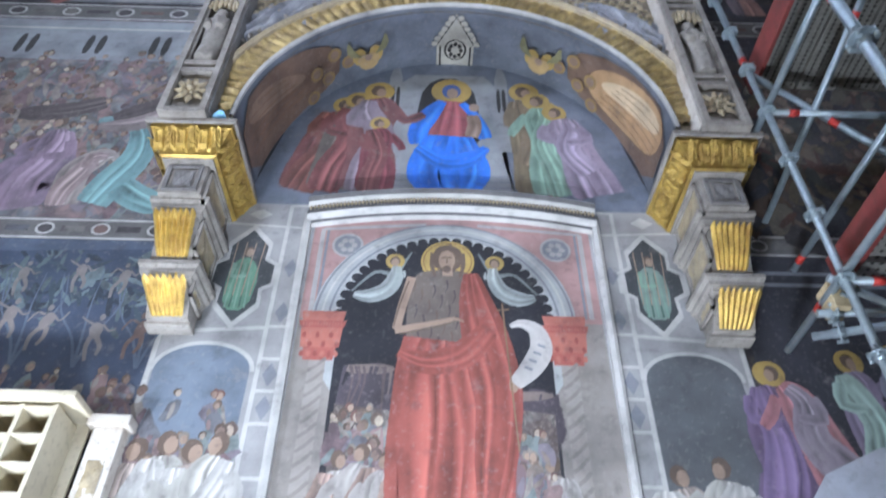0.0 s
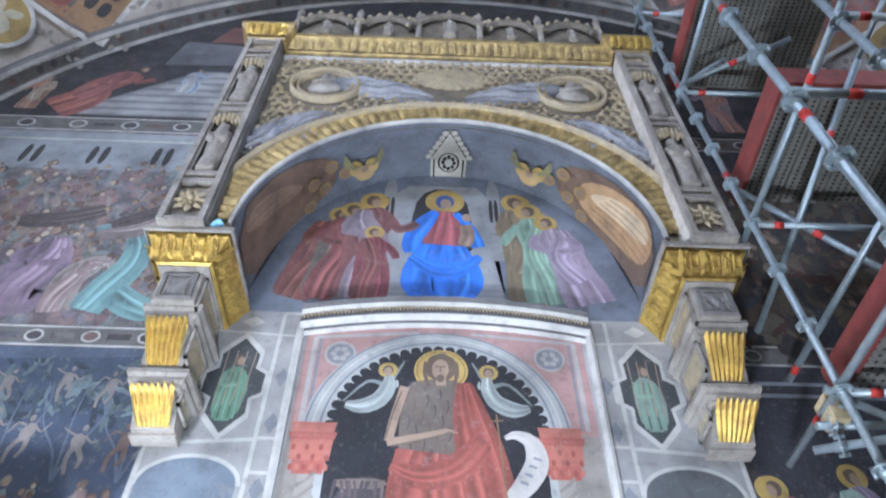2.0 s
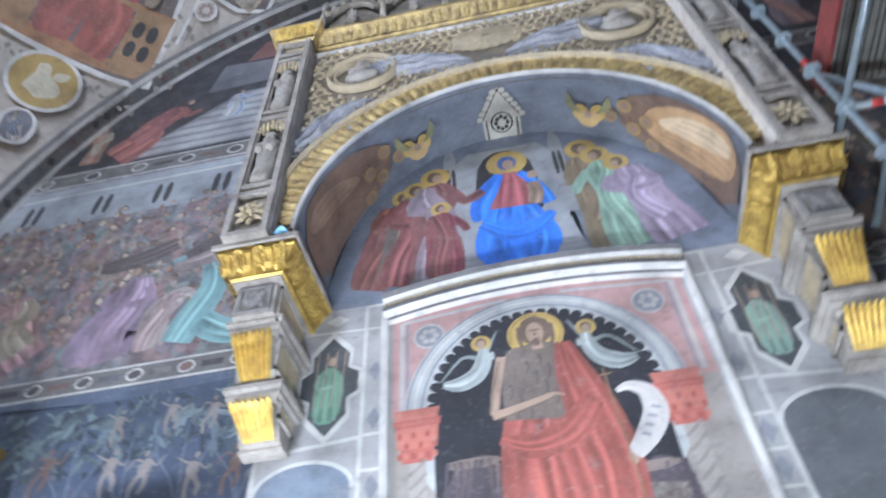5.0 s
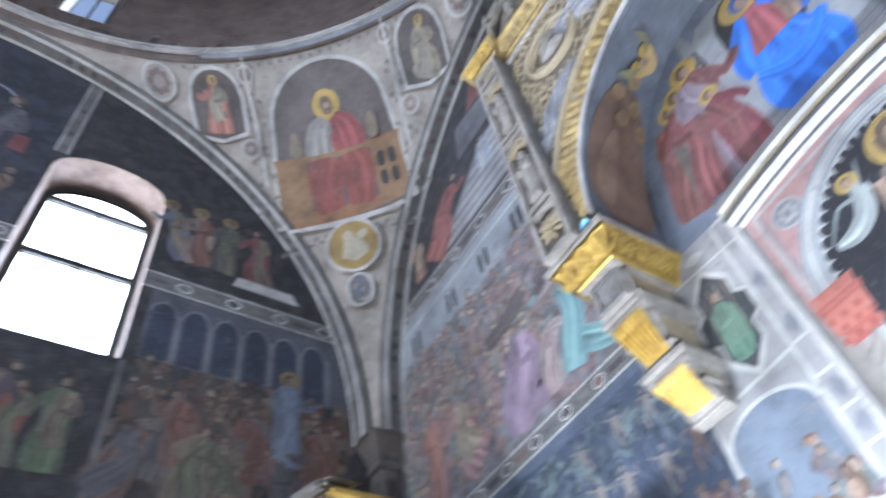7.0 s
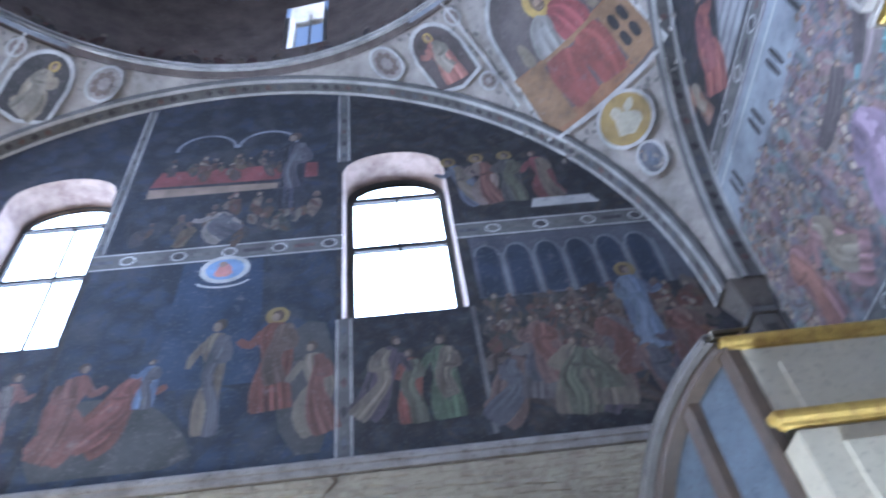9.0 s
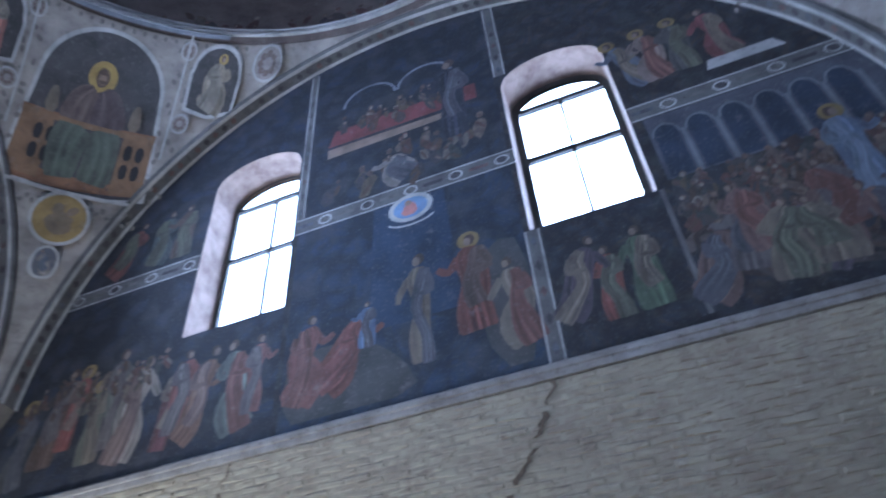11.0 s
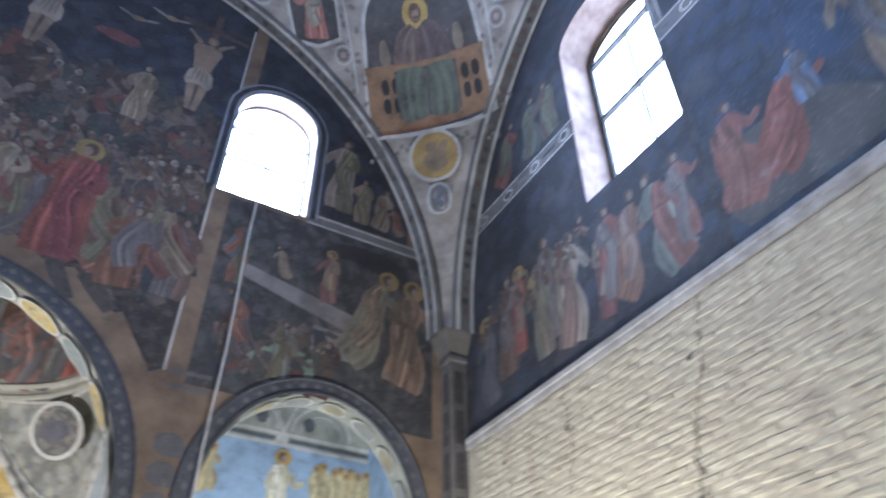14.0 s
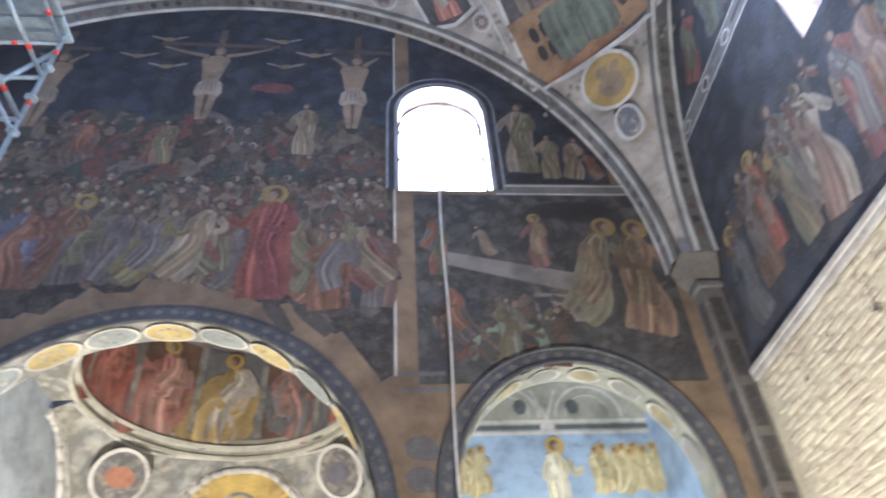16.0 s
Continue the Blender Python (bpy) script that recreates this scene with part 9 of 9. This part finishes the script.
# ---- whitewashed brick wall below the west frescoes ----
bricks = thing("brick_facing", "whitewashed rough brick wall below the frescoes", "brick wall", kind="structure")
BL, BH, BG = 0.27, 0.066, 0.009
kinds = []
rng = random.Random(21)
for k in range(8):
    bm = bmesh.new()
    l, h = BL / 2, BH / 2
    l *= rng.uniform(0.78, 1.06)
    box(bm, -0.02, 0.004, -l, l, -h, h)
    bmesh.ops.bevel(bm, geom=[e for e in bm.edges if all(v.co.x > 0 for v in e.verts)], offset=0.01, segments=1, affect="EDGES")
    for v in bm.verts:
        v.co.x += rng.uniform(-0.005, 0.005)
        v.co.y += rng.uniform(-0.014, 0.014)
        v.co.z += rng.uniform(-0.014, 0.014)
    me = bpy.data.meshes.new("brick")
    bm.to_mesh(me)
    bm.free()
    me.materials.append(BRICK)
    kinds.append(me)
verts, faces, single = [], [], 0
row = 0
z = 5.03 - BH / 2 - BG
while z > 2.0:
    y = -5.6 - (BL + BG) * (0.5 if row % 2 else 0.0)
    while y < 5.6:
        if y - BL / 2 > -5.62 and y + BL / 2 < 5.62:
            jx, jz, tilt = rng.uniform(-0.003, 0.005), rng.uniform(-0.007, 0.007), rng.uniform(-1.2, 1.2)
            me = rng.choice(kinds)
            m = pose(-5.975 + jx, y, z + jz, tilt, 0, 0)
            if -4.4 < y < -1.6 and z > 2.75 and single < 300:
                ob = new("brick", me)
                ob.parent = bricks
                ob.matrix_local = m
                single += 1
            else:
                o = len(verts)
                verts += [m @ v.co for v in me.vertices]
                faces += [[o + i for i in p.vertices] for p in me.polygons]
        y += BL + BG
    z -= BH + BG
    row += 1
me = bpy.data.meshes.new("brick_rest")
me.from_pydata(verts, [], faces)
me.materials.append(BRICK)
rest = new("brick_rest", me)
rest.parent = bricks
tagged(rest, kind="stuff")
# flat dark patches, the shade inside putlog holes put into their colour
bm = bmesh.new()
for y, z in ((-2.25, 4.53), (-3.87, 4.56), (-4.96, 4.61), (-0.79, 3.49), (-2.47, 3.44)):
    bm.faces.new([bm.verts.new((-5.947, y + rng.uniform(0.012, 0.045) * math.cos(a), z + rng.uniform(0.012, 0.04) * math.sin(a))) for a in [2 * math.pi * i / 9 for i in range(9)]])
tagged(part("wall_hole_patch", bm, LINE, bricks), kind="stuff")

# long broken cracks running down from the cornice
CRACK = worn("dark_crack", (0.2, 0.155, 0.115), (0.1, 0.08, 0.06), 0.95, 0, 20)
for yc, slope, z0, wide in ((1.42, 0.58, 2.6, 1.6), (-2.02, 0.32, 2.8, 0.7), (-3.85, 0.05, 3.9, 0.4)):
    bm = bmesh.new()
    last = None
    z = 5.02
    while z > z0:
        y = yc - slope * (4.98 - z) + 0.03 * math.sin(z * 6) + rng.uniform(-0.03, 0.03)
        w = rng.uniform(0.002, 0.022) * wide
        row = [bm.verts.new((x, y + e * w, z)) for x, e in ((-5.956, -1), (-5.962, 0), (-5.956, 1))]
        if last and rng.random() < 0.72:
            for j in range(2):
                bm.faces.new((last[j], last[j + 1], row[j + 1], row[j]))
        last = row
        z -= rng.uniform(0.02, 0.07)
    part("wall_crack", bm, CRACK, bricks)
